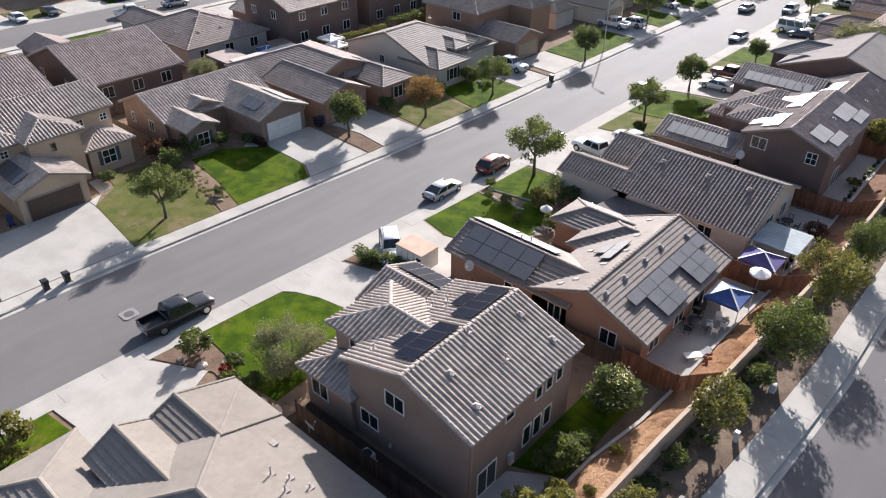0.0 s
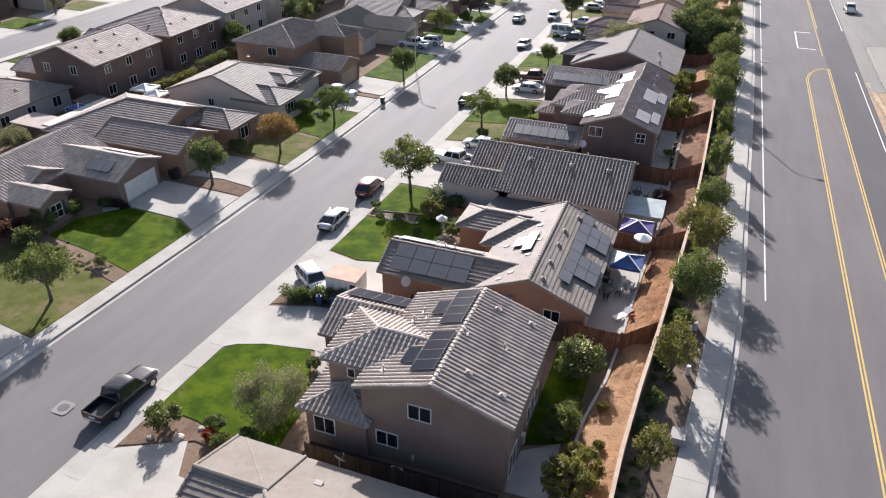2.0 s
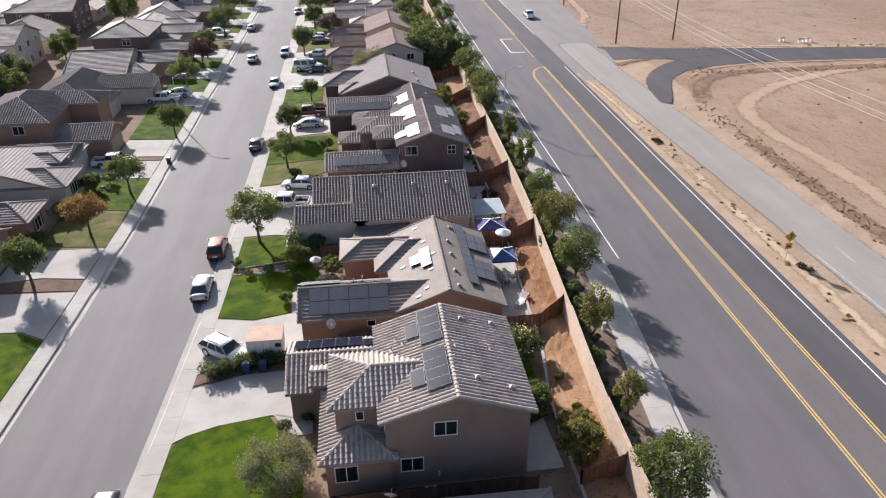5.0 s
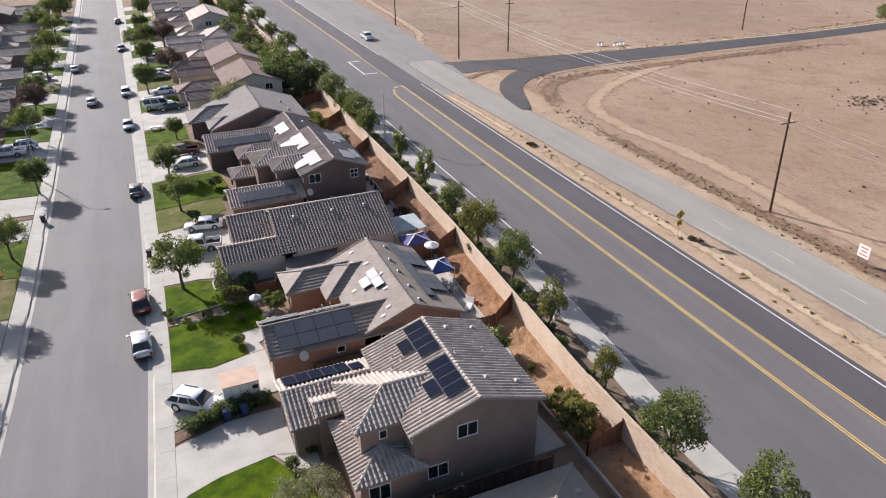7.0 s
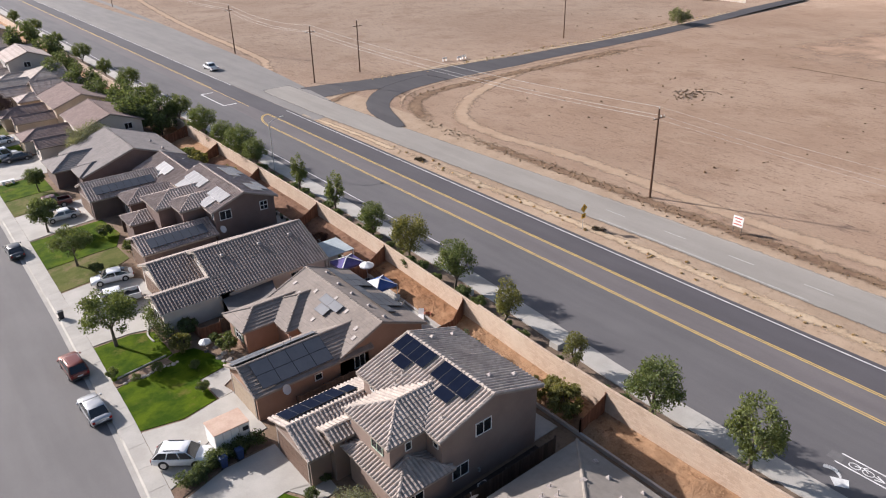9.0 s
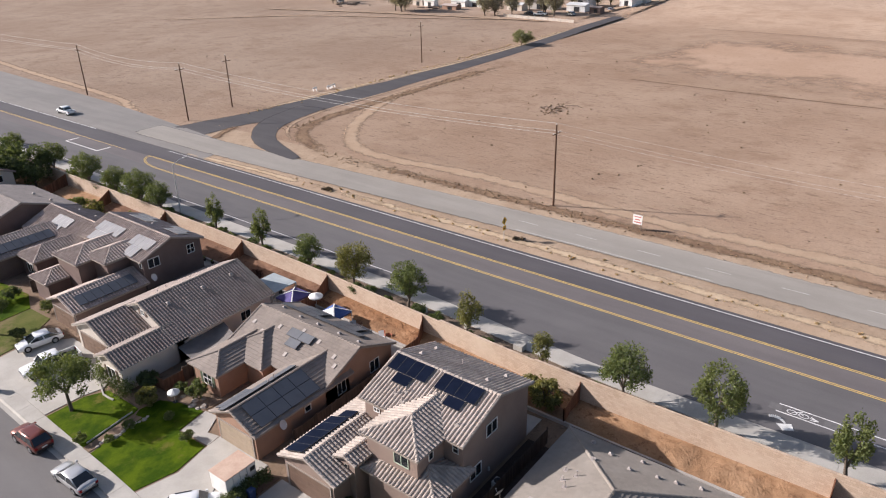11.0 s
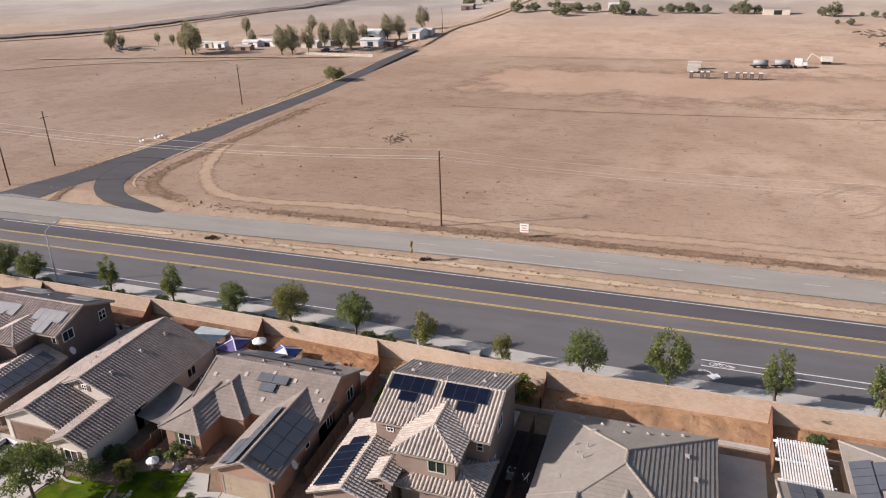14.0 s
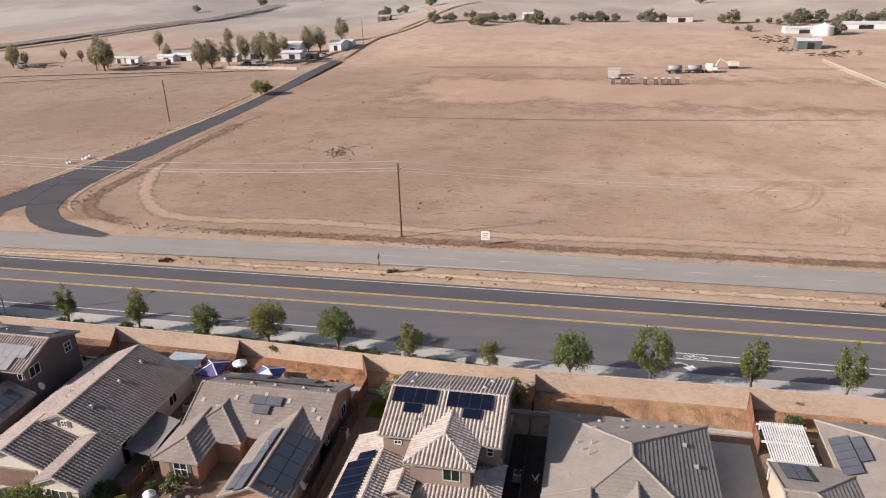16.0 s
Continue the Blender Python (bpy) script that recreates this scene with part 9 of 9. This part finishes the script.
# ---- back-row yard roofs ----
for x, y, w, d, m in ((-91.5, 57.6, 6.5, 4.0, TILE_BROWN), (-91.0, 66.5, 4.5, 3.2, WOOD_GREY), (-88.6, 62.0, 3.2, 11, FASCIA_LIGHT)):
    t = thing("patio_roof", (x, y, 0.4), "low tan patio roof in a back yard", "patio cover", "patio covers")
    Geo().prism([(x - w / 2, y - d / 2, 2.7), (x + w / 2, y - d / 2, 2.5), (x + w / 2, y + d / 2, 2.5), (x - w / 2, y + d / 2, 2.7)], 0.14).ob("roof_sheet", m, t)
    for a in (-1, 1):
        for b in (-1, 1):
            Geo().box(x + a * (w / 2 - 0.2) - 0.07, x + a * (w / 2 - 0.2) + 0.07, y + b * (d / 2 - 0.2) - 0.07, y + b * (d / 2 - 0.2) + 0.07, 0.4, 2.5).ob("post", WOOD_GREY, t)
canopy(-89.5, -86.5, 72.0, 75.0, 2.6, 0.6, WHITE, "white pop-up canopy in a back yard")
canopy(-86.4, -83.6, 71.0, 73.6, 2.5, 0.5, WHITE, "white pop-up canopy in a back yard")
canopy(-92.4, -90.0, 62.6, 65.0, 2.5, 0.4, BLUE_CLOTH, "blue pop-up canopy in a back yard")
for y in (35.6, 52.8, 69.0, 86, 102):
    fence(-92, y, -72 if y > 40 else -76, y, 0.4, 0.4, 2.2, 2.2, WOOD_GREY, "grey weathered side-yard fence between two houses")
fence(-88.5, 17, -88.5, 120, 0.4, 0.4, 2.2, 2.2, WOOD_GREY, "long grey weathered back fence")


# ---- far side of the field ----
def shed(x, y, w, d, h, wall, roof, label, rise=0.8):
    z = 2.0 + hill(x, y)
    t = thing("farm_shed", (x, y, z), label, "shed", "farm sheds")
    Geo().box(x - w / 2, x + w / 2, y - d / 2, y + d / 2, z - 1.5, z + h).ob("wall", wall, t)
    g = Geo()
    for s in (-1, 1):
        g.prism([(x + s * (w / 2 + 0.3), y - d / 2 - 0.3, z + h), (x + s * (w / 2 + 0.3), y + d / 2 + 0.3, z + h), (x, y + d / 2 + 0.3, z + h + rise), (x, y - d / 2 - 0.3, z + h + rise)][::s], 0.12)
    g.ob("roof", roof, t)
    for e in (-1, 1):
        Geo().poly([(x - w / 2, y + e * d / 2, z + h), (x + w / 2, y + e * d / 2, z + h), (x, y + e * d / 2, z + h + rise)]).ob("gable", wall, t)
    Geo().box(x - w / 2 - 0.06, x - w / 2, y - d * 0.2, y + d * 0.1, z, z + h * 0.75).ob("door", BLACK, t)
    return t


METAL = mat("sheet_metal", (0.52, 0.52, 0.50), (0.62, 0.62, 0.60), 0.3, 4, 0.1, rough=0.5)
CABIN_WALL = mat("weathered_green_wall", (0.085, 0.115, 0.105), (0.115, 0.145, 0.132), 0.3, 4, 0.1, rough=0.6)
shed(252, 157, 9, 8, 4.2, WHITE, METAL, "white barn by the farm road", 1.6)
shed(263, 139, 12, 6, 3.6, WHITE, METAL, "white farm building by the road", 1.2)
shed(272, 137, 6, 5, 3.0, METAL, METAL, "grey sheet-metal lean-to by the farm road")
shed(238, 152, 7, 9, 2.8, METAL, METAL, "grey sheet-metal farm shed")
shed(233, 141, 4, 5, 2.8, STUCCO_BROWN, TILE_SLATE, "dark storage shed beside the farm road", 0.4)
shed(238, 170, 8, 14, 3.0, STUCCO_GREY, TILE_SLATE, "grey farmhouse among gum trees")
shed(228, 178, 5, 8, 2.6, STUCCO_CREAM, METAL, "cream outbuilding by the farm")
shed(230, 202, 4, 9, 2.6, WHITE, METAL, "white mobile home by the farm")
shed(227, 209, 4, 8, 2.4, WHITE, METAL, "white mobile home with a grey roof by the farm")
shed(221, 222, 3.5, 6, 2.6, WHITE, METAL, "white caravan shed among gum trees", 0.4)
shed(221, 229, 3.5, 6, 2.6, STUCCO_CREAM, METAL, "cream caravan shed among gum trees", 0.4)
shed(216, 206, 4, 8, 1.8, STUCCO_RUST, TILE_BROWN, "low rust-coloured shed in the dry grass", 0.7)
shed(395, 154, 6, 8, 3, STUCCO_BROWN, TILE_BROWN, "brown house on the far slope")
shed(266, -71, 8, 9.5, 3.4, CABIN_WALL, METAL, "green barn with a pale metal roof", 0.9)
shed(313, -79, 7, 16, 2.4, METAL, METAL, "long grey farm shed on the ridge")
shed(328, -110, 8, 22, 2.6, WHITE, METAL, "long white shed on the ridge")
shed(362, -27, 7, 13, 3.0, STUCCO_CREAM, TILE_SAND, "cream farm building on the ridge")
shed(372, 84, 8, 9, 3.2, STUCCO_TAUPE, TILE_BROWN, "brown house among ridge trees")
shed(374, 58, 6, 8, 3.0, WHITE, METAL, "white house among ridge trees")


def water_tank(x, y, r, h):
    z = 2.0 + hill(x, y)
    t = thing("water_tank", (x, y, z), "round white storage tank with a shallow cone roof", "tank")
    Geo().tube((x, y, z - 1), (x, y, z + h), r, n=28).ob("shell", WHITE, t)
    Geo().tube((x, y, z + h), (x, y, z + h + r * 0.3), r * 1.02, 0.3, 28).ob("roof", WHITE, t)
    Geo().tube((x, y, z + h + r * 0.3), (x, y, z + h + r * 0.3 + 0.5), 0.35, n=10).ob("hatch", METAL, t)


water_tank(305, -87, 4.4, 4.0)


def farm_wall():
    """A long low pale wall before the farm, panel by panel between piers."""
    w = thing("farm_wall", (206, 150, 2), "long low pale wall in front of the farm", "wall", kind="structure")
    for i in range(11):
        y = 137 + i * 3.1
        x = 204.8 + 0.05 * (y - 137)
        Geo().box(x - 0.1, x + 0.1, y, y + 2.9, 1.8, 3.1).ob("wall_panel", STUCCO_CREAM, w)
        Geo().box(x - 0.2, x + 0.2, y + 2.85, y + 3.15, 1.8, 3.4).ob("pier", STUCCO_CREAM, w)


farm_wall()


def junk_pile(x, y, w, seed):
    """A low heap of broken timber and sheet metal."""
    r = random.Random(seed)
    z = 2.0 + hill(x, y)
    t = thing("scrap_pile", (x, y, z), "low sprawling pile of old timber and scrap", "scrap pile", "scrap piles")
    for i in range(14):
        a, px, py = r.uniform(0, 3.1), x + r.gauss(0, w), y + r.gauss(0, w)
        d = Vector((math.cos(a), math.sin(a), r.uniform(-0.1, 0.2))) * r.uniform(0.7, 2.0)
        c = Vector((px, py, 2.0 + hill(px, py) + 0.25))
        Geo().tube(c - d, c + d, 0.25, 0.18, 4).ob("timber", (WOOD_GREY, WOOD_DARK)[i % 2], t)


for i, (x, y, w) in enumerate(((286, -60, 4), (296, -66, 4), (262, -62, 3), (247, -75, 3), (256, -84, 4), (214, 214, 3), (218, 160, 2), (205, 262, 3))):
    junk_pile(x, y, w, 300 + i)
for i, (x, y, a) in enumerate(((217, 165, 80), (216, 159, 100), (223, 148, 60), (244, 140, 10), (218, 212, 80), (209, 271, 20), (288, -78, 30))):
    more((dsed, wpick, wsuv, silver)[i % 4], x, y, a, 2.05 + hill(x, y), "parked vehicle at the far farm")


CABIN = mat("dark_green_plastic", (0.055, 0.070, 0.066), (0.075, 0.090, 0.085), 0.5, 5, 0.1, rough=0.6)


def toilet(x, y):
    z = ground_z(x, y)
    t = thing("portable_toilet", (x, y, z), "grey-green portable toilet with a pale roof", "portable toilet", "portable toilets")
    Geo().box(x - 0.55, x + 0.55, y - 0.55, y + 0.55, z + 0.1, z + 2.1).ob("cabin", CABIN, t, bevel=0.05)
    Geo().box(x - 0.58, x + 0.58, y - 0.58, y + 0.58, z + 2.1, z + 2.3).ob("roof", WHITE, t, bevel=0.08)
    Geo().box(x - 0.58, x - 0.55, y - 0.35, y + 0.35, z + 0.2, z + 2.0).ob("door", STUCCO_BROWN, t)
    Geo().box(x - 0.6, x + 0.6, y - 0.6, y + 0.6, z - 0.05, z + 0.12).ob("skid", BLACK, t)


for y in (10.8, 7.5, 5.7, 0.2, -3.3, -5.5, -7.6, -10.2):
    toilet(177.6 + 0.1 * (y % 2), y)


TANK = mat("tank_grey", (0.24, 0.245, 0.25), (0.30, 0.305, 0.31), 0.5, 5, 0.1, rough=0.5)


def tank_trailer(x, y, label="grey water tank on a trailer"):
    z = ground_z(x, y)
    t = thing("tank_trailer", (x, y, z), label, "trailer", "site trailers")
    Geo().tube((x, y - 2.4, z + 1.9), (x, y + 2.4, z + 1.9), 0.95, n=16).ob("tank", TANK, t, smooth=True)
    Geo().box(x - 0.8, x + 0.8, y - 2.8, y + 3.4, z + 0.75, z + 0.95).ob("chassis", BLACK, t)
    for a in (-1.6, -0.6, 1.8):
        for s in (-1, 1):
            Geo().tube((x + s * 0.7, y + a, z + 0.48), (x + s * 1.0, y + a, z + 0.48), 0.48, n=14).ob("wheel", RUBBER, t)


for x, y in ((202, -11.4), (203, -18.4)):
    tank_trailer(x, y)
semi = thing("lorry", (204, -22.7, 2), "white lorry tractor parked on graded soil", "lorry")
Geo().box(203, 205.4, -24.7, -22.4, 2.9, 5.2).ob("cab", WHITE, semi, bevel=0.15)
Geo().box(203.1, 205.3, -26.4, -24.7, 2.9, 4.1).ob("bonnet", WHITE, semi, bevel=0.15)
Geo().box(203.2, 205.2, -24.75, -24.6, 4.2, 5.0).ob("windscreen", GLASS, semi)
for y in (-25.8, -22.8, -21.4):
    for x in (203.1, 205.3):
        Geo().tube((x - 0.15, y, 2.5), (x + 0.15, y, 2.5), 0.5, n=14).ob("wheel", RUBBER, semi)
for x, y, d, lab in ((189, 10.6, 3.6, "white office trailer on graded soil"), (196, 10.2, 4.4, "pale storage container on graded soil")):
    t = thing("site_trailer", (x, y, 2), lab, "trailer", "site trailers")
    Geo().box(x - 1.2, x + 1.2, y - d / 2, y + d / 2, 2.5, 4.5).ob("body", STUCCO_GREY, t, bevel=0.06)
    Geo().box(x - 1.25, x + 1.25, y - d / 2, y + d / 2, 4.48, 4.6).ob("roof", STUCCO_CREAM, t)
    for a in (-0.5, 0.5):
        Geo().tube((x - 1.1, y + a, 2.4), (x + 1.1, y + a, 2.4), 0.4, n=14).ob("wheel", RUBBER, t)
digger = thing("excavator", (214, -33, 2), "pale excavator with a folded boom", "excavator")
Geo().box(213, 215.4, -35, -32, 2.1, 2.9).ob("track", BLACK, digger)
Geo().box(212.8, 215.6, -35.4, -31.8, 3.0, 4.6).ob("cab", mat("pale_machine", (0.50, 0.46, 0.38), (0.58, 0.54, 0.46), 1, 6, 0.1), digger, bevel=0.1)
Geo().tube((214, -32, 3.8), (214, -28.6, 5.6), 0.3, 0.2).tube((214, -28.6, 5.6), (214, -27.2, 3.0), 0.2, 0.15).ob("boom", bpy.data.materials["pale_machine"], digger)
for i in range(46):
    s = i / 45
    x, y = 230 - 62 * s, -68.5 - 5 * s
    z = 2 + hill(x, y)
    t = thing("fence_post", (x, y, z), "pale corral fence post with a rail", "fence post", "corral fence")
    Geo().box(x - 0.1, x + 0.1, y - 0.1, y + 0.1, z - 0.2, z + 1.5).ob("post", STUCCO_CREAM, t)
    Geo().tube((x, y, z + 1.2), (x - 1.38, y - 0.11, z + 1.2), 0.06, n=5).ob("rail", STUCCO_CREAM, t)
